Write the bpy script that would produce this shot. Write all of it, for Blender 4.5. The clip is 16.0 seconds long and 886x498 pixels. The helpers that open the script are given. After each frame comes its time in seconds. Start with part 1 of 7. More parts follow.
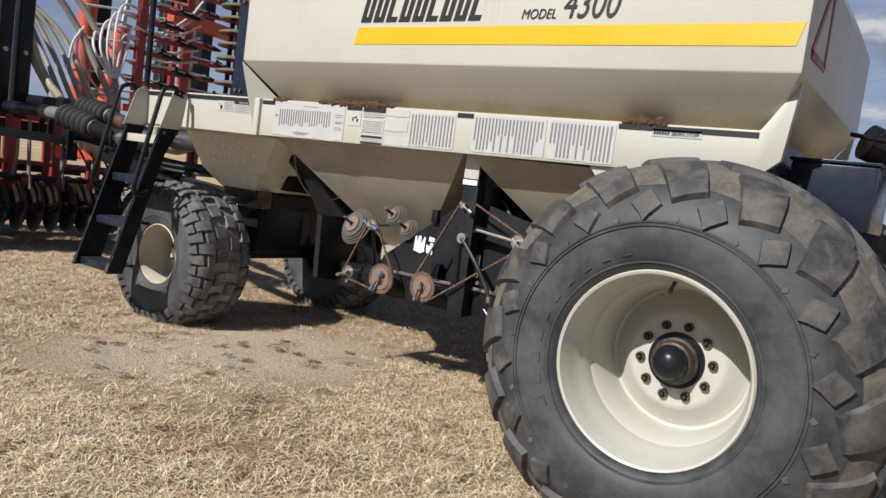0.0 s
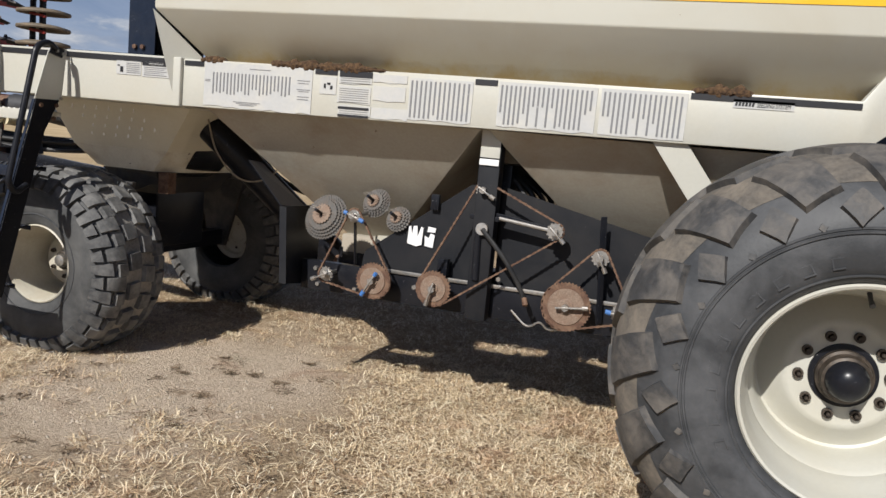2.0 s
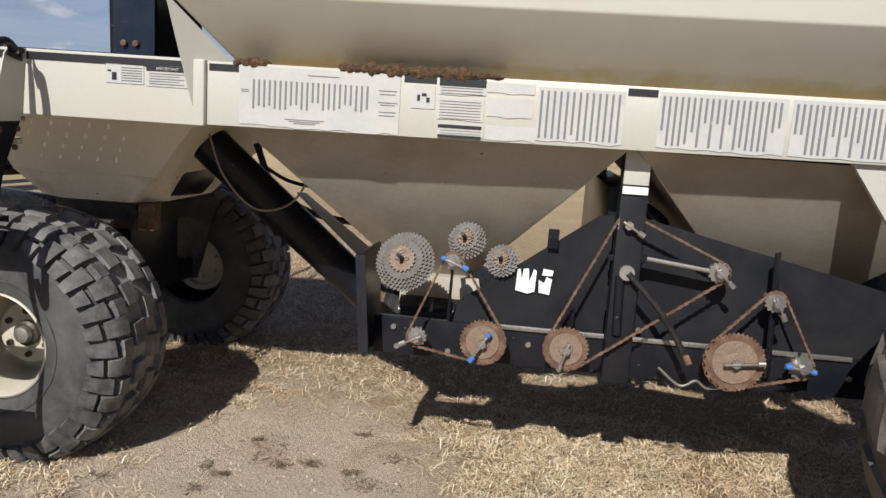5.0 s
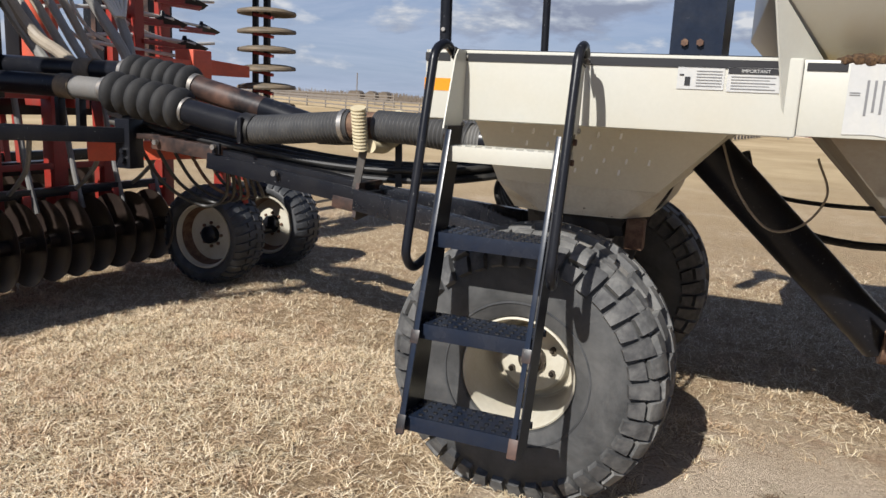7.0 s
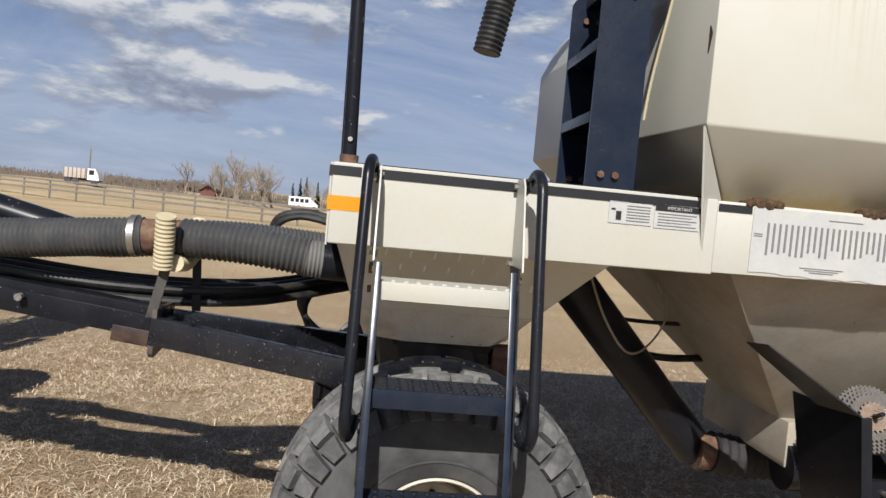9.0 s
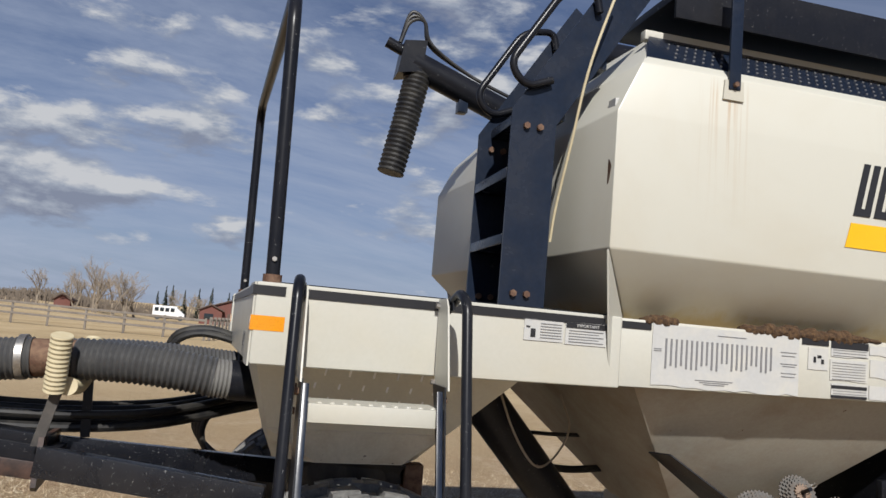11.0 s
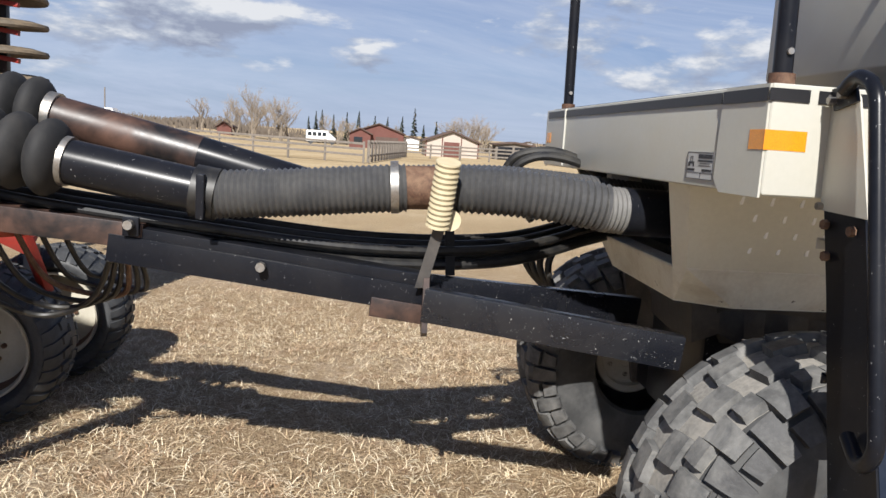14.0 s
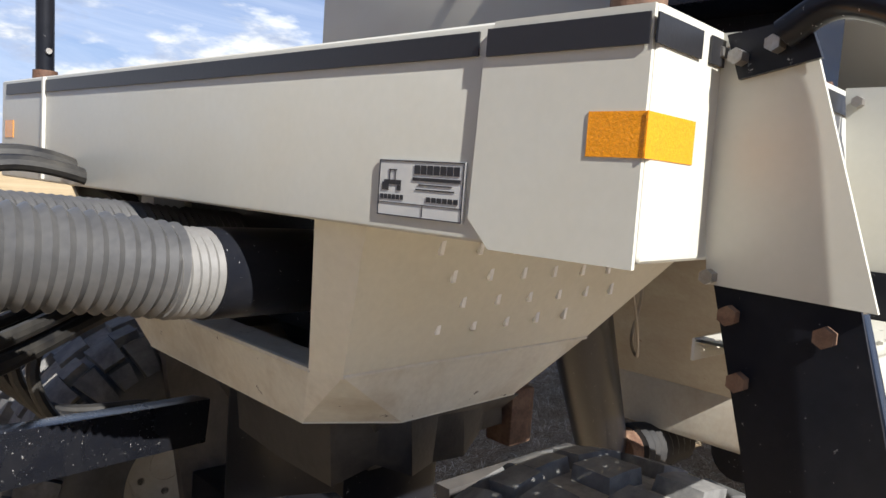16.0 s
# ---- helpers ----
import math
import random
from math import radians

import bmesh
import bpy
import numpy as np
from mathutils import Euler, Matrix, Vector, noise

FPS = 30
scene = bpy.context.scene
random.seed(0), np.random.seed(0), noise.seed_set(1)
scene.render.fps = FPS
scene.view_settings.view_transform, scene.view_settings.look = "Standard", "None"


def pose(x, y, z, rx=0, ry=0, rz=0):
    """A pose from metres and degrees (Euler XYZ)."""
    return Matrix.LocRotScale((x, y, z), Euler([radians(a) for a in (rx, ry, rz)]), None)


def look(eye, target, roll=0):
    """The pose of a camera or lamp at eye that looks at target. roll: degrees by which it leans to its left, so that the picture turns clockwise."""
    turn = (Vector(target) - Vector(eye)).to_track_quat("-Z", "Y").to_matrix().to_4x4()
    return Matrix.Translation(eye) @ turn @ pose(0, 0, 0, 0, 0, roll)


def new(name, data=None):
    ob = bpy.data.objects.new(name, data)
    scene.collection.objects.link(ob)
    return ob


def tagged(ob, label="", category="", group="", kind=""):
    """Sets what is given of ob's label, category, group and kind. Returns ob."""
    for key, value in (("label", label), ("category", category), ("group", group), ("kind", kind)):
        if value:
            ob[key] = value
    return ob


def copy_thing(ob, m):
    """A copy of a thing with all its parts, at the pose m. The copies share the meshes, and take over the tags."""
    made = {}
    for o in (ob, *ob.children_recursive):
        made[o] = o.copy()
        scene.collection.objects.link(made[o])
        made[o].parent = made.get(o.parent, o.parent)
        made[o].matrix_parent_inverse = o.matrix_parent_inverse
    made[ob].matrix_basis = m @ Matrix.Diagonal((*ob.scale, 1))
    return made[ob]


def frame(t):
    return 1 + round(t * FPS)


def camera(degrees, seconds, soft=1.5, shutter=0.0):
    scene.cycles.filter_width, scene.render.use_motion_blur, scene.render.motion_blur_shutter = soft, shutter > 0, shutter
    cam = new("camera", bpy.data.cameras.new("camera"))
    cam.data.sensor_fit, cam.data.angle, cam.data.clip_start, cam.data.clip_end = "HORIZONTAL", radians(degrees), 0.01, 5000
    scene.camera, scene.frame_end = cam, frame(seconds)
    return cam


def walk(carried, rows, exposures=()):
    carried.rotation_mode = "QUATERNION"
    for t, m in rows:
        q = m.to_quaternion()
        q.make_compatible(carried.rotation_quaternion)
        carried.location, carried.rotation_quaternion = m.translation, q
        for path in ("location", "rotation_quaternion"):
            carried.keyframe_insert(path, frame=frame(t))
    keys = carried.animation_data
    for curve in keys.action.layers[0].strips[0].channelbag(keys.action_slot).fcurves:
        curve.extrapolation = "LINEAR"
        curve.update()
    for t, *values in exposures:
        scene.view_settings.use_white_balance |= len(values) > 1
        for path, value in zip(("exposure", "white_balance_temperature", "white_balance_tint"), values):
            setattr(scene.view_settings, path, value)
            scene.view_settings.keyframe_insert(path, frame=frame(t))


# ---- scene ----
cam = camera(61.1, 16.0)
PATH = [
    (0, (1.287, 1.161, 1.467), (0.175, 2.816, 1.298), 7.5),
    (0.5, (0.913, 1.172, 1.499), (-0.109, 2.878, 1.283), 7.1),
    (1, (0.475, 1.119, 1.522), (-0.421, 2.891, 1.282), 6.5),
    (1.5, (0.084, 1.204, 1.526), (-0.669, 3.040, 1.276), 6.0),
    (2, (-0.290, 1.302, 1.560), (-0.892, 3.191, 1.294), 5.4),
    (2.5, (-0.634, 1.345, 1.565), (-1.105, 3.269, 1.294), 5.0),
    (3, (-0.923, 1.472, 1.510), (-1.241, 3.429, 1.254), 4.6),
    (3.2, (-1.058, 1.536, 1.495), (-1.306, 3.505, 1.257), 4.5),
    (5.3, (-1.998, 1.952, 1.752), (-2.216, 3.910, 1.412), 3.8),
    (5.5, (-2.167, 1.959, 1.741), (-2.432, 3.910, 1.395), 3.8),
    (6, (-2.637, 1.940, 1.735), (-3.072, 3.859, 1.379), 3.6),
    (6.5, (-3.031, 2.005, 1.714), (-3.705, 3.848, 1.328), 3.1),
    (7, (-3.353, 2.040, 1.722), (-4.112, 3.851, 1.342), 2.8),
    (7.5, (-3.743, 2.019, 1.731), (-4.442, 3.857, 1.373), 2.9),
    (8, (-4.066, 2.144, 1.706), (-4.616, 4.040, 1.388), 3.4),
    (8.5, (-4.330, 2.306, 1.746), (-4.567, 4.279, 1.511), 4.5),
    (9, (-4.554, 2.372, 1.800), (-4.375, 4.362, 1.705), 5.2),
    (9.5, (-4.686, 2.340, 1.824), (-4.202, 4.279, 1.898), 5.2),
    (9.7, (-4.700, 2.330, 1.827), (-4.145, 4.248, 1.965), 5.0),
    (11.8, (-4.847, 2.372, 1.806), (-4.587, 4.345, 2.024), 5.5),
    (12, (-4.919, 2.423, 1.777), (-4.816, 4.418, 1.854), 5.5),
    (12.5, (-5.164, 2.683, 1.743), (-5.286, 4.668, 1.544), 4.8),
    (13, (-5.451, 2.803, 1.747), (-5.574, 4.780, 1.466), 3.4),
    (13.5, (-5.666, 2.928, 1.753), (-5.690, 4.905, 1.454), 2.9),
    (14, (-5.696, 3.154, 1.745), (-5.541, 5.128, 1.463), 3.6),
    (14.5, (-5.670, 3.458, 1.752), (-5.225, 5.391, 1.494), 4.2),
    (15, (-5.697, 3.869, 1.747), (-4.929, 5.700, 1.504), 4.2),
    (15.5, (-5.637, 4.229, 1.731), (-4.560, 5.902, 1.514), 4.1),
    (16, (-5.464, 4.594, 1.737), (-4.089, 6.034, 1.557), 4.0),
]
EXPOSURES = ((0.0, 0.24), (1.5, 0.22), (3.0, 0.21), (5.5, 0.30), (7.0, 0.44), (8.0, 0.42), (8.6, 0.44), (9.0, 0.34), (9.5, 0.15), (11.8, 0.18), (12.5, 0.48), (13.5, 0.62), (14.5, 0.68), (15.2, 0.86), (16.0, 1.14))
walk(cam, [(t, look(eye, target, roll)) for t, eye, target, roll in PATH], EXPOSURES)

# ---- world and sun ----
SUN_EL, SUN_AZ = radians(38.5), math.atan2(-0.98, -0.165)      # towards the sun, from +x anticlockwise
sun_to = Vector((math.cos(SUN_EL) * math.cos(SUN_AZ), math.cos(SUN_EL) * math.sin(SUN_AZ), math.sin(SUN_EL)))
sun = new("sun", bpy.data.lights.new("sun", "SUN"))
sun.data.energy, sun.data.angle, sun.data.color = 5.0, radians(0.55), (1.0, 0.972, 0.93)
sun.matrix_world = look(sun_to * 60, (0, 0, 0))


class N:
    """Short hand for building node trees."""
    def __init__(self, tree):
        self.t = tree
        tree.nodes.clear()

    def add(self, kind, **kw):
        n = self.t.nodes.new(kind)
        for k, v in kw.items():
            if k in n.inputs:
                self.put(n.inputs[k], v)
        return n

    def put(self, sock, v):
        if isinstance(v, bpy.types.NodeSocket):
            self.t.links.new(v, sock)
        elif isinstance(v, tuple) and len(v) == 3 and sock.type == "RGBA":
            sock.default_value = (*v, 1)
        else:
            sock.default_value = v

    def coords(self, scale=(1, 1, 1), kind="Object"):
        tc = self.t.nodes.new("ShaderNodeTexCoord")
        mp = self.t.nodes.new("ShaderNodeMapping")
        mp.inputs["Scale"].default_value = scale
        self.t.links.new(tc.outputs[kind], mp.inputs["Vector"])
        return mp.outputs[0]

    def noise(self, vec, scale, detail=6.0, rough=0.55, dist=0.0):
        n = self.add("ShaderNodeTexNoise", Scale=scale, Detail=detail, Roughness=rough, Distortion=dist)
        self.t.links.new(vec, n.inputs["Vector"])
        return n.outputs["Fac"]

    def ramp(self, fac, stops):
        n = self.t.nodes.new("ShaderNodeValToRGB")
        els = n.color_ramp.elements
        while len(els) < len(stops):
            els.new(0.5)
        for e, (p, c) in zip(els, stops):
            e.position = p
            e.color = (*c, 1) if isinstance(c, tuple) else (c, c, c, 1)
        self.t.links.new(fac, n.inputs[0])
        return n.outputs[0]

    def mix(self, fac, a, b, blend="MIX"):
        n = self.t.nodes.new("ShaderNodeMix")
        n.data_type, n.blend_type = "RGBA", blend
        self.put(n.inputs[0], fac), self.put(n.inputs[6], a), self.put(n.inputs[7], b)
        return n.outputs[2]

    def math(self, op, a, b=0.0):
        n = self.t.nodes.new("ShaderNodeMath")
        n.operation = op
        self.put(n.inputs[0], a), self.put(n.inputs[1], b)
        return n.outputs[0]

    def bump(self, height, strength=0.3, distance=0.01):
        n = self.add("ShaderNodeBump", Strength=strength, Distance=distance)
        self.t.links.new(height, n.inputs["Height"])
        return n.outputs[0]


world = bpy.data.worlds.new("world")
scene.world = world
world.use_nodes = True
w = N(world.node_tree)
sky = w.t.nodes.new("ShaderNodeTexSky")
sky.sky_type, sky.sun_disc = "NISHITA", False
sky.sun_elevation, sky.sun_rotation = SUN_EL, radians(90) - SUN_AZ
sky.air_density, sky.dust_density, sky.ozone_density = 1.0, 0.6, 1.6
tc = w.t.nodes.new("ShaderNodeTexCoord")
sep = w.t.nodes.new("ShaderNodeSeparateXYZ")
w.t.links.new(tc.outputs["Generated"], sep.inputs[0])
z = sep.outputs["Z"]
# clouds lie on a high flat layer: the direction over its height gives their place
zz = w.math("ADD", w.math("MAXIMUM", z, 0.0), 0.09)
comb = w.t.nodes.new("ShaderNodeCombineXYZ")
w.put(comb.inputs[0], w.math("DIVIDE", sep.outputs["X"], zz))
w.put(comb.inputs[1], w.math("DIVIDE", sep.outputs["Y"], zz))
veil = w.ramp(w.noise(comb.outputs[0], 0.26, 9, 0.68, 1.6), [(0.34, 0.0), (0.64, 1.0)])
bank = w.ramp(w.noise(comb.outputs[0], 0.16, 6, 0.6, 0.6), [(0.46, 0.0), (0.62, 1.0)])


def heaps(lift):
    """Density of the heaped clouds, in flattened directions, at a little lift above the sight line."""
    cv = w.t.nodes.new("ShaderNodeCombineXYZ")
    w.put(cv.inputs[0], sep.outputs["X"]), w.put(cv.inputs[1], sep.outputs["Y"])
    w.put(cv.inputs[2], w.math("MULTIPLY", w.math("ADD", z, lift), 2.9))
    groups = w.noise(cv.outputs[0], 2.1, 3, 0.5)
    return w.math("ADD", w.math("MULTIPLY", w.noise(cv.outputs[0], 7.5, 9, 0.58, 0.1), 0.55), w.math("MULTIPLY", groups, 0.58))


dens = heaps(0.0)
rise = w.math("SUBTRACT", dens, heaps(0.020))
puff = w.ramp(dens, [(0.574, 0.0), (0.640, 1.0)])
shade = w.ramp(w.math("ADD", w.math("MULTIPLY", rise, 5.0), 0.40), [(0.20, (5.6, 6.4, 8.6)), (0.50, (8.6, 9.6, 11.6)), (0.80, (14.0, 14.4, 15.2))])
low = w.ramp(z, [(0.0, 0.75), (0.10, 1.0), (0.30, 0.85), (0.50, 0.35), (0.75, 0.06)])
band = w.ramp(z, [(0.0, 0.3), (0.06, 1.0), (0.36, 1.0), (0.58, 0.15)])
deep = w.mix(1.0, sky.outputs[0], (0.70, 0.91, 1.32), "MULTIPLY")
haze = w.ramp(z, [(0.0, 0.75), (0.10, 0.50), (0.28, 0.0)])
deep = w.mix(haze, deep, (8.2, 9.7, 13.2))
# the clouds thin out westwards
thin = w.ramp(w.math("ADD", w.math("MULTIPLY", sep.outputs["X"], 1.0), 1.0), [(0.10, 0.12), (0.34, 1.0)])
low, band = w.math("MULTIPLY", low, thin), w.math("MULTIPLY", band, thin)
col = w.mix(w.math("MULTIPLY", veil, w.math("MULTIPLY", low, 0.85)), deep, (9.8, 11.2, 14.2))
col = w.mix(w.math("MULTIPLY", bank, w.math("MULTIPLY", low, 0.40)), col, (6.6, 8.0, 11.6))
col = w.mix(w.math("MULTIPLY", puff, band), col, shade)
bg = w.add("ShaderNodeBackground", Strength=0.036)
w.put(bg.inputs[0], col)
out = w.t.nodes.new("ShaderNodeOutputWorld")
w.t.links.new(bg.outputs[0], out.inputs[0])


# ---- materials ----
def surface(name, colour, rough=0.5, metal=0.0, dirt=None, dirt_amount=0.5, dirt_scale=3.0, grain=0.06, grain_scale=60.0,
            bump=0.1, bump_scale=120.0, bump_depth=0.002, coat=0.0, chips=None, chip_level=0.70, chip_scale=38.0, stretch=(1, 1, 1), vary=0.0, spec=0.5):
    """Paint, metal or rubber: a base colour with fine grain, patches of dirt, and chips down to what lies under."""
    m = bpy.data.materials.new(name)
    m.use_nodes = True
    n = N(m.node_tree)
    v = n.coords(stretch)
    g = n.noise(v, grain_scale, 4)
    base = n.mix(1.0, colour, n.ramp(g, [(0.3, 1.0 - 2 * grain), (0.7, 1.0)]), "MULTIPLY")
    r = rough
    if dirt:
        d = n.ramp(n.noise(v, dirt_scale, 8, 0.65, 0.4), [(0.42, 0.0), (0.72, dirt_amount)])
        base = n.mix(d, base, dirt)
        r = n.math("ADD", n.math("MULTIPLY", d, 0.3), rough)
    if chips:
        c = n.ramp(n.noise(v, chip_scale, 5, 0.7), [(chip_level, 0.0), (chip_level + 0.03, 1.0)])
        base = n.mix(c, base, chips)
    if vary:
        oi = n.t.nodes.new("ShaderNodeObjectInfo")
        base = n.mix(1.0, base, n.ramp(oi.outputs["Random"], [(0.0, 1.0 - vary), (1.0, 1.0)]), "MULTIPLY")
    b = n.add("ShaderNodeBsdfPrincipled", Roughness=r, Metallic=metal)
    n.put(b.inputs["Base Color"], base)
    b.inputs["Coat Weight"].default_value = coat
    b.inputs["Specular IOR Level"].default_value = spec
    n.put(b.inputs["Normal"], n.bump(n.noise(v, bump_scale, 5), bump, bump_depth))
    o = n.t.nodes.new("ShaderNodeOutputMaterial")
    n.t.links.new(b.outputs[0], o.inputs[0])
    return m


CREAM = surface("cream_paint", (0.462, 0.455, 0.405), 0.38, dirt=(0.43, 0.37, 0.25), dirt_amount=0.32, dirt_scale=1.6, grain=0.02,
                chips=(0.20, 0.11, 0.06), chip_level=0.755, chip_scale=26, bump=0.04, bump_scale=9, bump_depth=0.004)
HOUSING = surface("housing_cream_paint", (0.67, 0.645, 0.54), 0.42, dirt=(0.53, 0.46, 0.31), dirt_amount=0.35, dirt_scale=2.2, grain=0.03,
                  chips=(0.16, 0.09, 0.05), chip_level=0.745, chip_scale=24, bump=0.04, bump_scale=10, bump_depth=0.004)
CREAM_OLD = surface("dusty_cream_paint", (0.49, 0.463, 0.382), 0.5, dirt=(0.31, 0.235, 0.14), dirt_amount=0.6, dirt_scale=2.6, grain=0.04,
                    chips=(0.16, 0.09, 0.05), chip_level=0.71, chip_scale=22, bump=0.06, bump_scale=12, bump_depth=0.004)
# the cart's cream under dust, its base darkened for the shade below the tank
HOPPER_SHADED = surface("shade_darkened_dusty_hopper_paint", (0.385, 0.357, 0.298), 0.6, dirt=(0.23, 0.165, 0.11), dirt_amount=0.7, dirt_scale=1.8, grain=0.05,
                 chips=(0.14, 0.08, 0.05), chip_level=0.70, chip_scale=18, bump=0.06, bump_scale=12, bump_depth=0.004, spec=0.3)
BLACK_CHIPPED = surface("stone_chipped_black_paint", (0.009, 0.010, 0.014), 0.26, dirt=(0.045, 0.042, 0.040), dirt_amount=0.2, dirt_scale=5, grain=0.1,
                        chips=(0.45, 0.44, 0.42), chip_level=0.65, chip_scale=120, bump=0.1, bump_scale=60)
# chipped and stained; base lighter than HOUSING to paint in light off the ground
HOUSING_CHIPPED_LIT = surface("ground_lit_chipped_housing_paint", (0.70, 0.675, 0.58), 0.5, dirt=(0.36, 0.27, 0.16), dirt_amount=0.5, dirt_scale=5, grain=0.05,
                          chips=(0.075, 0.05, 0.035), chip_level=0.66, chip_scale=13, bump=0.08, bump_scale=20, bump_depth=0.004)
BLACK = surface("black_paint", (0.009, 0.010, 0.014), 0.28, dirt=(0.050, 0.046, 0.042), dirt_amount=0.16, dirt_scale=4, grain=0.1,
                chips=(0.34, 0.34, 0.34), chip_level=0.665, chip_scale=85, bump=0.06, bump_scale=30, spec=0.22)
MATT_BLACK = surface("dull_black_paint", (0.006, 0.007, 0.010), 0.55, dirt=(0.035, 0.031, 0.028), dirt_amount=0.3, dirt_scale=4, grain=0.1,
                     chips=(0.22, 0.21, 0.20), chip_level=0.72, chip_scale=60, bump=0.08, bump_scale=30, spec=0.3)
WORN = surface("worn_black_over_rust", (0.014, 0.013, 0.014), 0.36, dirt=(0.15, 0.075, 0.05), dirt_amount=0.85, dirt_scale=3.5, grain=0.15,
               chips=(0.30, 0.28, 0.26), chip_level=0.72, chip_scale=60, bump=0.15, bump_scale=60)
NAVY = surface("navy_paint", (0.011, 0.017, 0.032), 0.24, dirt=(0.06, 0.057, 0.055), dirt_amount=0.2, dirt_scale=5, grain=0.1,
               chips=(0.34, 0.33, 0.31), chip_level=0.735, chip_scale=60, bump=0.08, bump_scale=30, spec=0.3)
RUST = surface("rusty_steel", (0.115, 0.056, 0.033), 0.75, dirt=(0.24, 0.155, 0.10), dirt_amount=0.8, dirt_scale=18, grain=0.25, grain_scale=140,
               bump=0.5, bump_scale=200)
STEEL = surface("galvanised_steel", (0.45, 0.44, 0.42), 0.38, metal=0.85, dirt=(0.22, 0.15, 0.09), dirt_amount=0.6, dirt_scale=30, grain=0.15,
                bump=0.2, bump_scale=120)
SPROCKET = surface("dull_sprocket_steel", (0.12, 0.113, 0.105), 0.6, metal=0.35, dirt=(0.12, 0.085, 0.06), dirt_amount=0.6, dirt_scale=30, grain=0.2, bump=0.2)
RUST_PALE = surface("pale_rusty_steel", (0.26, 0.185, 0.135), 0.7, dirt=(0.15, 0.085, 0.055), dirt_amount=0.7, dirt_scale=22, grain=0.25, grain_scale=140, bump=0.3, bump_scale=150)
RUBBER = surface("dusty_tyre_rubber", (0.032, 0.034, 0.037), 0.56, dirt=(0.115, 0.116, 0.120), dirt_amount=0.55, dirt_scale=5, grain=0.12, grain_scale=40,
                 bump=0.35, bump_scale=90, bump_depth=0.002)
GROOVE = surface("dust_in_tread_grooves", (0.27, 0.255, 0.23), 0.9, dirt=(0.33, 0.305, 0.265), dirt_amount=0.8, dirt_scale=9, grain=0.2)
RUBBER_DUST = surface("dusty_block_rubber", (0.062, 0.062, 0.063), 0.66, dirt=(0.20, 0.196, 0.186), dirt_amount=0.65, dirt_scale=9, grain=0.2, grain_scale=40,
                      bump=0.5, bump_scale=70, bump_depth=0.003)
RUBBER_PALE = surface("pale_dusty_crown_rubber", (0.106, 0.106, 0.105), 0.7, dirt=(0.29, 0.282, 0.262), dirt_amount=0.65, dirt_scale=9, grain=0.2, grain_scale=40,
                      bump=0.5, bump_scale=70, bump_depth=0.003)
RUBBER_GREY = surface("scuffed_tyre_rubber", (0.044, 0.044, 0.045), 0.62, dirt=(0.17, 0.150, 0.128), dirt_amount=0.8, dirt_scale=7, grain=0.2, grain_scale=40,
                      bump=0.5, bump_scale=70, bump_depth=0.003)
RUBBER_SIDE = surface("weathered_sidewall_rubber", (0.042, 0.043, 0.044), 0.62, dirt=(0.135, 0.133, 0.128), dirt_amount=0.6, dirt_scale=4, grain=0.12, grain_scale=40,
                      bump=0.35, bump_scale=90, bump_depth=0.002)
TREAD_DUST = surface("tan_dust_on_tread_rubber", (0.10, 0.090, 0.078), 0.9, dirt=(0.22, 0.185, 0.145), dirt_amount=0.8, dirt_scale=6, grain=0.2)
GREASE = surface("greasy_dark_steel", (0.050, 0.040, 0.032), 0.45, metal=0.4, dirt=(0.13, 0.10, 0.075), dirt_amount=0.7, dirt_scale=40, grain=0.2, bump=0.3)
BOOT = surface("dusty_boot_rubber", (0.016, 0.016, 0.018), 0.5, dirt=(0.075, 0.066, 0.056), dirt_amount=0.55, dirt_scale=9, grain=0.2, bump=0.3, bump_scale=24, bump_depth=0.006)
DUSTY_BLACK = surface("dust_filmed_black_paint", (0.030, 0.030, 0.033), 0.6, dirt=(0.13, 0.115, 0.10), dirt_amount=0.7, dirt_scale=5, grain=0.15, bump=0.15, bump_scale=40)
HOSE = surface("grey_ribbed_hose", (0.062, 0.062, 0.063), 0.38, dirt=(0.13, 0.125, 0.115), dirt_amount=0.35, dirt_scale=8, grain=0.1)
HOSE_LIGHT = surface("weathered_grey_hose", (0.155, 0.152, 0.145), 0.5, dirt=(0.15, 0.13, 0.11), dirt_amount=0.5, dirt_scale=7, grain=0.08)
HOSE_BLACK = surface("black_hydraulic_hose", (0.010, 0.010, 0.011), 0.45, dirt=(0.10, 0.09, 0.07), dirt_amount=0.3, dirt_scale=10)
HOSE_WHITE = surface("clear_seed_hose", (0.62, 0.61, 0.58), 0.35, dirt=(0.35, 0.31, 0.25), dirt_amount=0.4, dirt_scale=5)
HOSE_PALE = surface("pale_grey_hose", (0.27, 0.265, 0.25), 0.45, dirt=(0.20, 0.17, 0.14), dirt_amount=0.5, dirt_scale=5, grain=0.06)
HOSE_TAN = surface("tan_seed_hose", (0.33, 0.28, 0.215), 0.45, dirt=(0.16, 0.13, 0.10), dirt_amount=0.5, dirt_scale=5)
BELLOWS = surface("charcoal_bellows_rubber", (0.013, 0.013, 0.014), 0.75, dirt=(0.060, 0.055, 0.050), dirt_amount=0.4, dirt_scale=9, bump=0.3, bump_scale=80)
RED = surface("red_paint", (0.30, 0.022, 0.014), 0.42, dirt=(0.16, 0.045, 0.03), dirt_amount=0.6, dirt_scale=5, grain=0.1, chips=(0.10, 0.06, 0.05), chip_level=0.70)
ORANGE_RED = surface("faded_red_paint", (0.60, 0.085, 0.035), 0.45, dirt=(0.30, 0.07, 0.04), dirt_amount=0.5, dirt_scale=6, grain=0.08)
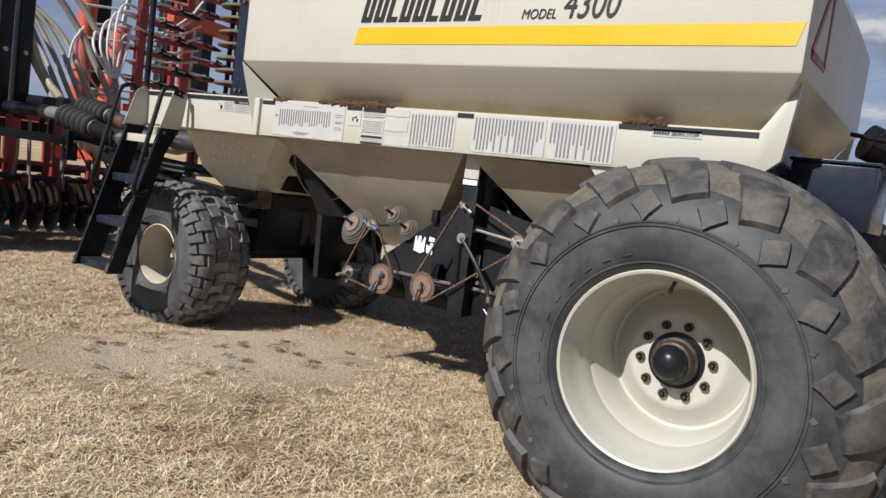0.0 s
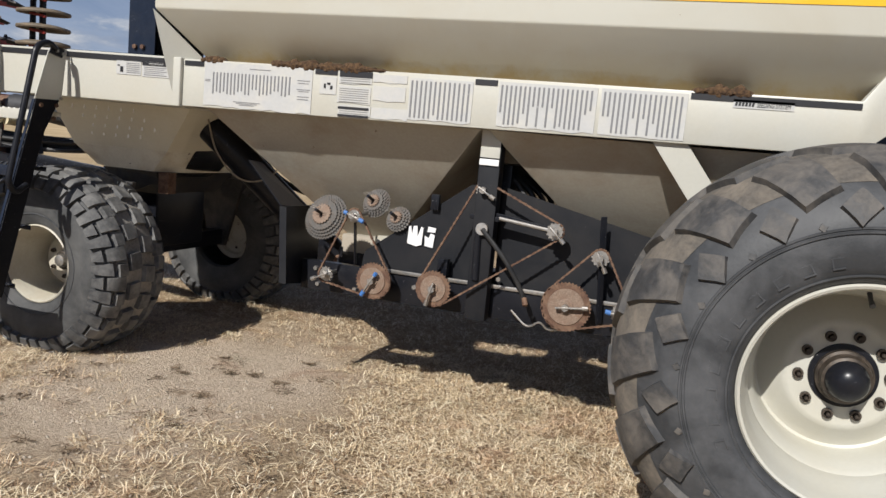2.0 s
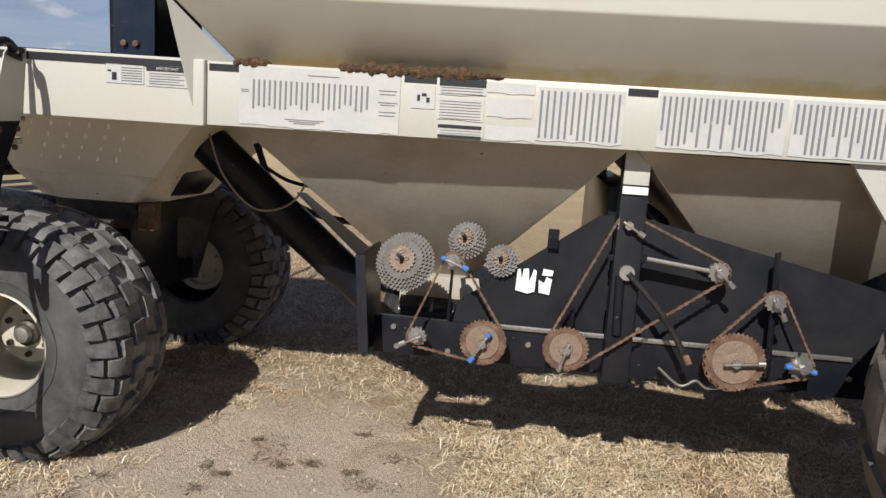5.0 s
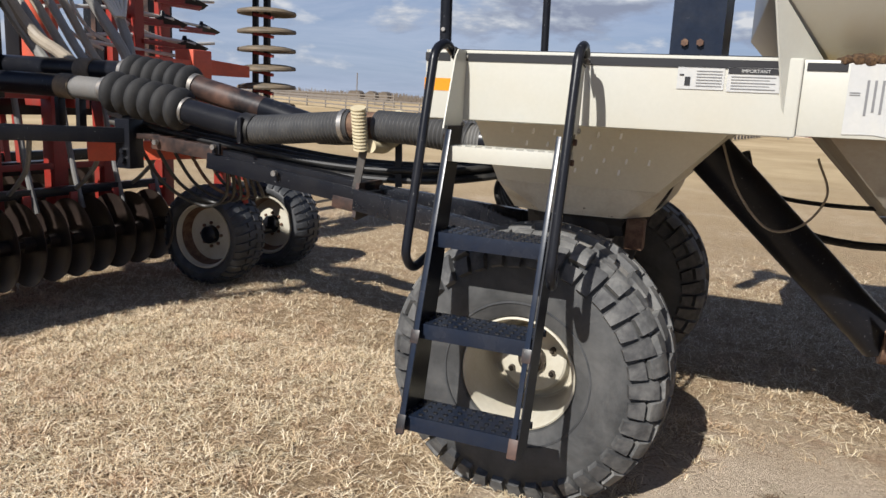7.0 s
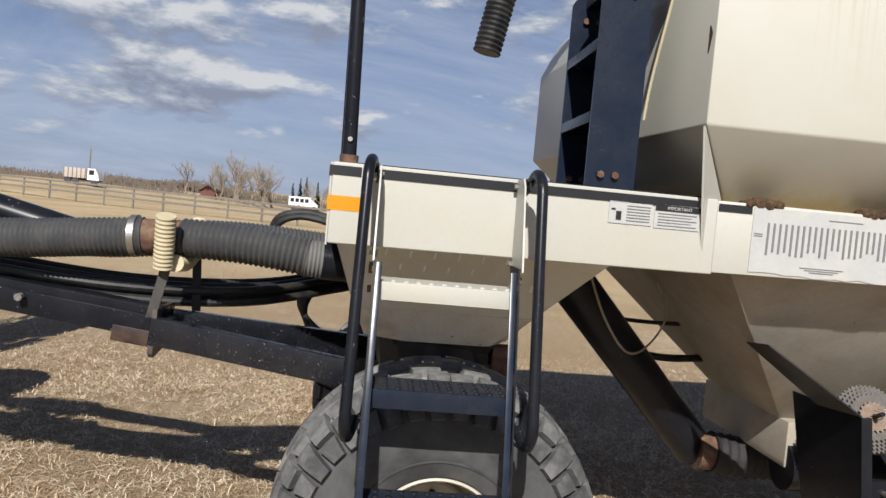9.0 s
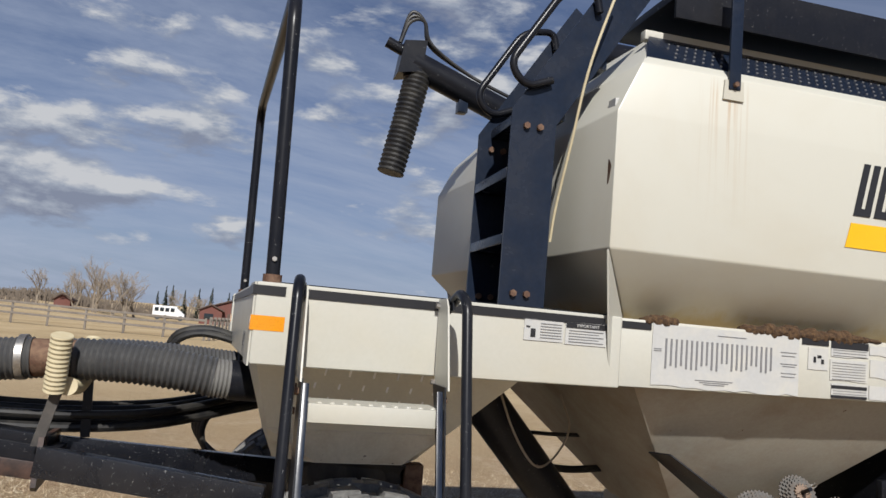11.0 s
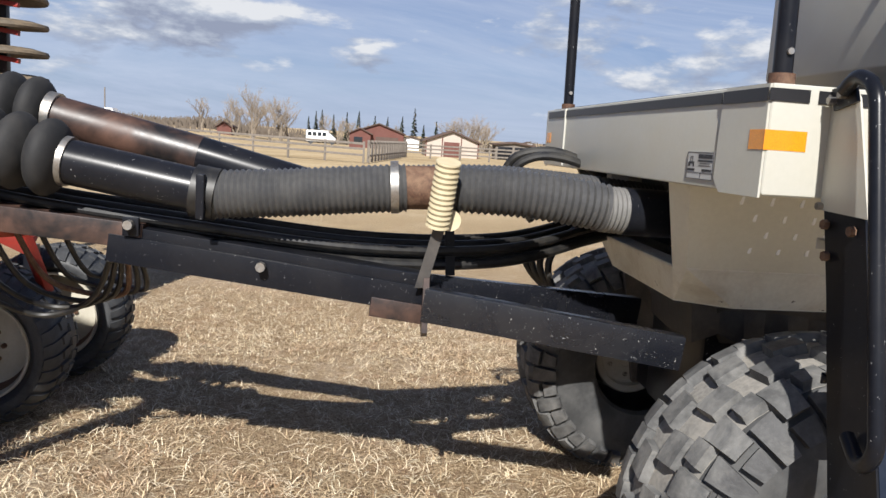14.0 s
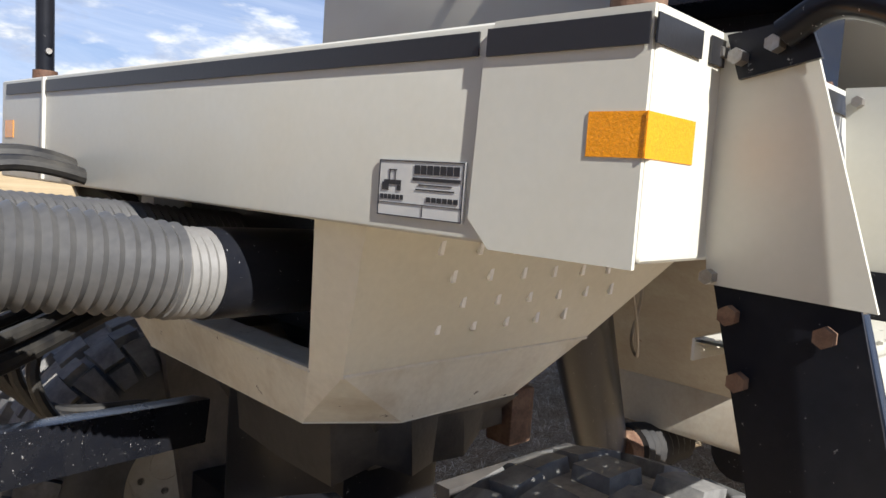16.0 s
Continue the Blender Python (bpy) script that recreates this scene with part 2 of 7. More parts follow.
YELLOW = surface("yellow_decal", (0.70, 0.385, 0.004), 0.35, grain=0.02, dirt=(0.7, 0.45, 0.03), dirt_amount=0.3)
AMBER = surface("amber_reflector", (0.80, 0.30, 0.010), 0.25, grain=0.15, grain_scale=260, bump=0.4, bump_scale=300, coat=0.5)
INK = surface("black_decal", (0.016, 0.016, 0.018), 0.4, grain=0.05, chips=(0.55, 0.52, 0.45), chip_level=0.76, chip_scale=60)
PAPER = surface("weathered_white_decal", (0.43, 0.43, 0.42), 0.5, dirt=(0.52, 0.49, 0.41), dirt_amount=0.5, dirt_scale=9, grain=0.03)
GREYINK = surface("grey_print", (0.17, 0.17, 0.175), 0.5, grain=0.05, chips=(0.7, 0.69, 0.66), chip_level=0.67, chip_scale=30)
IVORY = surface("ivory_rubber", (0.54, 0.47, 0.31), 0.55, dirt=(0.40, 0.32, 0.19), dirt_amount=0.5, dirt_scale=14)
BLUE = surface("blue_tape", (0.05, 0.16, 0.42), 0.5, grain=0.1)
DISC = surface("worn_disc_steel", (0.045, 0.032, 0.028), 0.34, metal=0.3, dirt=(0.08, 0.055, 0.04), dirt_amount=0.35, dirt_scale=5, grain=0.15)
DISC_TAN = surface("muddy_disc", (0.15, 0.12, 0.085), 0.7, dirt=(0.27, 0.20, 0.125), dirt_amount=0.8, dirt_scale=6, grain=0.2)
GRAIN = surface("spilled_grain", (0.085, 0.045, 0.022), 0.95, dirt=(0.19, 0.11, 0.05), dirt_amount=0.8, dirt_scale=60, grain=0.4, grain_scale=200, bump=1.0, bump_scale=180, bump_depth=0.01)
WOODGREY = surface("grey_weathered_wood", (0.20, 0.175, 0.15), 0.85, dirt=(0.10, 0.085, 0.07), dirt_amount=0.6, dirt_scale=4, stretch=(1, 1, 0.3))
BARK = surface("pale_bark", (0.26, 0.215, 0.165), 0.9, dirt=(0.14, 0.115, 0.09), dirt_amount=0.6, dirt_scale=2)
TWIG = surface("bare_twigs", (0.30, 0.245, 0.185), 0.9, dirt=(0.20, 0.155, 0.115), dirt_amount=0.6, dirt_scale=0.6)
SPRUCE = surface("spruce_needles", (0.018, 0.030, 0.018), 0.9, dirt=(0.05, 0.055, 0.03), dirt_amount=0.5, dirt_scale=1.5)
SCRUB = surface("grey_brown_scrub", (0.115, 0.092, 0.072), 0.95, dirt=(0.19, 0.155, 0.12), dirt_amount=0.7, dirt_scale=0.4)
BARNRED = surface("barn_red_boards", (0.14, 0.055, 0.044), 0.8, dirt=(0.11, 0.04, 0.03), dirt_amount=0.5, dirt_scale=0.8)
BARNTAN = surface("pale_barn_cladding", (0.47, 0.41, 0.35), 0.7, dirt=(0.36, 0.30, 0.25), dirt_amount=0.5, dirt_scale=0.6)
BROWNROOF = surface("brown_shingle_roof", (0.085, 0.055, 0.045), 0.85, dirt=(0.14, 0.10, 0.08), dirt_amount=0.5, dirt_scale=2)
WHITE = surface("white_paint", (0.80, 0.80, 0.80), 0.4, dirt=(0.6, 0.58, 0.54), dirt_amount=0.3, dirt_scale=1)
# white that stands in for light coming through the housing slots
SLOT_LIGHT = surface("slot_light_white", (0.92, 0.92, 0.90), 0.3, grain=0.0, bump=0.0)
GLASS_DARK = surface("dark_window_glass", (0.02, 0.025, 0.03), 0.08, grain=0.0, bump=0.0)


def tank_paint():
    """Cream paint, dust-stained along the foot of the lower slope and streaked with rust under the walkway posts."""
    m = bpy.data.materials.new("stained_cream_tank_paint")
    m.use_nodes = True
    n = N(m.node_tree)
    v = n.coords()
    base = n.mix(n.ramp(n.noise(v, 1.3, 8, 0.65, 0.5), [(0.42, 0.0), (0.75, 0.35)]), (0.490, 0.480, 0.420), (0.40, 0.345, 0.245))
    base = n.mix(n.ramp(n.noise(v, 26, 5, 0.7), [(0.745, 0.0), (0.77, 1.0)]), base, (0.20, 0.11, 0.06))
    sp = n.t.nodes.new("ShaderNodeSeparateXYZ")
    n.put(sp.inputs[0], v)
    rough_edge = n.math("MULTIPLY", n.math("SUBTRACT", n.noise(n.coords((1, 1, 0.25)), 5.0, 7, 0.7, 0.3), 0.5), 0.22)
    foot = n.ramp(n.math("MULTIPLY", n.math("SUBTRACT", n.math("ADD", sp.outputs["Z"], rough_edge), 1.94), 4.0), [(0.06, 0.80), (0.30, 0.22), (0.70, 0.0)])
    base = n.mix(foot, base, (0.40, 0.285, 0.105))
    for x in (-2.86, -1.2):
        near = n.ramp(n.math("ABSOLUTE", n.math("ADD", sp.outputs["X"], -x + 0.02)), [(0.05, 1.0), (0.16, 0.0)])
        down = n.ramp(n.math("SUBTRACT", sp.outputs["Z"], 2.2), [(0.15, 0.0), (0.55, 0.7), (0.72, 1.0), (0.80, 0.0)])
        runs = n.ramp(n.noise(n.coords((34, 34, 0.7)), 1.0, 3, 0.6), [(0.50, 0.0), (0.66, 1.0)])
        base = n.mix(n.math("MULTIPLY", n.math("MULTIPLY", near, down), n.math("MULTIPLY", runs, 0.75)), base, (0.34, 0.20, 0.085))
    b = n.add("ShaderNodeBsdfPrincipled", Roughness=0.38)
    n.put(b.inputs["Base Color"], base)
    n.put(b.inputs["Normal"], n.bump(n.noise(v, 7, 4), 0.05, 0.005))
    o = n.t.nodes.new("ShaderNodeOutputMaterial")
    n.t.links.new(b.outputs[0], o.inputs[0])
    return m


TANK_PAINT = tank_paint()


def ground_material():
    m = bpy.data.materials.new("dry_grass_ground")
    m.use_nodes = True
    n = N(m.node_tree)
    v = n.coords()
    big = n.noise(v, 0.55, 6, 0.6, 0.5)
    mid = n.noise(v, 7.0, 8, 0.72)
    fine = n.noise(v, 60.0, 7, 0.8)
    wisps = n.noise(n.coords((1.0, 0.35, 1.0)), 130.0, 4, 0.7, 1.5)
    straw = n.ramp(n.math("ADD", n.math("MULTIPLY", fine, 0.55), n.math("MULTIPLY", wisps, 0.45)), [(0.38, (0.085, 0.052, 0.030)), (0.50, (0.34, 0.24, 0.142)), (0.62, (0.70, 0.565, 0.37))])
    soil = n.ramp(fine, [(0.28, (0.36, 0.275, 0.20)), (0.5, (0.60, 0.485, 0.37)), (0.72, (0.72, 0.615, 0.49))])
    bare = n.ramp(n.math("ADD", n.math("MULTIPLY", big, 0.55), n.math("MULTIPLY", mid, 0.45)), [(0.50, 0.0), (0.62, 0.50)])
    # trampled, dusty soil beside the front wheel
    sp = n.t.nodes.new("ShaderNodeSeparateXYZ")
    n.put(sp.inputs[0], v)
    dx = n.math("MULTIPLY", n.math("ADD", sp.outputs["X"], 3.15), 0.62)
    dy = n.math("MULTIPLY", n.math("ADD", sp.outputs["Y"], -5.2), 0.50)
    away_ = n.math("ADD", n.math("SQRT", n.math("ADD", n.math("MULTIPLY", dx, dx), n.math("MULTIPLY", dy, dy))), n.math("MULTIPLY", n.math("SUBTRACT", big, 0.5), 0.9))
    worn = n.ramp(away_, [(0.45, 0.90), (0.95, 0.0)])
    c = n.mix(n.math("MAXIMUM", bare, worn), straw, soil)
    c = n.mix(n.ramp(mid, [(0.32, 0.5), (0.42, 0.0)]), c, (0.17, 0.105, 0.062))
    c = n.mix(n.ramp(n.noise(v, 2.3, 6, 0.65, 0.6), [(0.56, 0.0), (0.68, 0.45)]), c, (0.34, 0.205, 0.125))
    c = n.mix(n.ramp(n.noise(v, 1.5, 7, 0.65, 0.9), [(0.60, 0.0), (0.72, 0.4)]), c, (0.33, 0.30, 0.20))
    sep_ = n.t.nodes.new("ShaderNodeSeparateXYZ")
    n.put(sep_.inputs[0], v)
    away = n.ramp(n.math("MULTIPLY", sep_.outputs["Y"], 0.02), [(0.20, 0.0), (0.55, 0.85)])
    c = n.mix(away, c, n.ramp(n.noise(v, 0.12, 8, 0.7), [(0.35, (0.36, 0.265, 0.145)), (0.65, (0.54, 0.42, 0.255))]))
    b = n.add("ShaderNodeBsdfPrincipled", Roughness=0.95)
    b.inputs["Specular IOR Level"].default_value = 0.1
    n.put(b.inputs["Base Color"], c)
    n.put(b.inputs["Normal"], n.bump(n.math("ADD", fine, n.math("MULTIPLY", mid, 1.2)), 1.0, 0.02))
    o = n.t.nodes.new("ShaderNodeOutputMaterial")
    n.t.links.new(b.outputs[0], o.inputs[0])
    return m


GROUND = ground_material()
PEBBLE = surface("pale_pebbles", (0.52, 0.45, 0.36), 0.9, dirt=(0.30, 0.23, 0.17), dirt_amount=0.8, dirt_scale=8, grain=0.2)


def straw_material():
    m = bpy.data.materials.new("dry_straw")
    m.use_nodes = True
    n = N(m.node_tree)
    g = n.t.nodes.new("ShaderNodeNewGeometry")
    c = n.ramp(g.outputs["Random Per Island"], [(0.0, (0.13, 0.070, 0.040)), (0.24, (0.42, 0.285, 0.165)), (0.55, (0.74, 0.585, 0.37)), (1.0, (0.96, 0.85, 0.64))])
    v = n.coords()
    c = n.mix(n.ramp(n.noise(v, 1.7, 6, 0.65, 0.8), [(0.52, 0.0), (0.66, 0.55)]), c, n.mix(1.0, c, (0.80, 0.62, 0.56), "MULTIPLY"))
    c = n.mix(n.ramp(n.noise(v, 2.9, 5, 0.6, 0.5), [(0.55, 0.0), (0.68, 0.5)]), c, n.mix(1.0, c, (0.66, 0.70, 0.66), "MULTIPLY"))
    b = n.add("ShaderNodeBsdfPrincipled", Roughness=0.8)
    n.put(b.inputs["Base Color"], c)
    o = n.t.nodes.new("ShaderNodeOutputMaterial")
    n.t.links.new(b.outputs[0], o.inputs[0])
    return m


STRAW = straw_material()
LITTER = surface("dead_brown_stalks", (0.19, 0.135, 0.085), 0.9, dirt=(0.26, 0.18, 0.11), dirt_amount=0.8, dirt_scale=30, grain=0.3)

# ---- building helpers ----
LOCAL = set()


def thing(name, loc, label, category, group="", local=False):
    ob = new(name)
    ob.empty_display_size = 0.1
    ob.location = loc
    if local:
        LOCAL.add(name)
    return tagged(ob, label, category, group)


def finish(bm, smooth=35.0):
    bmesh.ops.recalc_face_normals(bm, faces=bm.faces)
    if smooth:
        lim = radians(smooth)
        for f in bm.faces:
            f.smooth = True
        for e in bm.edges:
            if len(e.link_faces) != 2 or e.calc_face_angle(0) > lim:
                e.smooth = False


def part(name, bm, material, parent=None, label="", smooth=35.0):
    finish(bm, smooth)
    me = bpy.data.meshes.new(name)
    bm.to_mesh(me)
    bm.free()
    me.materials.append(material)
    ob = new(name, me)
    if parent is not None:
        ob.parent = parent
        if parent.type == "EMPTY" and parent.name.split(".")[0] not in LOCAL:
            ob.location = -parent.location
    if label:
        tagged(ob, label)
    return ob


def solo(name, bm, material, label, category, kind="", group="", smooth=35.0):
    return tagged(part(name, bm, material, None, "", smooth), label, category, group, kind)


def box(bm, a, b, bevel=0.0):
    x0, y0, z0 = a
    x1, y1, z1 = b
    m = Matrix.Translation(((x0 + x1) / 2, (y0 + y1) / 2, (z0 + z1) / 2)) @ Matrix.Diagonal((abs(x1 - x0), abs(y1 - y0), abs(z1 - z0), 1))
    r = bmesh.ops.create_cube(bm, size=1, matrix=m)
    if bevel:
        es = {e for v in r["verts"] for e in v.link_edges}
        bmesh.ops.bevel(bm, geom=list(es), offset=bevel, segments=2, affect="EDGES", profile=0.6)
    return bm


def frame_of(p, q):
    d = (Vector(q) - Vector(p)).normalized()
    side = d.cross(Vector((0, 0, 1)))
    if side.length < 1e-4:
        side = Vector((0, 1, 0))
    side.normalize()
    return d, side, side.cross(d)


def beam(bm, p, q, w, h, bevel=0.004):
    """A box section from p to q, w wide and h high about that line."""
    p, q = Vector(p), Vector(q)
    d, s, u = frame_of(p, q)
    m = Matrix((( d.x, s.x, u.x, 0), (d.y, s.y, u.y, 0), (d.z, s.z, u.z, 0), (0, 0, 0, 1)))
    r = bmesh.ops.create_cube(bm, size=1, matrix=Matrix.Translation((p + q) / 2) @ m @ Matrix.Diagonal(((q - p).length, w, h, 1)))
    if bevel:
        es = {e for v in r["verts"] for e in v.link_edges}
        bmesh.ops.bevel(bm, geom=list(es), offset=bevel, segments=2, affect="EDGES", profile=0.6)
    return bm


def rod(bm, p, q, r, seg=14, r2=None):
    """A round bar from p to q with closed ends."""
    p, q = Vector(p), Vector(q)
    d = q - p
    m = Matrix.Translation((p + q) / 2) @ d.to_track_quat("Z", "Y").to_matrix().to_4x4()
    bmesh.ops.create_cone(bm, cap_ends=True, segments=seg, radius1=r, radius2=r if r2 is None else r2, depth=d.length, matrix=m)
    return bm


def spline(pts, n=8):
    """A smooth line through pts."""
    ps = [Vector(p) for p in pts]
    ps = [ps[0] * 2 - ps[1]] + ps + [ps[-1] * 2 - ps[-2]]
    res = []
    for i in range(1, len(ps) - 2):
        a, b, c, d = ps[i - 1:i + 3]
        for k in range(n):
            t = k / n
            res.append(0.5 * (2 * b + (c - a) * t + (2 * a - 5 * b + 4 * c - d) * t * t + (3 * b - a - 3 * c + d) * t ** 3))
    return res + [ps[-2]]


def fillet(pts, r, n=5):
    """pts joined by straight lines, with rounded corners of radius about r."""
    ps = [Vector(p) for p in pts]
    res = [ps[0]]
    for a, b, c in zip(ps, ps[1:], ps[2:]):
        u, v = (a - b).normalized(), (c - b).normalized()
        k = min(r, (a - b).length * 0.49, (c - b).length * 0.49)
        for i in range(n + 1):
            t = i / n
            res.append((b + u * k) * (1 - t) ** 2 + b * 2 * t * (1 - t) + (b + v * k) * t * t)
    return res + [ps[-1]]


def sweep(bm, line, radius, seg=12, caps=True):
    """A round tube along line; radius is a number or a list, one for each point."""
    line = [Vector(p) for p in line]
    n = len(line)
    rad = radius if isinstance(radius, (list, tuple)) else [radius] * n
    up = None
    rings = []
    for i, p in enumerate(line):
        d = (line[min(i + 1, n - 1)] - line[max(i - 1, 0)]).normalized()
        if up is None:
            up = d.orthogonal().normalized()
        up = (up - d * up.dot(d)).normalized()
        s = d.cross(up)
        rings.append([bm.verts.new(p + (up * math.cos(a) + s * math.sin(a)) * rad[i]) for a in (2 * math.pi * k / seg for k in range(seg))])
    for a, b in zip(rings, rings[1:]):
        for k in range(seg):
            bm.faces.new((a[k], a[(k + 1) % seg], b[(k + 1) % seg], b[k]))
    if caps:
        bm.faces.new(rings[0][::-1])
        bm.faces.new(rings[-1])
    return bm


def corrugated(bm, line, r, pitch=0.018, depth=0.005, seg=20):
    """A ribbed hose along line."""
    pts = [Vector(p) for p in line]
    total = sum((b - a).length for a, b in zip(pts, pts[1:]))
    n = max(2, int(total / pitch * 4))
    fine, rad, acc, i = [], [], 0.0, 0
    for k in range(n + 1):
        want = total * k / n
        while i < len(pts) - 2 and acc + (pts[i + 1] - pts[i]).length < want:
            acc += (pts[i + 1] - pts[i]).length
            i += 1
        seglen = (pts[i + 1] - pts[i]).length
        fine.append(pts[i].lerp(pts[i + 1], min(1.0, (want - acc) / max(seglen, 1e-6))))
        rad.append(r - depth * (0.0, 0.5, 1.0, 0.5)[k % 4])
    return sweep(bm, fine, rad, seg)


def revolve(bm, profile, origin=(0, 0, 0), axis="Y", seg=64, closed=False):
    """Turn a profile of (radius, along the axis) round the axis."""
    o = Vector(origin)
    rings = []
    for r, a in profile:
        ring = []
        for k in range(seg):
            t = 2 * math.pi * k / seg
            c, s = r * math.cos(t), r * math.sin(t)
            p = {"Y": (c, a, s), "Z": (c, s, a), "X": (a, c, s)}[axis]
            ring.append(bm.verts.new(o + Vector(p)))
        rings.append(ring)
    pairs = list(zip(rings, rings[1:]))
    if closed:
        pairs.append((rings[-1], rings[0]))
    for a, b in pairs:
        for k in range(seg):
            bm.faces.new((a[k], a[(k + 1) % seg], b[(k + 1) % seg], b[k]))
    return bm


def plate(bm, pts, thick, bevel=0.0):
    """A flat plate: the polygon pts, thick metres against its normal."""
    vs = [bm.verts.new(p) for p in pts]
    f = bm.faces.new(vs)
    f.normal_update()
    nrm = f.normal.copy()
    back = [bm.verts.new(Vector(p) - nrm * thick) for p in pts]
    bm.faces.new(back[::-1])
    for i in range(len(vs)):
        j = (i + 1) % len(vs)
        bm.faces.new((vs[j], vs[i], back[i], back[j]))
    return bm


def punched(bm, x0, x1, y0, y1, z0, t, nx, ny, r):
    """A flat sheet, t thick, pierced by nx by ny round holes of radius r."""
    dx, dy = (x1 - x0) / nx, (y1 - y0) / ny
    for i in range(nx):
        for j in range(ny):
            cx, cy = x0 + (i + 0.5) * dx, y0 + (j + 0.5) * dy
            rim_, hole_ = [], []
            for k in range(8):
                c, s = math.cos(k * math.pi / 4), math.sin(k * math.pi / 4)
                f = max(abs(c), abs(s))
                rim_.append((cx + c / f * dx / 2, cy + s / f * dy / 2))
                hole_.append((cx + c * r, cy + s * r))
            lo_o, hi_o, lo_i, hi_i = [[bm.verts.new((*p, z)) for p in e] for e, z in ((rim_, z0), (rim_, z0 + t), (hole_, z0), (hole_, z0 + t))]
            for k in range(8):
                m = (k + 1) % 8
                bm.faces.new((hi_o[k], hi_o[m], hi_i[m], hi_i[k]))
                bm.faces.new((lo_o[m], lo_o[k], lo_i[k], lo_i[m]))
                bm.faces.new((lo_i[k], hi_i[k], hi_i[m], lo_i[m]))
    return bm


def hull(bm, pts):
    vs = [bm.verts.new(p) for p in pts]
    r = bmesh.ops.convex_hull(bm, input=vs)
    bmesh.ops.delete(bm, geom=[g for g in r["geom_interior"] if isinstance(g, bmesh.types.BMVert)], context="VERTS")
    return bm


def B():
    return bmesh.new()

# ---- ground ----
def relief(x, y):
    d = math.hypot(x + 4, y - 4)
    h = 0.022 * noise.noise((x * 0.8, y * 0.8, 0)) + 0.012 * noise.noise((x * 3.1, y * 3.1, 4))
    h *= max(0.0, min(1.0, (60 - d) / 30))
    # the land rises gently far off
    far = max(0.0, y - 220)
    h += 0.006 * far + 0.4 * noise.noise((x * 0.006, y * 0.006, 2)) * min(1, far / 200)
    h += min(1.7, max(0.0, -x - 22) * 0.07) * min(1, max(0, y - 60) / 40)
    return h


def make_ground():
    def axis(lo, hi, mid0, mid1, step):
        a = list(np.arange(mid0, mid1, step))
        g, v = step, mid1
        up = []
        while v < hi:
            up.append(v)
            g *= 1.22
            v += g
        g, v = step, mid0
        down = []
        while v > lo:
            g *= 1.22
            v -= g
            down.append(v)
        return down[::-1] + a + up + [hi]
    xs, ys = axis(-3000, 3000, -11, 4, 0.11), axis(-3000, 4000, 0, 12, 0.11)
    verts = [(x, y, relief(x, y)) for y in ys for x in xs]
    nx = len(xs)
    faces = [(j * nx + i, j * nx + i + 1, (j + 1) * nx + i + 1, (j + 1) * nx + i) for j in range(len(ys) - 1) for i in range(nx - 1)]
    me = bpy.data.meshes.new("ground")
    me.from_pydata(verts, [], faces)
    for p in me.polygons:
        p.use_smooth = True
    me.materials.append(GROUND)
    tagged(new("ground", me), "dry tan grass field with bare trampled soil patches", "ground", kind="structure")


make_ground()

# ---- wheels ----
def tyre_profile(half, r_bead, r_out, bulge, shoulder):
    """Half-width, bead and tread radius, sidewall bulge and shoulder round: the outline from the outer bead to the inner one."""
    h = r_out - r_bead
    pts = [(r_bead + 0.006, -half * 0.80), (r_bead + 0.018, -half * 0.86), (r_bead + h * 0.14, -half * 0.93), (r_bead + h * 0.32, -half * 1.0 - bulge * 0.8),
           (r_bead + h * 0.50, -half - bulge), (r_bead + h * 0.66, -half - bulge * 0.6), (r_bead + h * 0.80, -half + shoulder * 0.25),
           (r_bead + h * 0.91, -half + shoulder * 0.75), (r_bead + h * 0.97, -half + shoulder * 1.4), (r_out, -half * 0.35), (r_out + 0.004, 0)]
    return pts + [(r, -a) for r, a in pts[-2::-1]]


def along(profile, s):
    """The point and the outward direction at arc length s from the middle of the outline (negative: the outer side)."""
    mid = len(profile) // 2
    i, rest, step = mid, abs(s), (1 if s > 0 else -1)
    while True:
        a, b = profile[i], profile[i + step]
        d = math.hypot(b[0] - a[0], b[1] - a[1])
        if rest <= d or i + 2 * step in (-1, len(profile)):
            t = rest / d
            p = (a[0] + (b[0] - a[0]) * t, a[1] + (b[1] - a[1]) * t)
            q = ((b[1] - a[1]) / d * step, -(b[0] - a[0]) / d * step)
            return p, q
        rest -= d
        i += step


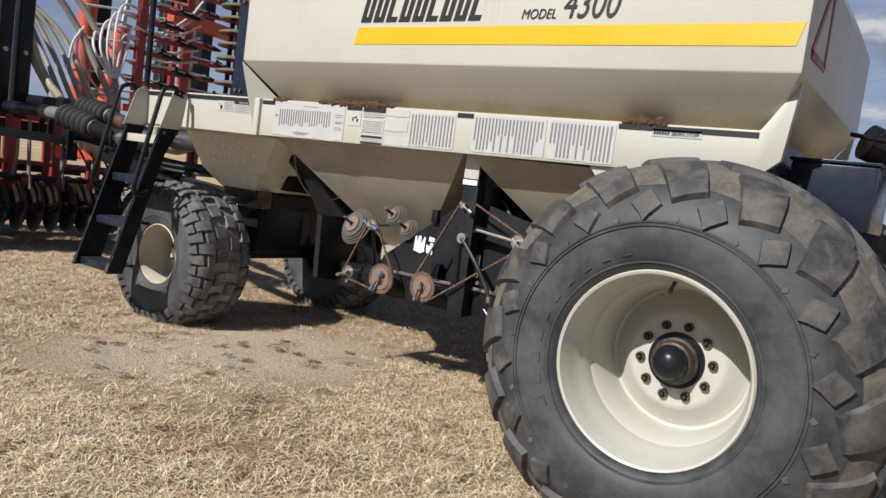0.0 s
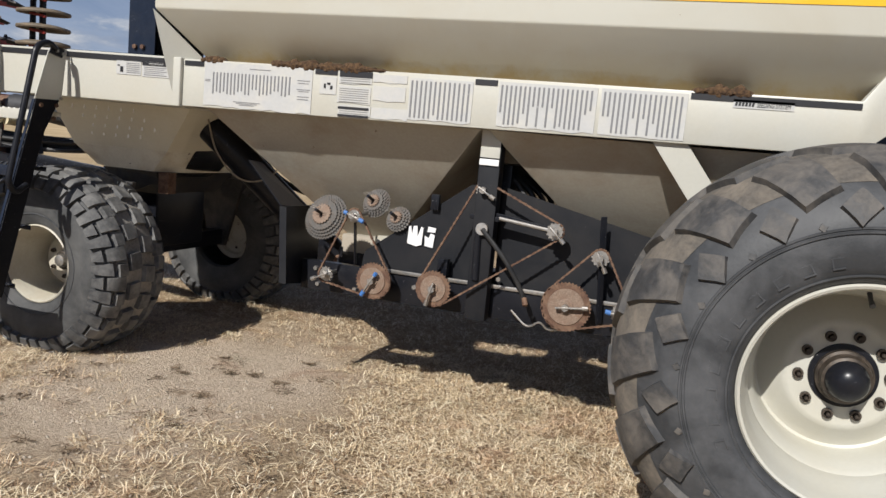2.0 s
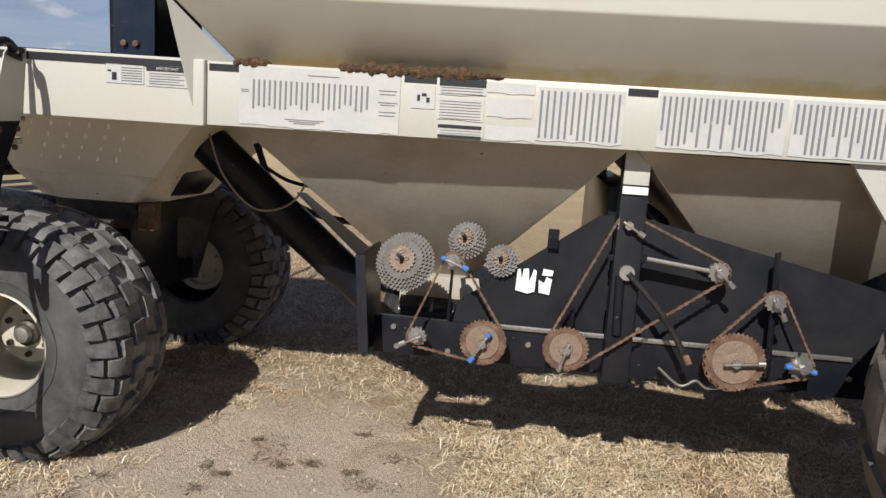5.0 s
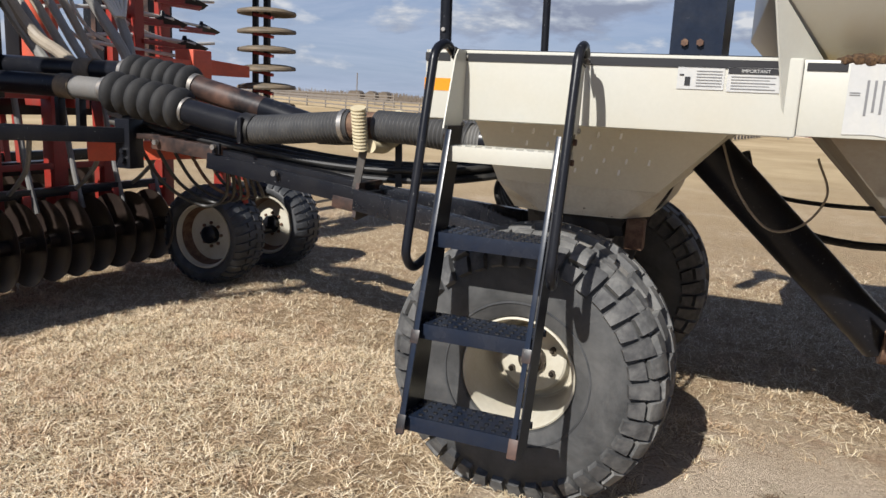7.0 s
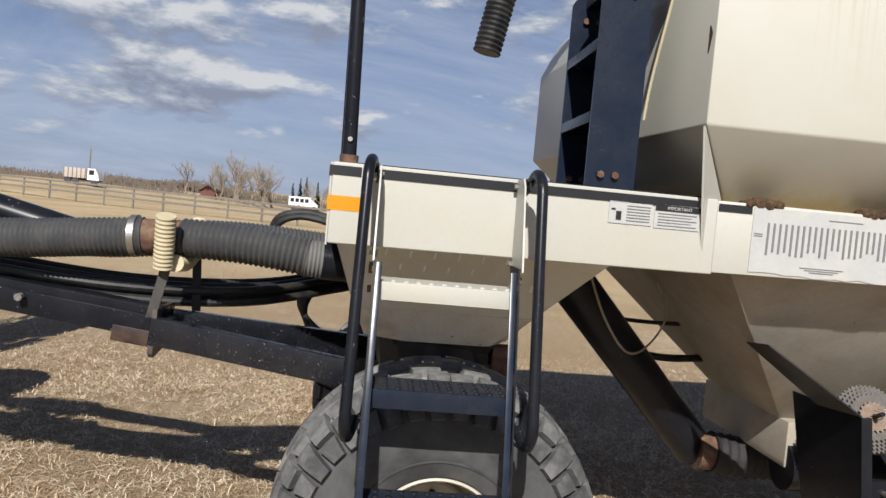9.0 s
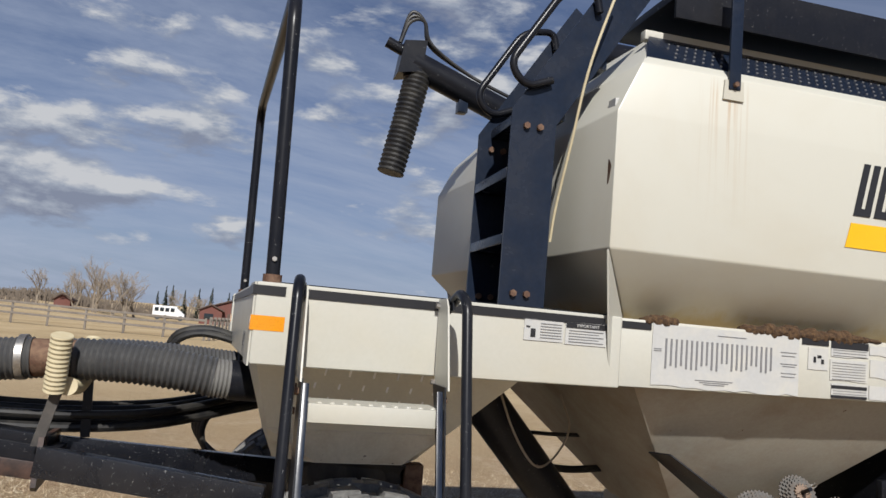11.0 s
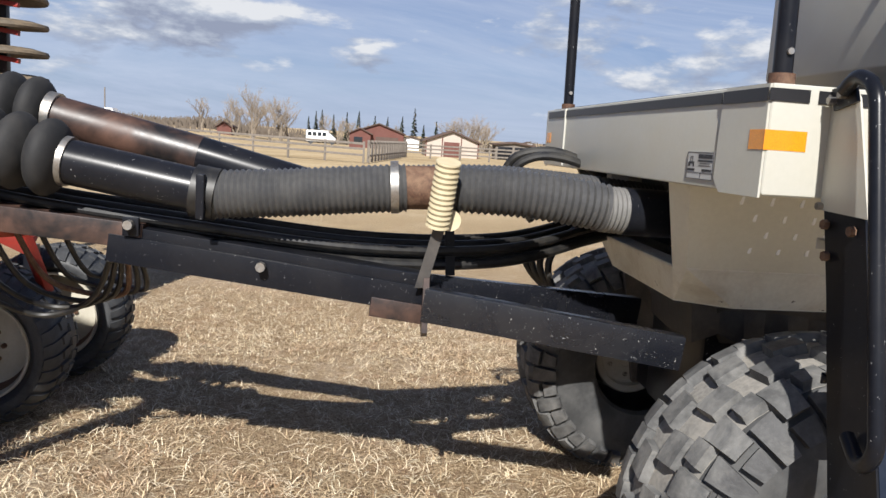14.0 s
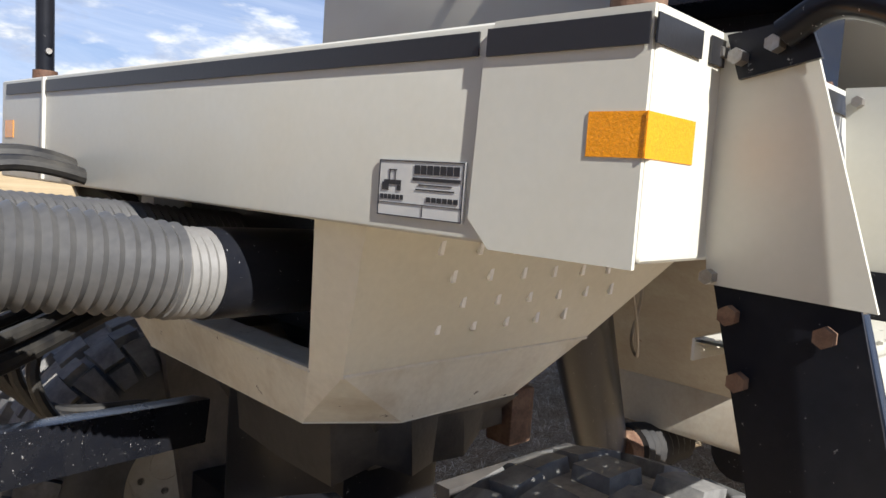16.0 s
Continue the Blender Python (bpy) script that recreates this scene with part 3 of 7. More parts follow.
def lug(bm, profile, corners, height, taper=0.82, n=3):
    """A tread block on the tyre: corners as (angle, arc length), four in order."""
    cx = sum(c[0] for c in corners) / 4
    cy = sum(c[1] for c in corners) / 4

    def place(u, v, shrink, h):
        a = [corners[0][k] * (1 - u) * (1 - v) + corners[1][k] * u * (1 - v) + corners[2][k] * u * v + corners[3][k] * (1 - u) * v for k in (0, 1)]
        th, s = cx + (a[0] - cx) * shrink, cy + (a[1] - cy) * shrink
        (r, y), (nr, ny) = along(profile, s)
        r, y = r + nr * h, y + ny * h
        return Vector((r * math.cos(th), y, r * math.sin(th)))
    top = [[bm.verts.new(place(i / n, j / n, taper, height)) for i in range(n + 1)] for j in range(n + 1)]
    for j in range(n):
        for i in range(n):
            bm.faces.new((top[j][i], top[j][i + 1], top[j + 1][i + 1], top[j + 1][i]))
    ring = [(i, 0) for i in range(n)] + [(n, j) for j in range(n)] + [(i, n) for i in range(n, 0, -1)] + [(0, j) for j in range(n, 0, -1)]
    low = [bm.verts.new(place(i / n, j / n, 1.0, -0.012)) for i, j in ring]
    for k in range(len(ring)):
        i, j = ring[k]
        i2, j2 = ring[(k + 1) % len(ring)]
        bm.faces.new((top[j][i], low[k], low[(k + 1) % len(ring)], top[j2][i2]))


def bolts(parent, n, circle, y, r, length, material, name="wheel_nut", start=0.0):
    bm = B()
    rod(bm, (0, 0, 0), (0, -length, 0), r * 1.5, 12)
    rod(bm, (0, -length * 0.3, 0), (0, -length, 0), r, 6)
    rod(bm, (0, -length, 0), (0, -length * 1.6, 0), r * 0.55, 10)
    finish(bm)
    me = bpy.data.meshes.new(name)
    bm.to_mesh(me)
    bm.free()
    me.materials.append(material)
    for k in range(n):
        a = 2 * math.pi * k / n + start
        ob = new(name, me)
        ob.parent = parent
        ob.location = (circle * math.cos(a), y, circle * math.sin(a))
        ob.rotation_euler = (0, random.random(), 0)


def rear_wheel(loc, turn=0.0):
    wheel = thing("rear_wheel", loc, "huge black flotation tyre with worn diamond lugs on cream steel rim", "wheel", "rear wheels", local=True)
    half = [(0.404, -0.370), (0.410, -0.405), (0.428, -0.430), (0.470, -0.449), (0.540, -0.457), (0.610, -0.450), (0.660, -0.432), (0.700, -0.408), (0.750, -0.372),
            (0.800, -0.325), (0.835, -0.265), (0.855, -0.200), (0.865, -0.100), (0.868, 0)]
    prof = half + [(r, -a) for r, a in half[-2::-1]]
    tyre = part("tyre", revolve(B(), prof, seg=112), RUBBER, wheel, "dusty black tyre sidewall with raised rings")
    bm = B()
    count = 16
    p = 2 * math.pi / count
    for k in range(count):
        for side in (-1, 1):
            t0 = p * (k + (0.5 if side > 0 else 0.0))
            # broad shoulder block, the pointed crown block beside it, and the diamond below their gap
            lug(bm, prof, [(t0 - 0.46 * p, side * 0.440), (t0 + 0.04 * p, side * 0.505), (t0 + 0.46 * p, side * 0.262), (t0 - 0.16 * p, side * 0.228)], 0.026, 0.86, 4)
            lug(bm, prof, [(t0 - 0.08 * p, side * 0.208), (t0 + 0.58 * p, side * 0.235), (t0 + 0.92 * p, side * 0.030), (t0 + 0.26 * p, side * 0.004)], 0.026, 0.86, 4)
            c = t0 + 0.40 * p
            lug(bm, prof, [(c - 0.27 * p, side * 0.512), (c + 0.03 * p, side * 0.586), (c + 0.27 * p, side * 0.500), (c - 0.03 * p, side * 0.424)], 0.018, 0.84, 3)
            c = t0 - 0.10 * p
            lug(bm, prof, [(c - 0.08 * p, side * 0.562), (c, side * 0.586), (c + 0.08 * p, side * 0.562), (c, side * 0.538)], 0.005, 0.7, 2)
    tagged(part("tread", bm, RUBBER_GREY, tyre, "worn diamond tread lugs caked with dust"), kind="stuff")
    part("tread_floor", revolve(B(), [(r + 0.003, y) for r, y in prof if r > 0.74], seg=112), TREAD_DUST, tyre, "tan dust lying between the lugs")
    for r, y, h_ in ((0.440, -0.436, 0.004), (0.586, -0.4535, 0.006), (0.600, -0.4515, 0.005)):
        bm = revolve(B(), [(r - 0.007, y + 0.006), (r - 0.003, y - h_), (r + 0.003, y - h_), (r + 0.007, y + 0.006)], seg=112)
        part("sidewall_ring", bm, RUBBER, tyre)
    # raised maker's marks on the sidewall as plain bars
    for k in range(10):
        a = math.pi * (0.60 + 0.062 * k)
        turn_ = Matrix.Rotation(-a, 4, "Y")
        bm = B()
        for dr, dz, sx_, sz_ in ((-0.018, 0, 0.005, 0.040), (0.018, 0, 0.005, 0.040), (0, -0.016 if k % 2 else 0.016, 0.038, 0.005)):
            bmesh.ops.create_cube(bm, size=1, matrix=turn_ @ Matrix.Translation((0.490, -0.4515, 0)) @ Matrix.Translation((dr, 0, dz)) @ Matrix.Diagonal((sx_, 0.006, sz_, 1)))
        part("sidewall_mark", bm, RUBBER, tyre)
    rim = part("rim", revolve(B(), [(0.410, -0.385), (0.409, -0.408), (0.402, -0.417), (0.392, -0.412), (0.384, -0.380), (0.375, -0.350), (0.366, -0.262), (0.355, -0.240),
                                    (0.352, -0.176), (0.336, -0.156), (0.320, -0.045), (0.315, 0.02), (0.305, 0.028), (0.275, 0.014), (0.225, -0.035), (0.205, -0.047),
                                    (0.195, -0.048), (0.0, -0.048)], seg=96), CREAM, wheel, "cream painted steel rim with scuffs")
    part("valve", sweep(B(), [(0, -0.245, 0.356), (0, -0.28, 0.335), (0.004, -0.305, 0.318)], [0.009, 0.008, 0.011], 8), RUBBER, rim)
    part("hub_flange", revolve(B(), [(0.126, -0.046), (0.124, -0.056), (0.110, -0.058), (0.090, -0.058)], seg=40), BLACK, wheel, "black hub flange")
    hub = part("hub", revolve(B(), [(0.104, -0.050), (0.104, -0.085), (0.094, -0.092), (0.088, -0.130), (0.078, -0.136)], seg=40), GREASE, wheel, "greasy brown-black hub")
    part("hub_cap", revolve(B(), [(0.084, -0.112), (0.078, -0.125), (0.074, -0.16), (0.062, -0.185), (0.038, -0.203), (0.012, -0.208), (0.0, -0.209)], seg=36), BLACK, hub, "glossy black domed cap")
    bolts(rim, 10, 0.160, -0.048, 0.0135, 0.020, GREASE, start=0.1)
    wheel.rotation_euler = (0, 0.0, turn)
    return wheel


REAR_Y = 4.535
rw = rear_wheel((0.362, REAR_Y, 0.835))
copy_thing(rw, pose(0.362, 12.66 - REAR_Y, 0.835, 0, 0, 180))


def front_wheel(loc):
    wheel = thing("front_wheel", loc, "black block-tread implement tyre on cream steel rim", "wheel", "front wheels", local=True)
    prof = tyre_profile(0.272, 0.250, 0.602, 0.014, 0.050)
    prof[:3] = [(0.252, -0.225), (0.268, -0.255), (0.315, -0.272)]
    prof[-3:] = [(r, -a) for r, a in prof[2::-1]]
    tyre = part("tyre", revolve(B(), prof, seg=84), RUBBER_SIDE, wheel, "grey weathered tyre sidewall")
    bm, sh = B(), B()
    count = 20
    p = 2 * math.pi / count
    for k in range(count):
        for side in (-1, 1):
            t0 = p * (k + (0.5 if side > 0 else 0.0))
            # two shoulder lugs to each step, and three rows of blocks over the crown
            lug(sh, prof, [(t0 + 0.05 * p, side * 0.344), (t0 + 0.39 * p, side * 0.344), (t0 + 0.44 * p, side * 0.224), (t0 - 0.01 * p, side * 0.215)], 0.033, 0.93, 3)
            lug(sh, prof, [(t0 + 0.54 * p, side * 0.337), (t0 + 0.88 * p, side * 0.337), (t0 + 0.94 * p, side * 0.269), (t0 + 0.49 * p, side * 0.264)], 0.031, 0.93, 3)
            lug(bm, prof, [(t0 + 0.49 * p, side * 0.251), (t0 + 0.94 * p, side * 0.254), (t0 + 1.01 * p, side * 0.144), (t0 + 0.48 * p, side * 0.137)], 0.035, 0.89, 3)
            lug(bm, prof, [(t0 - 0.05 * p, side * 0.200), (t0 + 0.40 * p, side * 0.205), (t0 + 0.40 * p, side * 0.132), (t0 - 0.03 * p, side * 0.127)], 0.035, 0.89, 3)
            lug(bm, prof, [(t0 + 0.08 * p, side * 0.109), (t0 + 0.68 * p, side * 0.114), (t0 + 0.74 * p, side * 0.013), (t0 + 0.14 * p, side * 0.012)], 0.035, 0.89, 3)
    tagged(part("tread", bm, RUBBER_PALE, tyre, "dusty square tread blocks"), kind="stuff")
    tagged(part("shoulder_tread", sh, RUBBER_DUST, tyre, "dark shoulder lugs of the tread"), kind="stuff")
    floor_ = [(r + 0.003, a) for r, a in prof[8:13]]
    part("tread_floor", revolve(B(), floor_, seg=84), GROOVE, tyre, "pale dust lying between the blocks")
    bm = B()
    for r, y in ((0.330, -0.276),):
        revolve(bm, [(r - 0.006, y + 0.004), (r - 0.003, y - 0.004), (r + 0.003, y - 0.004), (r + 0.006, y + 0.004)], seg=84)
    part("sidewall_ring", bm, RUBBER, tyre)
    rim = part("rim", revolve(B(), [(0.260, -0.228), (0.258, -0.246), (0.250, -0.251), (0.242, -0.240), (0.236, -0.185), (0.224, -0.155), (0.214, -0.030), (0.208, 0.045), (0.198, 0.055),
                                    (0.168, 0.043), (0.160, 0.0), (0.150, -0.007), (0.0, -0.007)], seg=72), CREAM_OLD, wheel, "cream steel rim with dust and rust")
    hub = part("hub", revolve(B(), [(0.066, -0.005), (0.064, -0.030), (0.055, -0.036), (0.050, -0.040)], seg=30), GREASE, wheel, "greasy dark hub")
    part("hub_cap", revolve(B(), [(0.046, -0.030), (0.045, -0.056), (0.038, -0.068), (0.016, -0.074), (0.0, -0.075)], seg=28), STEEL, hub, "grey domed cap")
    bolts(rim, 6, 0.112, -0.007, 0.010, 0.02, GREASE, start=0.55)
    return wheel


fw = front_wheel((-4.242, 5.320, 0.570))
copy_thing(fw, pose(-4.242, 7.34, 0.570, 0, 0, 180))

# ---- seed cart: tank, frame, deck ----
MID = 6.33
cart = thing("air_seeder_cart", (-1.4, MID, 0), "cream painted air seeder cart with black running gear", "farm implement")


def mirror_y(p):
    return (p[0], 2 * MID - p[1], p[2])


# the big tank: walls lean in below and above the straight belt
X0, X1, Y0, Y1 = -3.388, 0.57, 5.055, 7.50
ASKEW = 0.058
ZB, ZT = 2.212, 3.0


def tank_shell():
    bm = B()
    lo = [(X0 + 0.22, Y0 + 0.26, 1.945), (X1 - 0.15, Y0 + 0.26, 1.945), (X1 - 0.15, Y1 - 0.26, 1.945), (X0 + 0.22, Y1 - 0.26, 1.945)]
    mid = [(X0, Y0, ZB), (X1, Y0, ZB), (X1, Y1, ZB), (X0, Y1, ZB)]
    top = [(X0, Y0, 2.78), (X1, Y0, 2.78), (X1, Y1, 2.78), (X0, Y1, 2.78)]
    rim_ = [(X0 + 0.10, Y0, ZT), (X1 - 0.10, Y0, ZT), (X1 - 0.10, Y1, ZT), (X0 + 0.10, Y1, ZT)]
    roof = [(X0 + 0.32, Y0 + 0.28, 3.27), (X1 - 0.32, Y0 + 0.28, 3.27), (X1 - 0.32, Y1 - 0.28, 3.27), (X0 + 0.32, Y1 - 0.28, 3.27)]
    for r in (lo, mid, top, rim_, roof):
        x, y, z_ = r[3]
        r[3] = (x - ASKEW * (y - Y0), y, z_)
    rings = [[bm.verts.new(p) for p in r] for r in (lo, mid, top, rim_, roof)]
    for a, b in zip(rings, rings[1:]):
        for k in range(4):
            bm.faces.new((a[k], a[(k + 1) % 4], b[(k + 1) % 4], b[k]))
    bm.faces.new(rings[-1])
    bm.faces.new(rings[0][::-1])
    bmesh.ops.bevel(bm, geom=[e for e in bm.edges], offset=0.008, segments=2, affect="EDGES", profile=0.5)
    return bm


tank = part("tank", tank_shell(), TANK_PAINT, cart, "cream painted steel grain tank with dust and rust streaks", 25)


def hopper_cone(x0, x1, xt0, xt1, yt0, zt):
    """A lower hopper that hangs under the frame, narrowing to its outlet."""
    bm = B()
    y0, y1 = 5.24, 7.42
    a = [bm.verts.new(p) for p in ((x0, y0, 1.68), (x1, y0, 1.68), (x1, y1, 1.68), (x0, y1, 1.68))]
    b = [bm.verts.new(p) for p in ((xt0, yt0, zt), (xt1, yt0, zt), (xt1, y1 + y0 - yt0, zt), (xt0, y1 + y0 - yt0, zt))]
    for k in range(4):
        bm.faces.new((a[k], a[(k + 1) % 4], b[(k + 1) % 4], b[k]))
    bm.faces.new(a[::-1])
    bm.faces.new(b)
    bmesh.ops.bevel(bm, geom=list(bm.edges), offset=0.006, segments=2, affect="EDGES", profile=0.5)
    return bm


part("hopper", hopper_cone(-3.153, -1.395, -2.436, -2.120, 5.965, 0.90), HOPPER_SHADED, cart, "dusty cream front hopper bottom, toned down for shade", 25)
part("hopper", hopper_cone(-1.355, 0.40, -0.630, -0.325, 5.965, 0.90), HOPPER_SHADED, cart, "dusty cream rear hopper bottom, toned down for shade", 25)

# side frame panels under the tank
for flip in (False, True):
    bm = B()
    yy = 5.177
    out_ = [(-3.262, yy, 1.665), (0.40, yy, 1.695), (0.52, yy, 1.80), (0.56, yy, 2.19), (0.40, yy, 1.945), (-3.262, yy, 1.945)]
    if flip:
        out_ = [mirror_y(p) for p in out_][::-1]
    plate(bm, out_, 0.05)
    bmesh.ops.bevel(bm, geom=list(bm.edges), offset=0.005, segments=2, affect="EDGES", profile=0.5)
    part("frame_panel", bm, CREAM, cart, "cream frame panel with peeling labels", 25)
    # gusset where the deck meets the tank
    bm = B()
    u = Vector((0.646, 0.763, 0))
    c0 = Vector((X0, Y0, 0))
    g = [tuple(c0 + u * a + Vector((0, 0, z_))) for a, z_ in ((-0.006, 2.206), (0.14, 1.665), (0.17, 1.665), (0.30, 1.955))]
    if flip:
        g = [mirror_y(p) for p in g][::-1]
    plate(bm, g, 0.008)
    part("gusset", bm, CREAM, cart)
# frame cross box so that the underside is closed
part("frame_box", box(B(), (-3.20, 5.23, 1.70), (0.40, 2 * MID - 5.23, 1.93)), CREAM_OLD, cart)


def flat(name, pts, material, parent, label="", thick=0.0025):
    return part(name, plate(B(), pts, thick), material, parent, label, 0)


def side_decal(name, x0, x1, z0, z1, y, material, parent, label="", slant=0.0, lift=0.004, y1=None):
    """A sticker on a wall that faces -y; y1: the wall's y at x1 where it runs askew."""
    ya, yb = y - lift, (y if y1 is None else y1) - lift
    return flat(name, [(x0, ya, z0), (x1, yb, z0), (x1 + slant, yb, z1), (x0 + slant, ya, z1)], material, parent, label)


def front_decal(name, y0, y1, z0, z1, x, material, parent, label="", lift=0.004):
    xa, xb = x - lift - ASKEW * (y0 - DYF), x - lift - ASKEW * (y1 - DYF)
    return flat(name, [(xb, y1, z0), (xa, y0, z0), (xa, y0, z1), (xb, y1, z1)], material, parent, label)


def lettering(name, text, size, m, material, parent, label="", shear=0.0, squeeze=1.0):
    cu = bpy.data.curves.new(name, "FONT")
    cu.body, cu.size, cu.extrude, cu.shear = text, size, 0.0008, shear
    tmp = new("lettering_curve", cu)
    dg = bpy.context.evaluated_depsgraph_get()
    me = bpy.data.meshes.new_from_object(tmp.evaluated_get(dg))
    bpy.data.objects.remove(tmp)
    me.materials.clear()
    me.materials.append(material)
    me.transform(m @ Matrix.Diagonal((squeeze, 1, 1, 1)))
    ob = new(name, me)
    ob.parent = parent
    if parent.type == "EMPTY":
        ob.location = -parent.location
    return tagged(ob, label) if label else ob


def alike(name, me, parent, places):
    """Pieces of one mesh under a part: places are matrices."""
    for m in places:
        ob = new(name, me)
        ob.parent = parent
        off = -parent.location if parent.type == "EMPTY" and parent.name.split(".")[0] not in LOCAL else Vector()
        ob.matrix_local = Matrix.Translation(off) @ m


def mesh_of(name, bm, material, smooth=35.0):
    finish(bm, smooth)
    me = bpy.data.meshes.new(name)
    bm.to_mesh(me)
    bm.free()
    me.materials.append(material)
    return me


def facing_side(x, y, z):
    """Lettering laid on a wall that faces -y."""
    return Matrix.Translation((x, y, z)) @ Matrix.Rotation(radians(90), 4, "X")


# ---- deck ----
DX0, DX1, DZ0, DZ1 = -4.727, -3.262, 1.658, 1.948
DYF, DYR = 5.048, 5.150            # the side runs slightly askew


DFAR = 7.24                        # far end of the front face


def deck_x(y):
    return DX0 - ASKEW * (y - DYF)


def deck_y(x):
    return DYF + (DYR - DYF) * (x - DX0) / (DX1 - DX0)


bm = B()
hull(bm, [(x, y, z_) for z_ in (DZ0, DZ1) for x, y in ((DX0, DYF), (DX1, DYR), (DX1, DFAR + 0.05), (deck_x(DFAR), DFAR))])
bmesh.ops.dissolve_limit(bm, angle_limit=0.01, verts=bm.verts, edges=bm.edges)
bmesh.ops.bevel(bm, geom=list(bm.edges), offset=0.009, segments=3, affect="EDGES", profile=0.6)
deck = part("deck", bm, CREAM, cart, "cream box deck with black edge stripe")
bm = B()
hull(bm, [(x, y, z_) for z_ in (DZ1 - 0.004, DZ1 + 0.006) for x, y in ((DX0 + 0.03, DYF + 0.06), (DX1 - 0.02, DYR + 0.04), (DX1 - 0.02, DFAR - 0.03), (deck_x(DFAR) + 0.03, DFAR - 0.04))])
part("tread_plate", bm, BLACK, deck, "black non-slip deck plate")
# lapped end plate on the front, and the far seam
bm = B()
plate(bm, [(deck_x(y) - 0.007, y, z_) for y, z_ in ((5.300, 1.690), (5.262, 1.652), (DYF + 0.004, 1.652), (DYF + 0.004, 1.946), (5.276, 1.946), (5.292, 1.90))], 0.0065)
part("end_plate", bm, CREAM, deck)
part("seam", box(B(), (deck_x(6.88) - 0.008, 6.872, 1.665), (deck_x(6.88) + 0.01, 6.889, 1.945), 0.003), CREAM, deck)
for x0, x1 in ((DX0 + 0.006, -4.625), (-4.600, -3.345)):
    side_decal("edge_stripe", x0 - (0.015 if x0 < -4.7 else 0), x1, DZ1 - 0.046, DZ1 - 0.013, deck_y(x0), INK, deck, "", y1=deck_y(x1))
front_decal("edge_stripe", DYF + 0.006, 5.285, DZ1 - 0.047, DZ1 - 0.012, DX0 - 0.007, INK, deck)
front_decal("edge_stripe", 5.305, 6.868, DZ1 - 0.044, DZ1 - 0.012, DX0, INK, deck)
front_decal("edge_stripe", 6.893, 7.19, DZ1 - 0.044, DZ1 - 0.012, DX0, INK, deck)
side_decal("reflector", DX0 - 0.0100, -4.619, 1.777, 1.829, deck_y(DX0), AMBER, deck, "amber reflective tape", y1=deck_y(-4.619), lift=0.0015)
front_decal("reflector", DYF + 0.001, 5.124, 1.777, 1.829, DX0 - 0.007, AMBER, deck, "amber reflective tape", lift=0.0015)
front_decal("reflector", 7.13, 7.205, 1.777, 1.829, DX0, AMBER, deck, "amber reflective tape", lift=0.0015)
# dealer's plate: a drawing and writing, both as plain shapes
pl = front_decal("dealer_plate", 5.312, 5.486, 1.680, 1.764, DX0, PAPER, deck, "small white dealer plate with black print")
# a small tractor drawing, two word rows and a ruled foot, as plain shapes
shapes = [(5.314, 5.484, 1.7615, 1.763), (5.314, 5.484, 1.681, 1.6825), (5.4825, 5.484, 1.682, 1.763), (5.314, 5.3155, 1.682, 1.763), (5.320, 5.412, 1.7345, 1.7395),
          (5.335, 5.400, 1.7285, 1.7300), (5.330, 5.405, 1.7215, 1.7232), (5.316, 5.482, 1.7000, 1.7010), (5.389, 5.3900, 1.684, 1.700), (5.462, 5.476, 1.7185, 1.7300),
          (5.436, 5.444, 1.7185, 1.7265), (5.436, 5.472, 1.7270, 1.7340), (5.460, 5.4615, 1.734, 1.748), (5.448, 5.4495, 1.734, 1.748), (5.446, 5.463, 1.748, 1.7495)]
shapes += [(5.322 + 0.0128 * k, 5.3325 + 0.0128 * k, 1.744, 1.757) for k in range(7)]
shapes += [(5.430 + 0.0085 * k, 5.4362 + 0.0085 * k, 1.7055, 1.7125) for k in range(6)]
shapes += [(5.322 + 0.0105 * k, 5.3300 + 0.0105 * k, 1.7055, 1.7125) for k in range(6)]
for y0, y1, z0, z1 in shapes:
    front_decal("print_bar", y0, y1, z0, z1, DX0, INK, pl, lift=0.0050)
# safety labels on the deck side
lb = side_decal("safety_label", -3.700, -3.530, 1.822, 1.905, deck_y(-3.7), PAPER, deck, "faded white safety label", y1=deck_y(-3.53))
for k in range(6):
    side_decal("print_bar", -3.630, -3.538, 1.834 + k * 0.011, 1.837 + k * 0.011, deck_y(-3.63), GREYINK, lb, y1=deck_y(-3.538), lift=0.0065)
side_decal("print_bar", -3.672, -3.652, 1.836, 1.868, deck_y(-3.67), INK, lb, lift=0.0065)
side_decal("print_bar", -3.692, -3.676, 1.872, 1.878, deck_y(-3.69), INK, lb, lift=0.0065)
lb = side_decal("important_label", -3.520, -3.335, 1.818, 1.908, deck_y(-3.52), PAPER, deck, "white label with a black heading", y1=deck_y(-3.335))
side_decal("heading", -3.518, -3.337, 1.884, 1.906, deck_y(-3.52), INK, lb, y1=deck_y(-3.337), lift=0.0065)
lettering("heading_text", "IMPORTANT", 0.018, facing_side(-3.472, deck_y(-3.47) - 0.0085, 1.889) @ Matrix.Rotation(math.atan2(DYR - DYF, DX1 - DX0), 4, "Y"), PAPER, lb)
for k in range(5):
    side_decal("print_bar", -3.505, -3.350 - 0.02 * (k % 2), 1.828 + k * 0.011, 1.831 + k * 0.011, deck_y(-3.505), GREYINK, lb, y1=deck_y(-3.35), lift=0.0065)

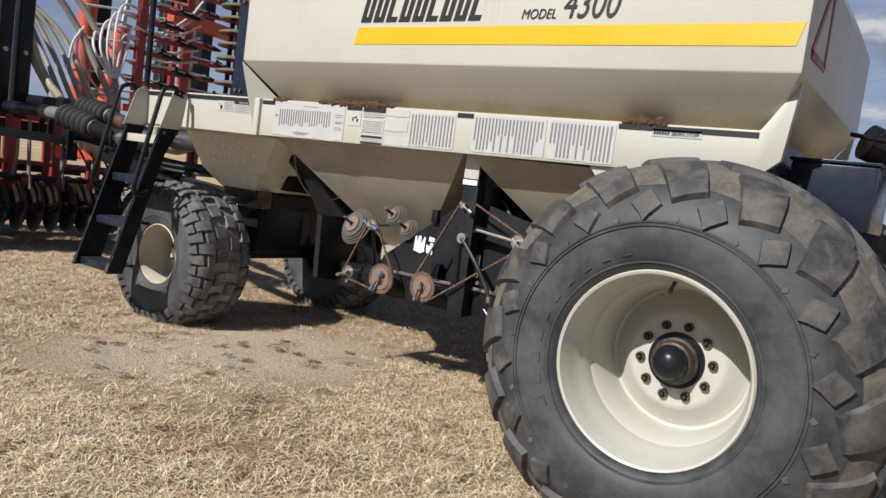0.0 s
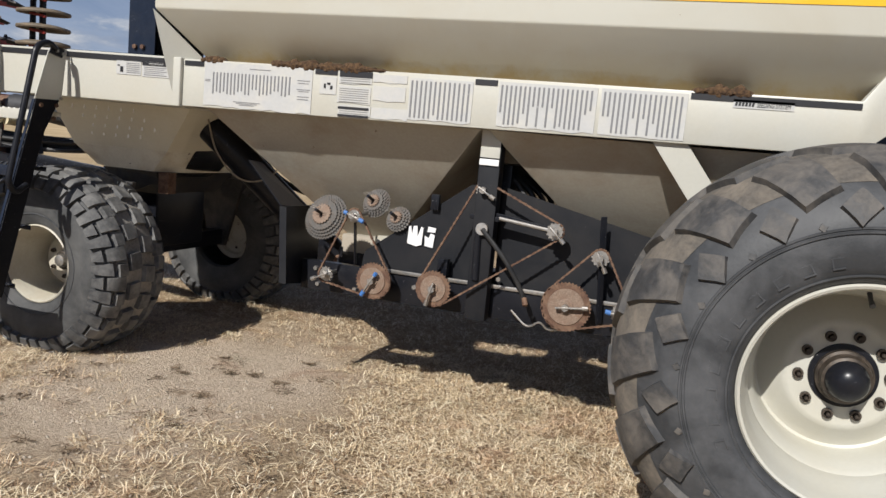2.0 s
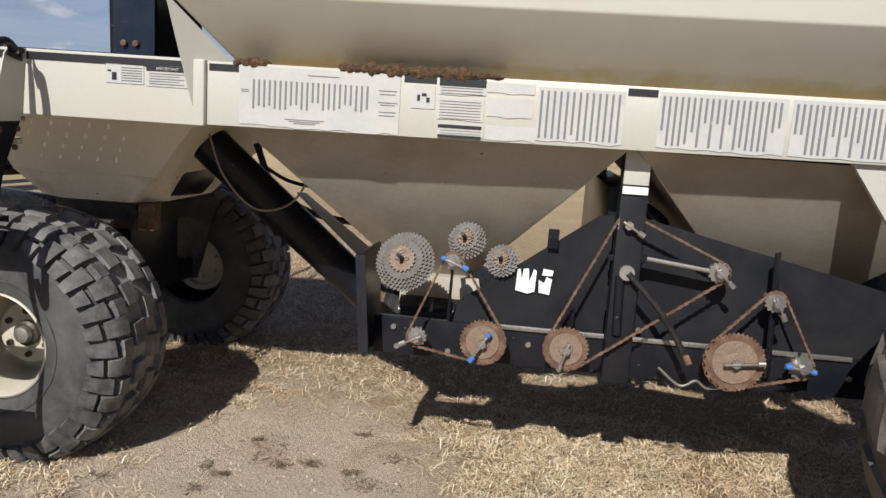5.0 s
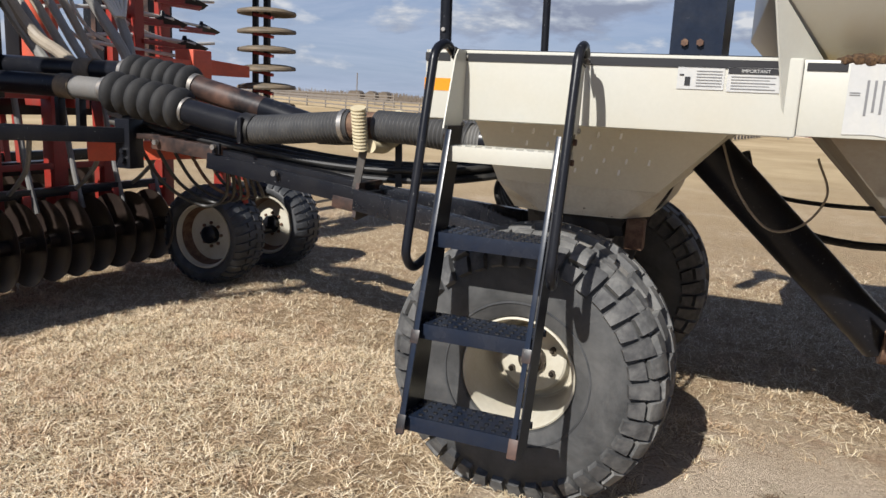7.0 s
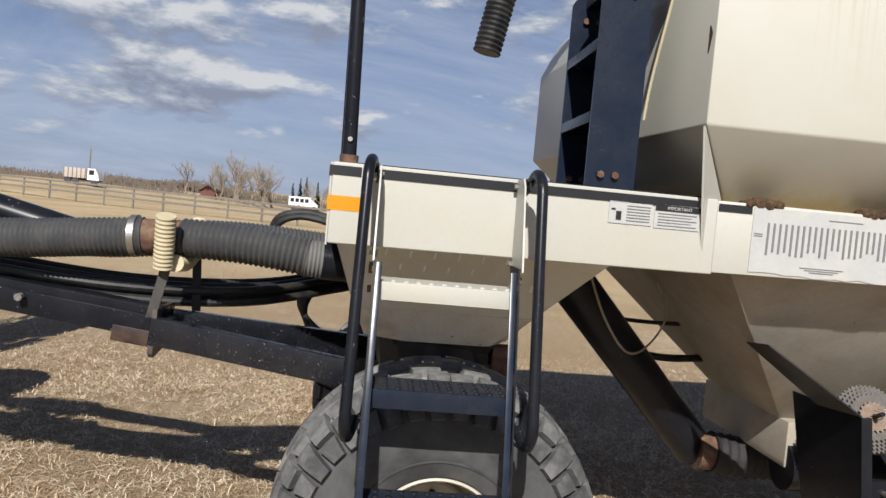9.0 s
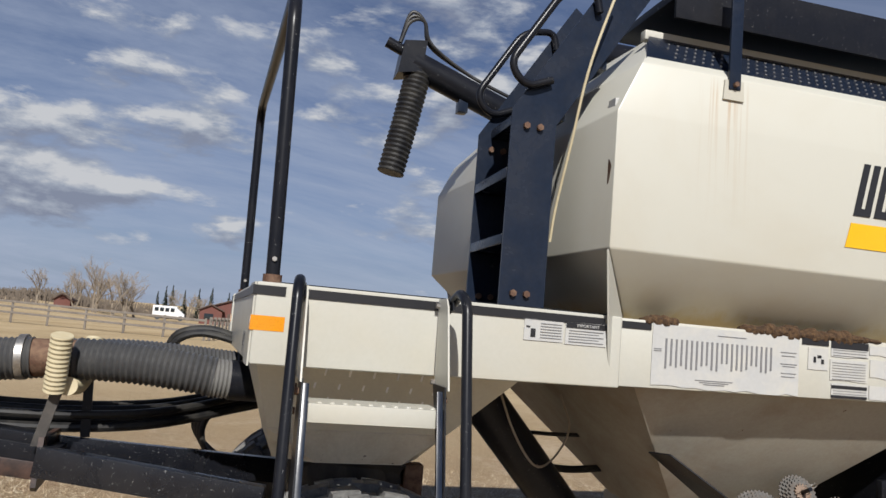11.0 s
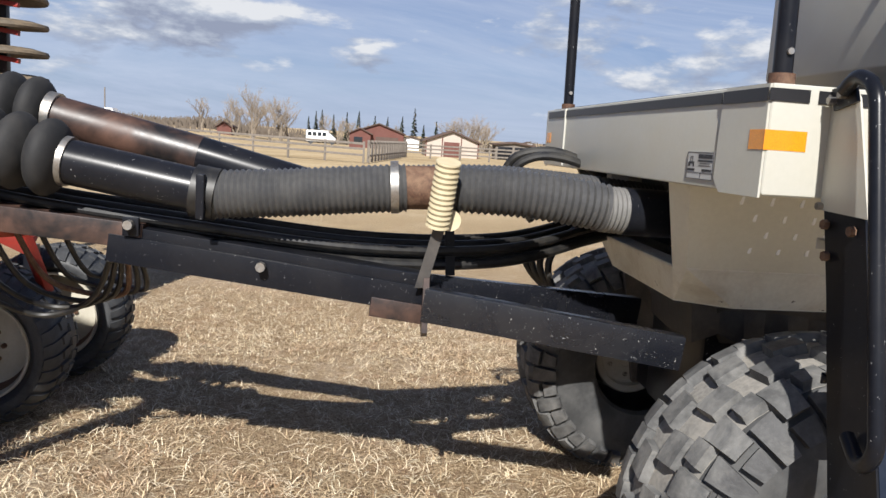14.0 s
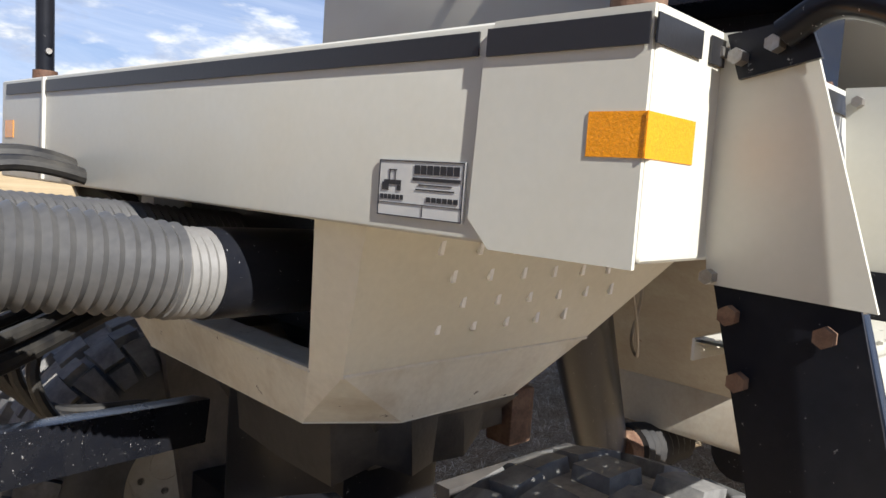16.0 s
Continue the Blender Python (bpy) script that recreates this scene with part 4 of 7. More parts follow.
# ---- fan housing ----
# the box narrows downwards; its upper edge, its fold and its floor, near side first (the far side mirrors it about FMID)
FMID = 6.33
F_TOP = [(-4.735, 5.682), (-4.700, 5.580), (-3.500, 5.580), (-3.490, 5.700)]
F_FOLD = [(-4.635, 5.824), (-4.614, 5.738), (-3.810, 5.752), (-3.780, 5.880)]
F_FLOOR = [(-4.575, 5.925), (-4.390, 5.815), (-3.985, 5.835), (-3.866, 6.030)]
FZ = (1.660, 1.348, 1.200)


def far_f(p):
    return (p[0], 2 * FMID - p[1])


def sheet(name, a, b, za, zb, material, parent, inward, t=0.008):
    """A folded sheet between an upper edge and a lower edge, each of two points in plan."""
    q = [(*a[0], za), (*a[1], za), (*b[1], zb), (*b[0], zb)]
    return part(name, hull(B(), q + [(x + inward[0] * t, y + inward[1] * t, z_ + 0.002) for x, y, z_ in q]), material, parent, "", 15)


housing = part("fan_housing", hull(B(), [(*p, z_) for q in F_FLOOR for p in (q, far_f(q)) for z_ in (1.196, 1.206)]), HOUSING, cart, "stained cream fan housing with rows of slots", 15)
for side, inw in ((0, 1), (1, -1)):
    T, F, G_ = [[far_f(p) for p in e] if side else e for e in (F_TOP, F_FOLD, F_FLOOR)]
    sheet("fascia", T[0:2], F[0:2], FZ[0], FZ[1], HOUSING, housing, (0.8, 0.4 * inw))
    sheet("side_sheet", T[1:3], F[1:3], FZ[0], FZ[1], HOUSING, housing, (0, inw))
    sheet("back_corner", T[2:4], F[2:4], FZ[0], FZ[1], HOUSING, housing, (-0.7, 0.5 * inw))
    sheet("corner_facet", F[0:2], G_[0:2], FZ[1], FZ[2], HOUSING_CHIPPED_LIT, housing, (0.6, 0.6 * inw))
    sheet("lower_sheet", F[1:3], G_[1:3], FZ[1], FZ[2], HOUSING_CHIPPED_LIT, housing, (0, inw))
    sheet("corner_facet", F[2:4], G_[2:4], FZ[1], FZ[2], HOUSING_CHIPPED_LIT, housing, (-0.6, 0.6 * inw))
    part("fold_bead", rod(B(), (*F[1], FZ[1]), (*F[2], FZ[1]), 0.005, 8), HOUSING_CHIPPED_LIT, housing)
sheet("back_sheet", [F_TOP[3], far_f(F_TOP[3])], [F_FOLD[3], far_f(F_FOLD[3])], FZ[0], FZ[1], HOUSING, housing, (-1, 0))
sheet("back_lip", [F_FOLD[3], far_f(F_FOLD[3])], [F_FLOOR[3], far_f(F_FLOOR[3])], FZ[1], FZ[2], HOUSING_CHIPPED_LIT, housing, (-1, 0))
sheet("front_lip", [F_FOLD[0], far_f(F_FOLD[0])], [F_FLOOR[0], far_f(F_FLOOR[0])], FZ[1], FZ[2], HOUSING_CHIPPED_LIT, housing, (1, 0))
part("lip_ledge", hull(B(), [(x, y, z_) for x, y in ((F_FOLD[0][0], F_FOLD[0][1]), (F_FOLD[0][0], 2 * FMID - F_FOLD[0][1]), (-4.54, 5.84), (-4.54, 6.82)) for z_ in (1.340, 1.348)]), HOUSING_CHIPPED_LIT, housing, "", 15)
# dark fan behind the opening
part("fan_body", revolve(B(), [(0.10, 0.0), (0.30, 0.02), (0.31, 0.45), (0.30, 0.47), (0.02, 0.48)], (-4.05, 6.0, 1.45), "Y", 36), BLACK, housing)
part("air_outlet", box(B(), (-4.48, 5.90, 1.36), (-3.85, 6.72, 1.64), 0.02), BLACK, housing)
# slots as solid white beads tipped downwards: the light through them is painted
bm = B()
hull(bm, [(0.0045 * math.cos(a), 0.004, 0.0045 * math.sin(a) + q * 0.010) for q in (-1, 1) for a in (0, 1.05, 2.1, 3.14, 4.2, 5.24)] +
     [(x, -0.003, -0.014) for x in (-0.0045, 0.0045)] + [(x, -0.016, 0.013) for x in (-0.0045, 0.0045)])
slot = mesh_of("slot", bm, SLOT_LIGHT)


def sheet_y(z_):
    return 5.580 + (FZ[0] - z_) * (5.745 - 5.580) / (FZ[0] - FZ[1])


places = []
for z_, x0, n in ((1.612, -4.505, 6), (1.553, -4.438, 6), (1.494, -4.375, 6), (1.435, -4.412, 5)):
    for c in range(n):
        places.append(Matrix.Translation((x0 + c * 0.1055, sheet_y(z_), z_)) @ Matrix.Rotation(radians(-27), 4, "X") @ Matrix.Rotation(0.22, 4, "Y"))
alike("slot", slot, housing, places)

# ---- running gear under the deck ----
axle = part("front_axle", beam(B(), (-4.235, 5.45, 0.60), (-4.235, 7.05, 0.60), 0.13, 0.13), BLACK, cart, "black front axle")
part("axle_post", box(B(), (-4.40, 6.0, 0.60), (-4.08, 6.6, 1.15), 0.03), BLACK, axle)
for y in (5.62, 7.0):
    part("wheel_fork", hull(B(), [(-4.42, y, 1.12), (-3.98, y, 1.12), (-4.15, y, 0.52), (-4.32, y, 0.52), (-4.42, y + 0.04, 1.12), (-3.98, y + 0.04, 1.12), (-4.15, y + 0.04, 0.52), (-4.32, y + 0.04, 0.52)]), DUSTY_BLACK, axle)
part("bolster", hull(B(), [(x, y, 1.192) for x in (-4.44, -3.96) for y in (5.84, 6.82)] + [(x, y, 1.02) for x in (-4.34, -4.06) for y in (5.98, 6.70)]), BOOT, cart, "greasy black bolster under the fan housing", 15)
boot_r = random.Random(17)
hem = [(-4.53, 6.30), (-4.52, 6.10), (-4.50, 5.93), (-4.42, 5.85), (-4.33, 5.845), (-4.24, 5.85), (-4.15, 5.855), (-4.06, 5.86), (-3.99, 5.875), (-3.93, 5.98)]
drop = [boot_r.uniform(0.09, 0.17) for q in hem]
for k in range(len(hem) - 1):
    (xa, ya), (xb, yb) = hem[k], hem[k + 1]
    out_a, out_b = (0.012 if k % 2 else -0.012), (-0.012 if k % 2 else 0.012)
    part("rubber_flap", hull(B(), [(xa, ya + d, 1.194) for d in (0, 0.006)] + [(xb, yb + d, 1.194) for d in (0, 0.006)] + [(xa + 0.02, ya + out_a + d + 0.02, 1.194 - drop[k]) for d in (0, 0.006)] + [(xb + 0.02, yb + out_b + d + 0.02, 1.194 - drop[k + 1]) for d in (0, 0.006)]), BOOT, cart, "torn black rubber flap")
part("rusty_bracket", box(B(), (-3.96, 5.86, 1.04), (-3.87, 5.95, 1.195), 0.008), RUST, cart, "rusty steel bracket")
part("diagonal_tube", rod(B(), (-3.66, 5.96, 1.60), (-2.69, 6.40, 0.62), 0.112, 30), BLACK, cart, "fat black diagonal air tube")
part("tube_coupling", rod(B(), (-2.70, 6.33, 0.62), (-2.25, 6.33, 0.60), 0.10, 28), RUST, cart, "rusty pipe coupling")
bm = B()
corrugated(bm, [(-2.62, 6.32, 0.62), (-2.45, 6.32, 0.60), (-2.2, 6.32, 0.60)], 0.115, 0.05, 0.012)
part("tube_bellows", bm, BELLOWS, cart)
bm = B()
sweep(bm, spline([(-3.55, 5.84, 1.62), (-3.45, 5.83, 1.38), (-3.30, 5.90, 1.21), (-3.15, 6.02, 1.23), (-3.06, 6.05, 1.38), (-3.12, 6.05, 1.55)]), 0.006, 6)
part("tan_cord", bm, HOSE_TAN, cart, "thin tan cord")
sweep_bm = sweep(B(), spline([(-3.45, 6.30, 1.55), (-3.36, 6.36, 1.30), (-3.15, 6.42, 1.15), (-2.85, 6.52, 1.09), (-2.5, 6.6, 1.10)]), 0.022, 8)
part("loose_hose", sweep_bm, HOSE_BLACK, cart)
part("loose_hose", sweep(B(), spline([(-3.50, 6.5, 1.42), (-3.30, 6.5, 1.32), (-3.0, 6.5, 1.29), (-2.5, 6.5, 1.30)]), 0.012, 8), HOSE_BLACK, cart)
# rear axle and its carriers
part("rear_axle", beam(B(), (0.362, 4.62, 0.835), (0.362, 2 * MID - 4.62, 0.835), 0.20, 0.20), BLACK, cart, "black rear axle beam")
for y in (5.25, 2 * MID - 5.25):
    part("axle_hanger", hull(B(), [(0.05, y, 1.70), (0.62, y, 1.70), (0.50, y, 0.75), (0.22, y, 0.75), (0.05, y + 0.05, 1.70), (0.62, y + 0.05, 1.70), (0.50, y + 0.05, 0.75), (0.22, y + 0.05, 0.75)]), BLACK, cart)
part("brace", hull(B(), [(x + dx, y + dy, z_) for x, y, z_ in ((-0.50, 5.205, 1.69), (-0.02, 5.25, 1.05)) for dx in (0, 0.17) for dy in (0.0, 0.03)]), CREAM, cart, "cream diagonal brace")
for y in (5.30, 2 * MID - 5.40):
    post = part("post", box(B(), (-1.405, y, 0.62), (-1.285, y + 0.10, 1.68), 0.008), MATT_BLACK, cart, "dark blue frame post")
    part("shim_plate", box(B(), (-1.40, y - 0.012, 1.488), (-1.29, y, 1.522), 0.003), WHITE, post)
    part("upper_plate", box(B(), (-1.40, y - 0.006, 1.53), (-1.29, y, 1.69), 0.002), CREAM, post)

# ---- rear of the tank ----
for k, (a, b) in enumerate((((5.20, 2.335), (5.62, 2.345)), ((5.20, 2.335), (5.60, 2.83)), ((5.60, 2.83), (5.62, 2.345)))):
    p, q = Vector((X1 + 0.004, a[0], a[1])), Vector((X1 + 0.004, b[0], b[1]))
    part("warning_edge", beam(B(), p, q, 0.003, 0.045, 0), RED, tank, "faded red warning triangle edge")
part("rear_apron", hull(B(), [(0.42, 5.22, 1.96), (0.42, 7.44, 1.96), (0.50, 5.22, 1.72), (0.50, 7.44, 1.72), (0.36, 5.22, 1.72), (0.36, 7.44, 1.72)]), NAVY, cart)
bx = part("rear_box", box(B(), (0.50, 5.55, 1.50), (0.92, 6.35, 1.845), 0.02), NAVY, cart, "dark grey-blue steel box")
part("lid", box(B(), (0.49, 5.54, 1.845), (0.93, 6.36, 1.862), 0.005), NAVY, bx)
part("drop_pipe", rod(B(), (0.70, 6.9, 2.12), (1.9, 7.6, 1.7), 0.12, 24), BLACK, cart, "fat black loading pipe")
part("guard_rail", rod(B(), (0.62, 6.7, 2.14), (1.8, 7.0, 1.98), 0.015, 10), BLACK, cart)

# ---- tank top ----
for y0, y1, flip in ((Y1 - 0.012, Y1 - 0.22, True), (Y0 + 0.012, Y0 + 0.22, False)):
    pts = [(X0 + 0.12, y0, ZT + 0.010), (X1 - 0.12, y0, ZT + 0.010), (X1 - 0.24, y1, 3.22), (X0 + 0.24, y1, 3.22)]
    walkplate = part("perforated_plate", plate(B(), pts[::-1] if flip else pts, 0.008), NAVY, tank, "dark perforated walkway plate")
bm = B()
rod(bm, (0, 0, 0), (0, -0.004, 0.0035), 0.0055, 6)
hole = mesh_of("perforation", bm, GREYINK)
d = Vector((0, 0.208, 0.21)).normalized()
alike("perforation", hole, walkplate, [Matrix.Translation((-3.1 + 0.045 * i + 0.022 * (j % 2), Y0 + 0.070 + 0.032 * j, ZT + 0.070 + 0.0324 * j)) for i in range(70) for j in range(4)])
part("top_rim", box(B(), (X0 + 0.22, Y0 + 0.215, 3.20), (X1 - 0.22, Y0 + 0.26, 3.245), 0.006), CREAM, tank)
walk_ = part("walkway", box(B(), (-3.05, Y0 + 0.10, 3.40), (0.1, Y0 + 0.75, 3.44), 0.005), BLACK, tank, "black grated walkway")
part("tarp_roll", rod(B(), (-3.1, 6.1, 3.42), (0.3, 6.1, 3.42), 0.10, 20), BLACK, tank)
part("kick_plate", box(B(), (-3.1, Y0 + 0.08, 3.26), (0.1, Y0 + 0.095, 3.46), 0.003), BLACK, walk_)
for x in (-2.86, -1.2, 0.25):
    part("walkway_post", box(B(), (x - 0.028, Y0 - 0.016, 2.945), (x + 0.028, Y0 - 0.003, 3.42), 0.003), NAVY, walk_)
    foot = part("post_foot", hull(B(), [(x + dx, Y0 - 0.010 - dy, z_) for dx, z_ in ((-0.05, 2.90), (0.05, 2.90), (-0.045, 2.985), (0.045, 2.985)) for dy in (0, -0.012)]), CREAM, tank)
    part("bolt", rod(B(), (x, Y0 - 0.012, 2.965), (x, Y0 - 0.032, 2.965), 0.012, 6), RUST, foot)
# hole rusted through the front wall, and rust runs
bm = B()
hull(bm, [(X0 - 0.003, 5.105 + 0.030 * math.cos(a) * (0.8 + 0.3 * math.sin(3 * a)), 2.53 + 0.055 * math.sin(a)) for a in (k * 0.7 for k in range(9))] + [(X0 + 0.004, 5.105, 2.53)])
part("rust_patch", bm, RUST, tank, "rusted dent in the paint")
part("patch", box(B(), (X0 + 0.03, 5.10, 2.80), (X0 + 0.01, 5.16, 2.845)), PAPER, tank)

# ---- lettering on the tank ----
side_decal("yellow_stripe", -2.275, 0.525, 2.338, 2.448, Y0, YELLOW, tank, "broad yellow stripe", slant=0.030)
# maker's name in heavy slanted black shapes, not lettered
for k in range(9):
    x = -2.235 + k * 0.1085
    side_decal("wordmark_shape", x, x + 0.034, 2.482, 2.72, Y0, INK, tank, slant=0.055)
    if k % 3 != 2:
        side_decal("wordmark_shape", x + 0.054, x + 0.088, 2.482, 2.72, Y0, INK, tank, slant=0.055)
    side_decal("wordmark_shape", x + (0.010 if k % 2 else 0.0), x + 0.088, 2.482, 2.516, Y0, INK, tank, slant=0.008, lift=0.0045)
lettering("model_text", "MODEL", 0.080, facing_side(-0.995, Y0 - 0.005, 2.487), INK, tank, "black slanted lettering", 0.25, 0.85)
lettering("model_number", "4300", 0.235, facing_side(-0.735, Y0 - 0.005, 2.487), INK, tank, "heavy black slanted digits", 0.25, 0.72)

# ---- labels on the frame panel ----
PY = 5.177
panel = [o for o in cart.children if o.name.startswith("frame_panel")][0]
for a, b in ((-3.250, -3.115), (-2.375, -2.235), (-1.432, -1.310), (-0.345, 0.40)):
    side_decal("edge_stripe", a, b, 1.905, 1.934, PY, INK, panel)
rnd = random.Random(5)


def torn(name, x0, x1, z0, z1, lift=0.004, material=PAPER, label="", ragged=0.012):
    """A sticker whose lower edge has flaked away unevenly."""
    n = max(4, int((x1 - x0) / 0.05))
    low = [(x0 + (x1 - x0) * k / n + rnd.uniform(-0.01, 0.01) * (0 < k < n), PY - lift, z0 + rnd.uniform(0, ragged)) for k in range(n + 1)]
    return flat(name, low + [(x1, PY - lift, z1), (x0, PY - lift, z1)], material, panel, label)


chart = torn("rate_chart", -3.108, -2.390, 1.672, 1.934, label="peeling white chart with grey bars")
for k in range(22):
    x = -3.048 + k * 0.0243
    drop = (0.125, 0.112, 0.118, 0.110, 0.122, 0.124, 0.122, 0.104, 0.100, 0.118, 0.120, 0.086, 0.086, 0.116, 0.110, 0.112, 0.104, 0.086, 0.086, 0.110, 0.112, 0.100)[k]
    side_decal("chart_bar", x, x + 0.0085, 1.877 - drop, 1.877, PY, GREYINK, chart, lift=0.0065)
for z_, x0, x1 in ((1.712, -2.90, -2.72), (1.704, -2.88, -2.74), (1.696, -2.86, -2.76), (1.86, -2.485, -2.405), (1.845, -2.48, -2.41), (1.81, -2.485, -2.40), (1.80, -2.475, -2.41), (1.77, -2.48, -2.405), (1.755, -2.48, -2.41), (1.905, -2.80, -2.66), (1.83, -3.10, -3.065), (1.822, -3.10, -3.065)):
    side_decal("print_bar", x0, x1, z_, z_ + 0.003, PY, GREYINK, chart, lift=0.0065)
icon = torn("small_icon_label", -2.342, -2.238, 1.795, 1.893, ragged=0.003, label="small white icon label")
for x, z_, w_, h_ in ((-2.315, 1.83, 0.012, 0.025), (-2.295, 1.85, 0.02, 0.012), (-2.275, 1.825, 0.014, 0.02)):
    side_decal("icon_shape", x, x + w_, z_, z_ + h_, PY, INK, icon, lift=0.0065)
for k, (x0, x1, z0, z1) in enumerate(((-2.222, -2.022, 1.86, 1.898), (-2.226, -2.026, 1.755, 1.85), (-2.218, -2.02, 1.680, 1.745), (-2.016, -1.815, 1.875, 1.925), (-2.012, -1.820, 1.775, 1.862), (-2.015, -1.80, 1.682, 1.745))):
    lab = torn("instruction_label", x0, x1, z0, z1, ragged=0.010, label="cracked white instruction label")
    if k < 3:
        for j in range(int((z1 - z0) / 0.012)):
            side_decal("print_bar", x0 + 0.01, x1 - 0.012, z0 + 0.008 + j * 0.012, z0 + 0.010 + j * 0.012, PY, HOSE_LIGHT, lab, lift=0.0065)
lab = side_decal("heading_bar", -2.222, -2.022, 1.899, 1.932, PY, INK, panel, "black label heading")
side_decal("heading_bar", -2.218, -2.030, 1.723, 1.736, PY, INK, panel, lift=0.007)
side_decal("heading_bar", -2.218, -2.030, 1.682, 1.694, PY, INK, panel, lift=0.007)
chart = torn("metering_chart", -1.800, -1.440, 1.690, 1.918, label="grey and white striped metering chart")
for k in range(13):
    x = -1.790 + k * 0.0268
    side_decal("chart_bar", x, x + 0.010, 1.708 + (0.02 if k == 5 else 0), 1.905, PY, GREYINK, chart, lift=0.0065)
for x0, x1, n in ((-1.300, -0.790, 20), (-0.770, -0.355, 16)):
    chart = torn("metering_chart", x0, x1, 1.692, 1.928, ragged=0.012, label="flaking white metering chart with grey bars")
    for k in range(n):
        x = x0 + 0.012 + k * (x1 - x0 - 0.02) / n
        drop = rnd.choice((0.19, 0.20, 0.20, 0.14, 0.10, 0.12, 0.20))
        side_decal("chart_bar", x, x + 0.010, 1.912 - drop, 1.912, PY, GREYINK, chart, lift=0.0065)
lab = side_decal("name_label", -0.150, 0.118, 1.878, 1.918, PY, PAPER, panel, "narrow white name label")
lettering("name_text", "SEEDING SYSTEM", 0.031, facing_side(-0.045, PY - 0.0070, 1.887), INK, lab, "", 0.15, 0.62)
for k in range(6):
    side_decal("print_bar", -0.142 + k * 0.015, -0.132 + k * 0.015, 1.888, 1.908, PY, INK, lab, lift=0.0065, slant=0.003)

# spilled grain along the frame's top edge
def heap(name, x0, x1, h, seed):
    r = random.Random(seed)
    bm = B()
    n = max(3, int((x1 - x0) / 0.03))
    for k in range(n):
        x = x0 + (x1 - x0) * (k + 0.5) / n
        hh = h * (0.45 + 0.65 * r.random()) * (1 - 0.5 * abs(2 * (k + 0.5) / n - 1) ** 3)
        m = Matrix.Translation((x, 5.205, 1.945)) @ Matrix.Diagonal((0.034, 0.042, hh, 1))
        res = bmesh.ops.create_icosphere(bm, subdivisions=2, radius=1, matrix=m)
        for v in res["verts"]:
            v.co += Vector((r.uniform(-1, 1), r.uniform(-1, 1), r.uniform(-1, 1))) * 0.004
    tagged(part(name, bm, GRAIN), "dark spilled grain heaped on the frame ledge", "grain spill", "grain spills", "stuff")


heap("grain_spill", -3.14, -2.99, 0.045, 1)
heap("grain_spill", -2.66, -1.96, 0.040, 2)
heap("grain_spill", -0.33, -0.08, 0.045, 3)

# ---- step ladder ----
ladder = thing("step_ladder", (-4.32, 4.9, 0.44), "black steel step ladder with cream top and tube handrails", "ladder")
LX0, LX1 = -4.553, -4.066


def ladder_y(z_):
    return 4.567 + (z_ - 0.508) * 0.300


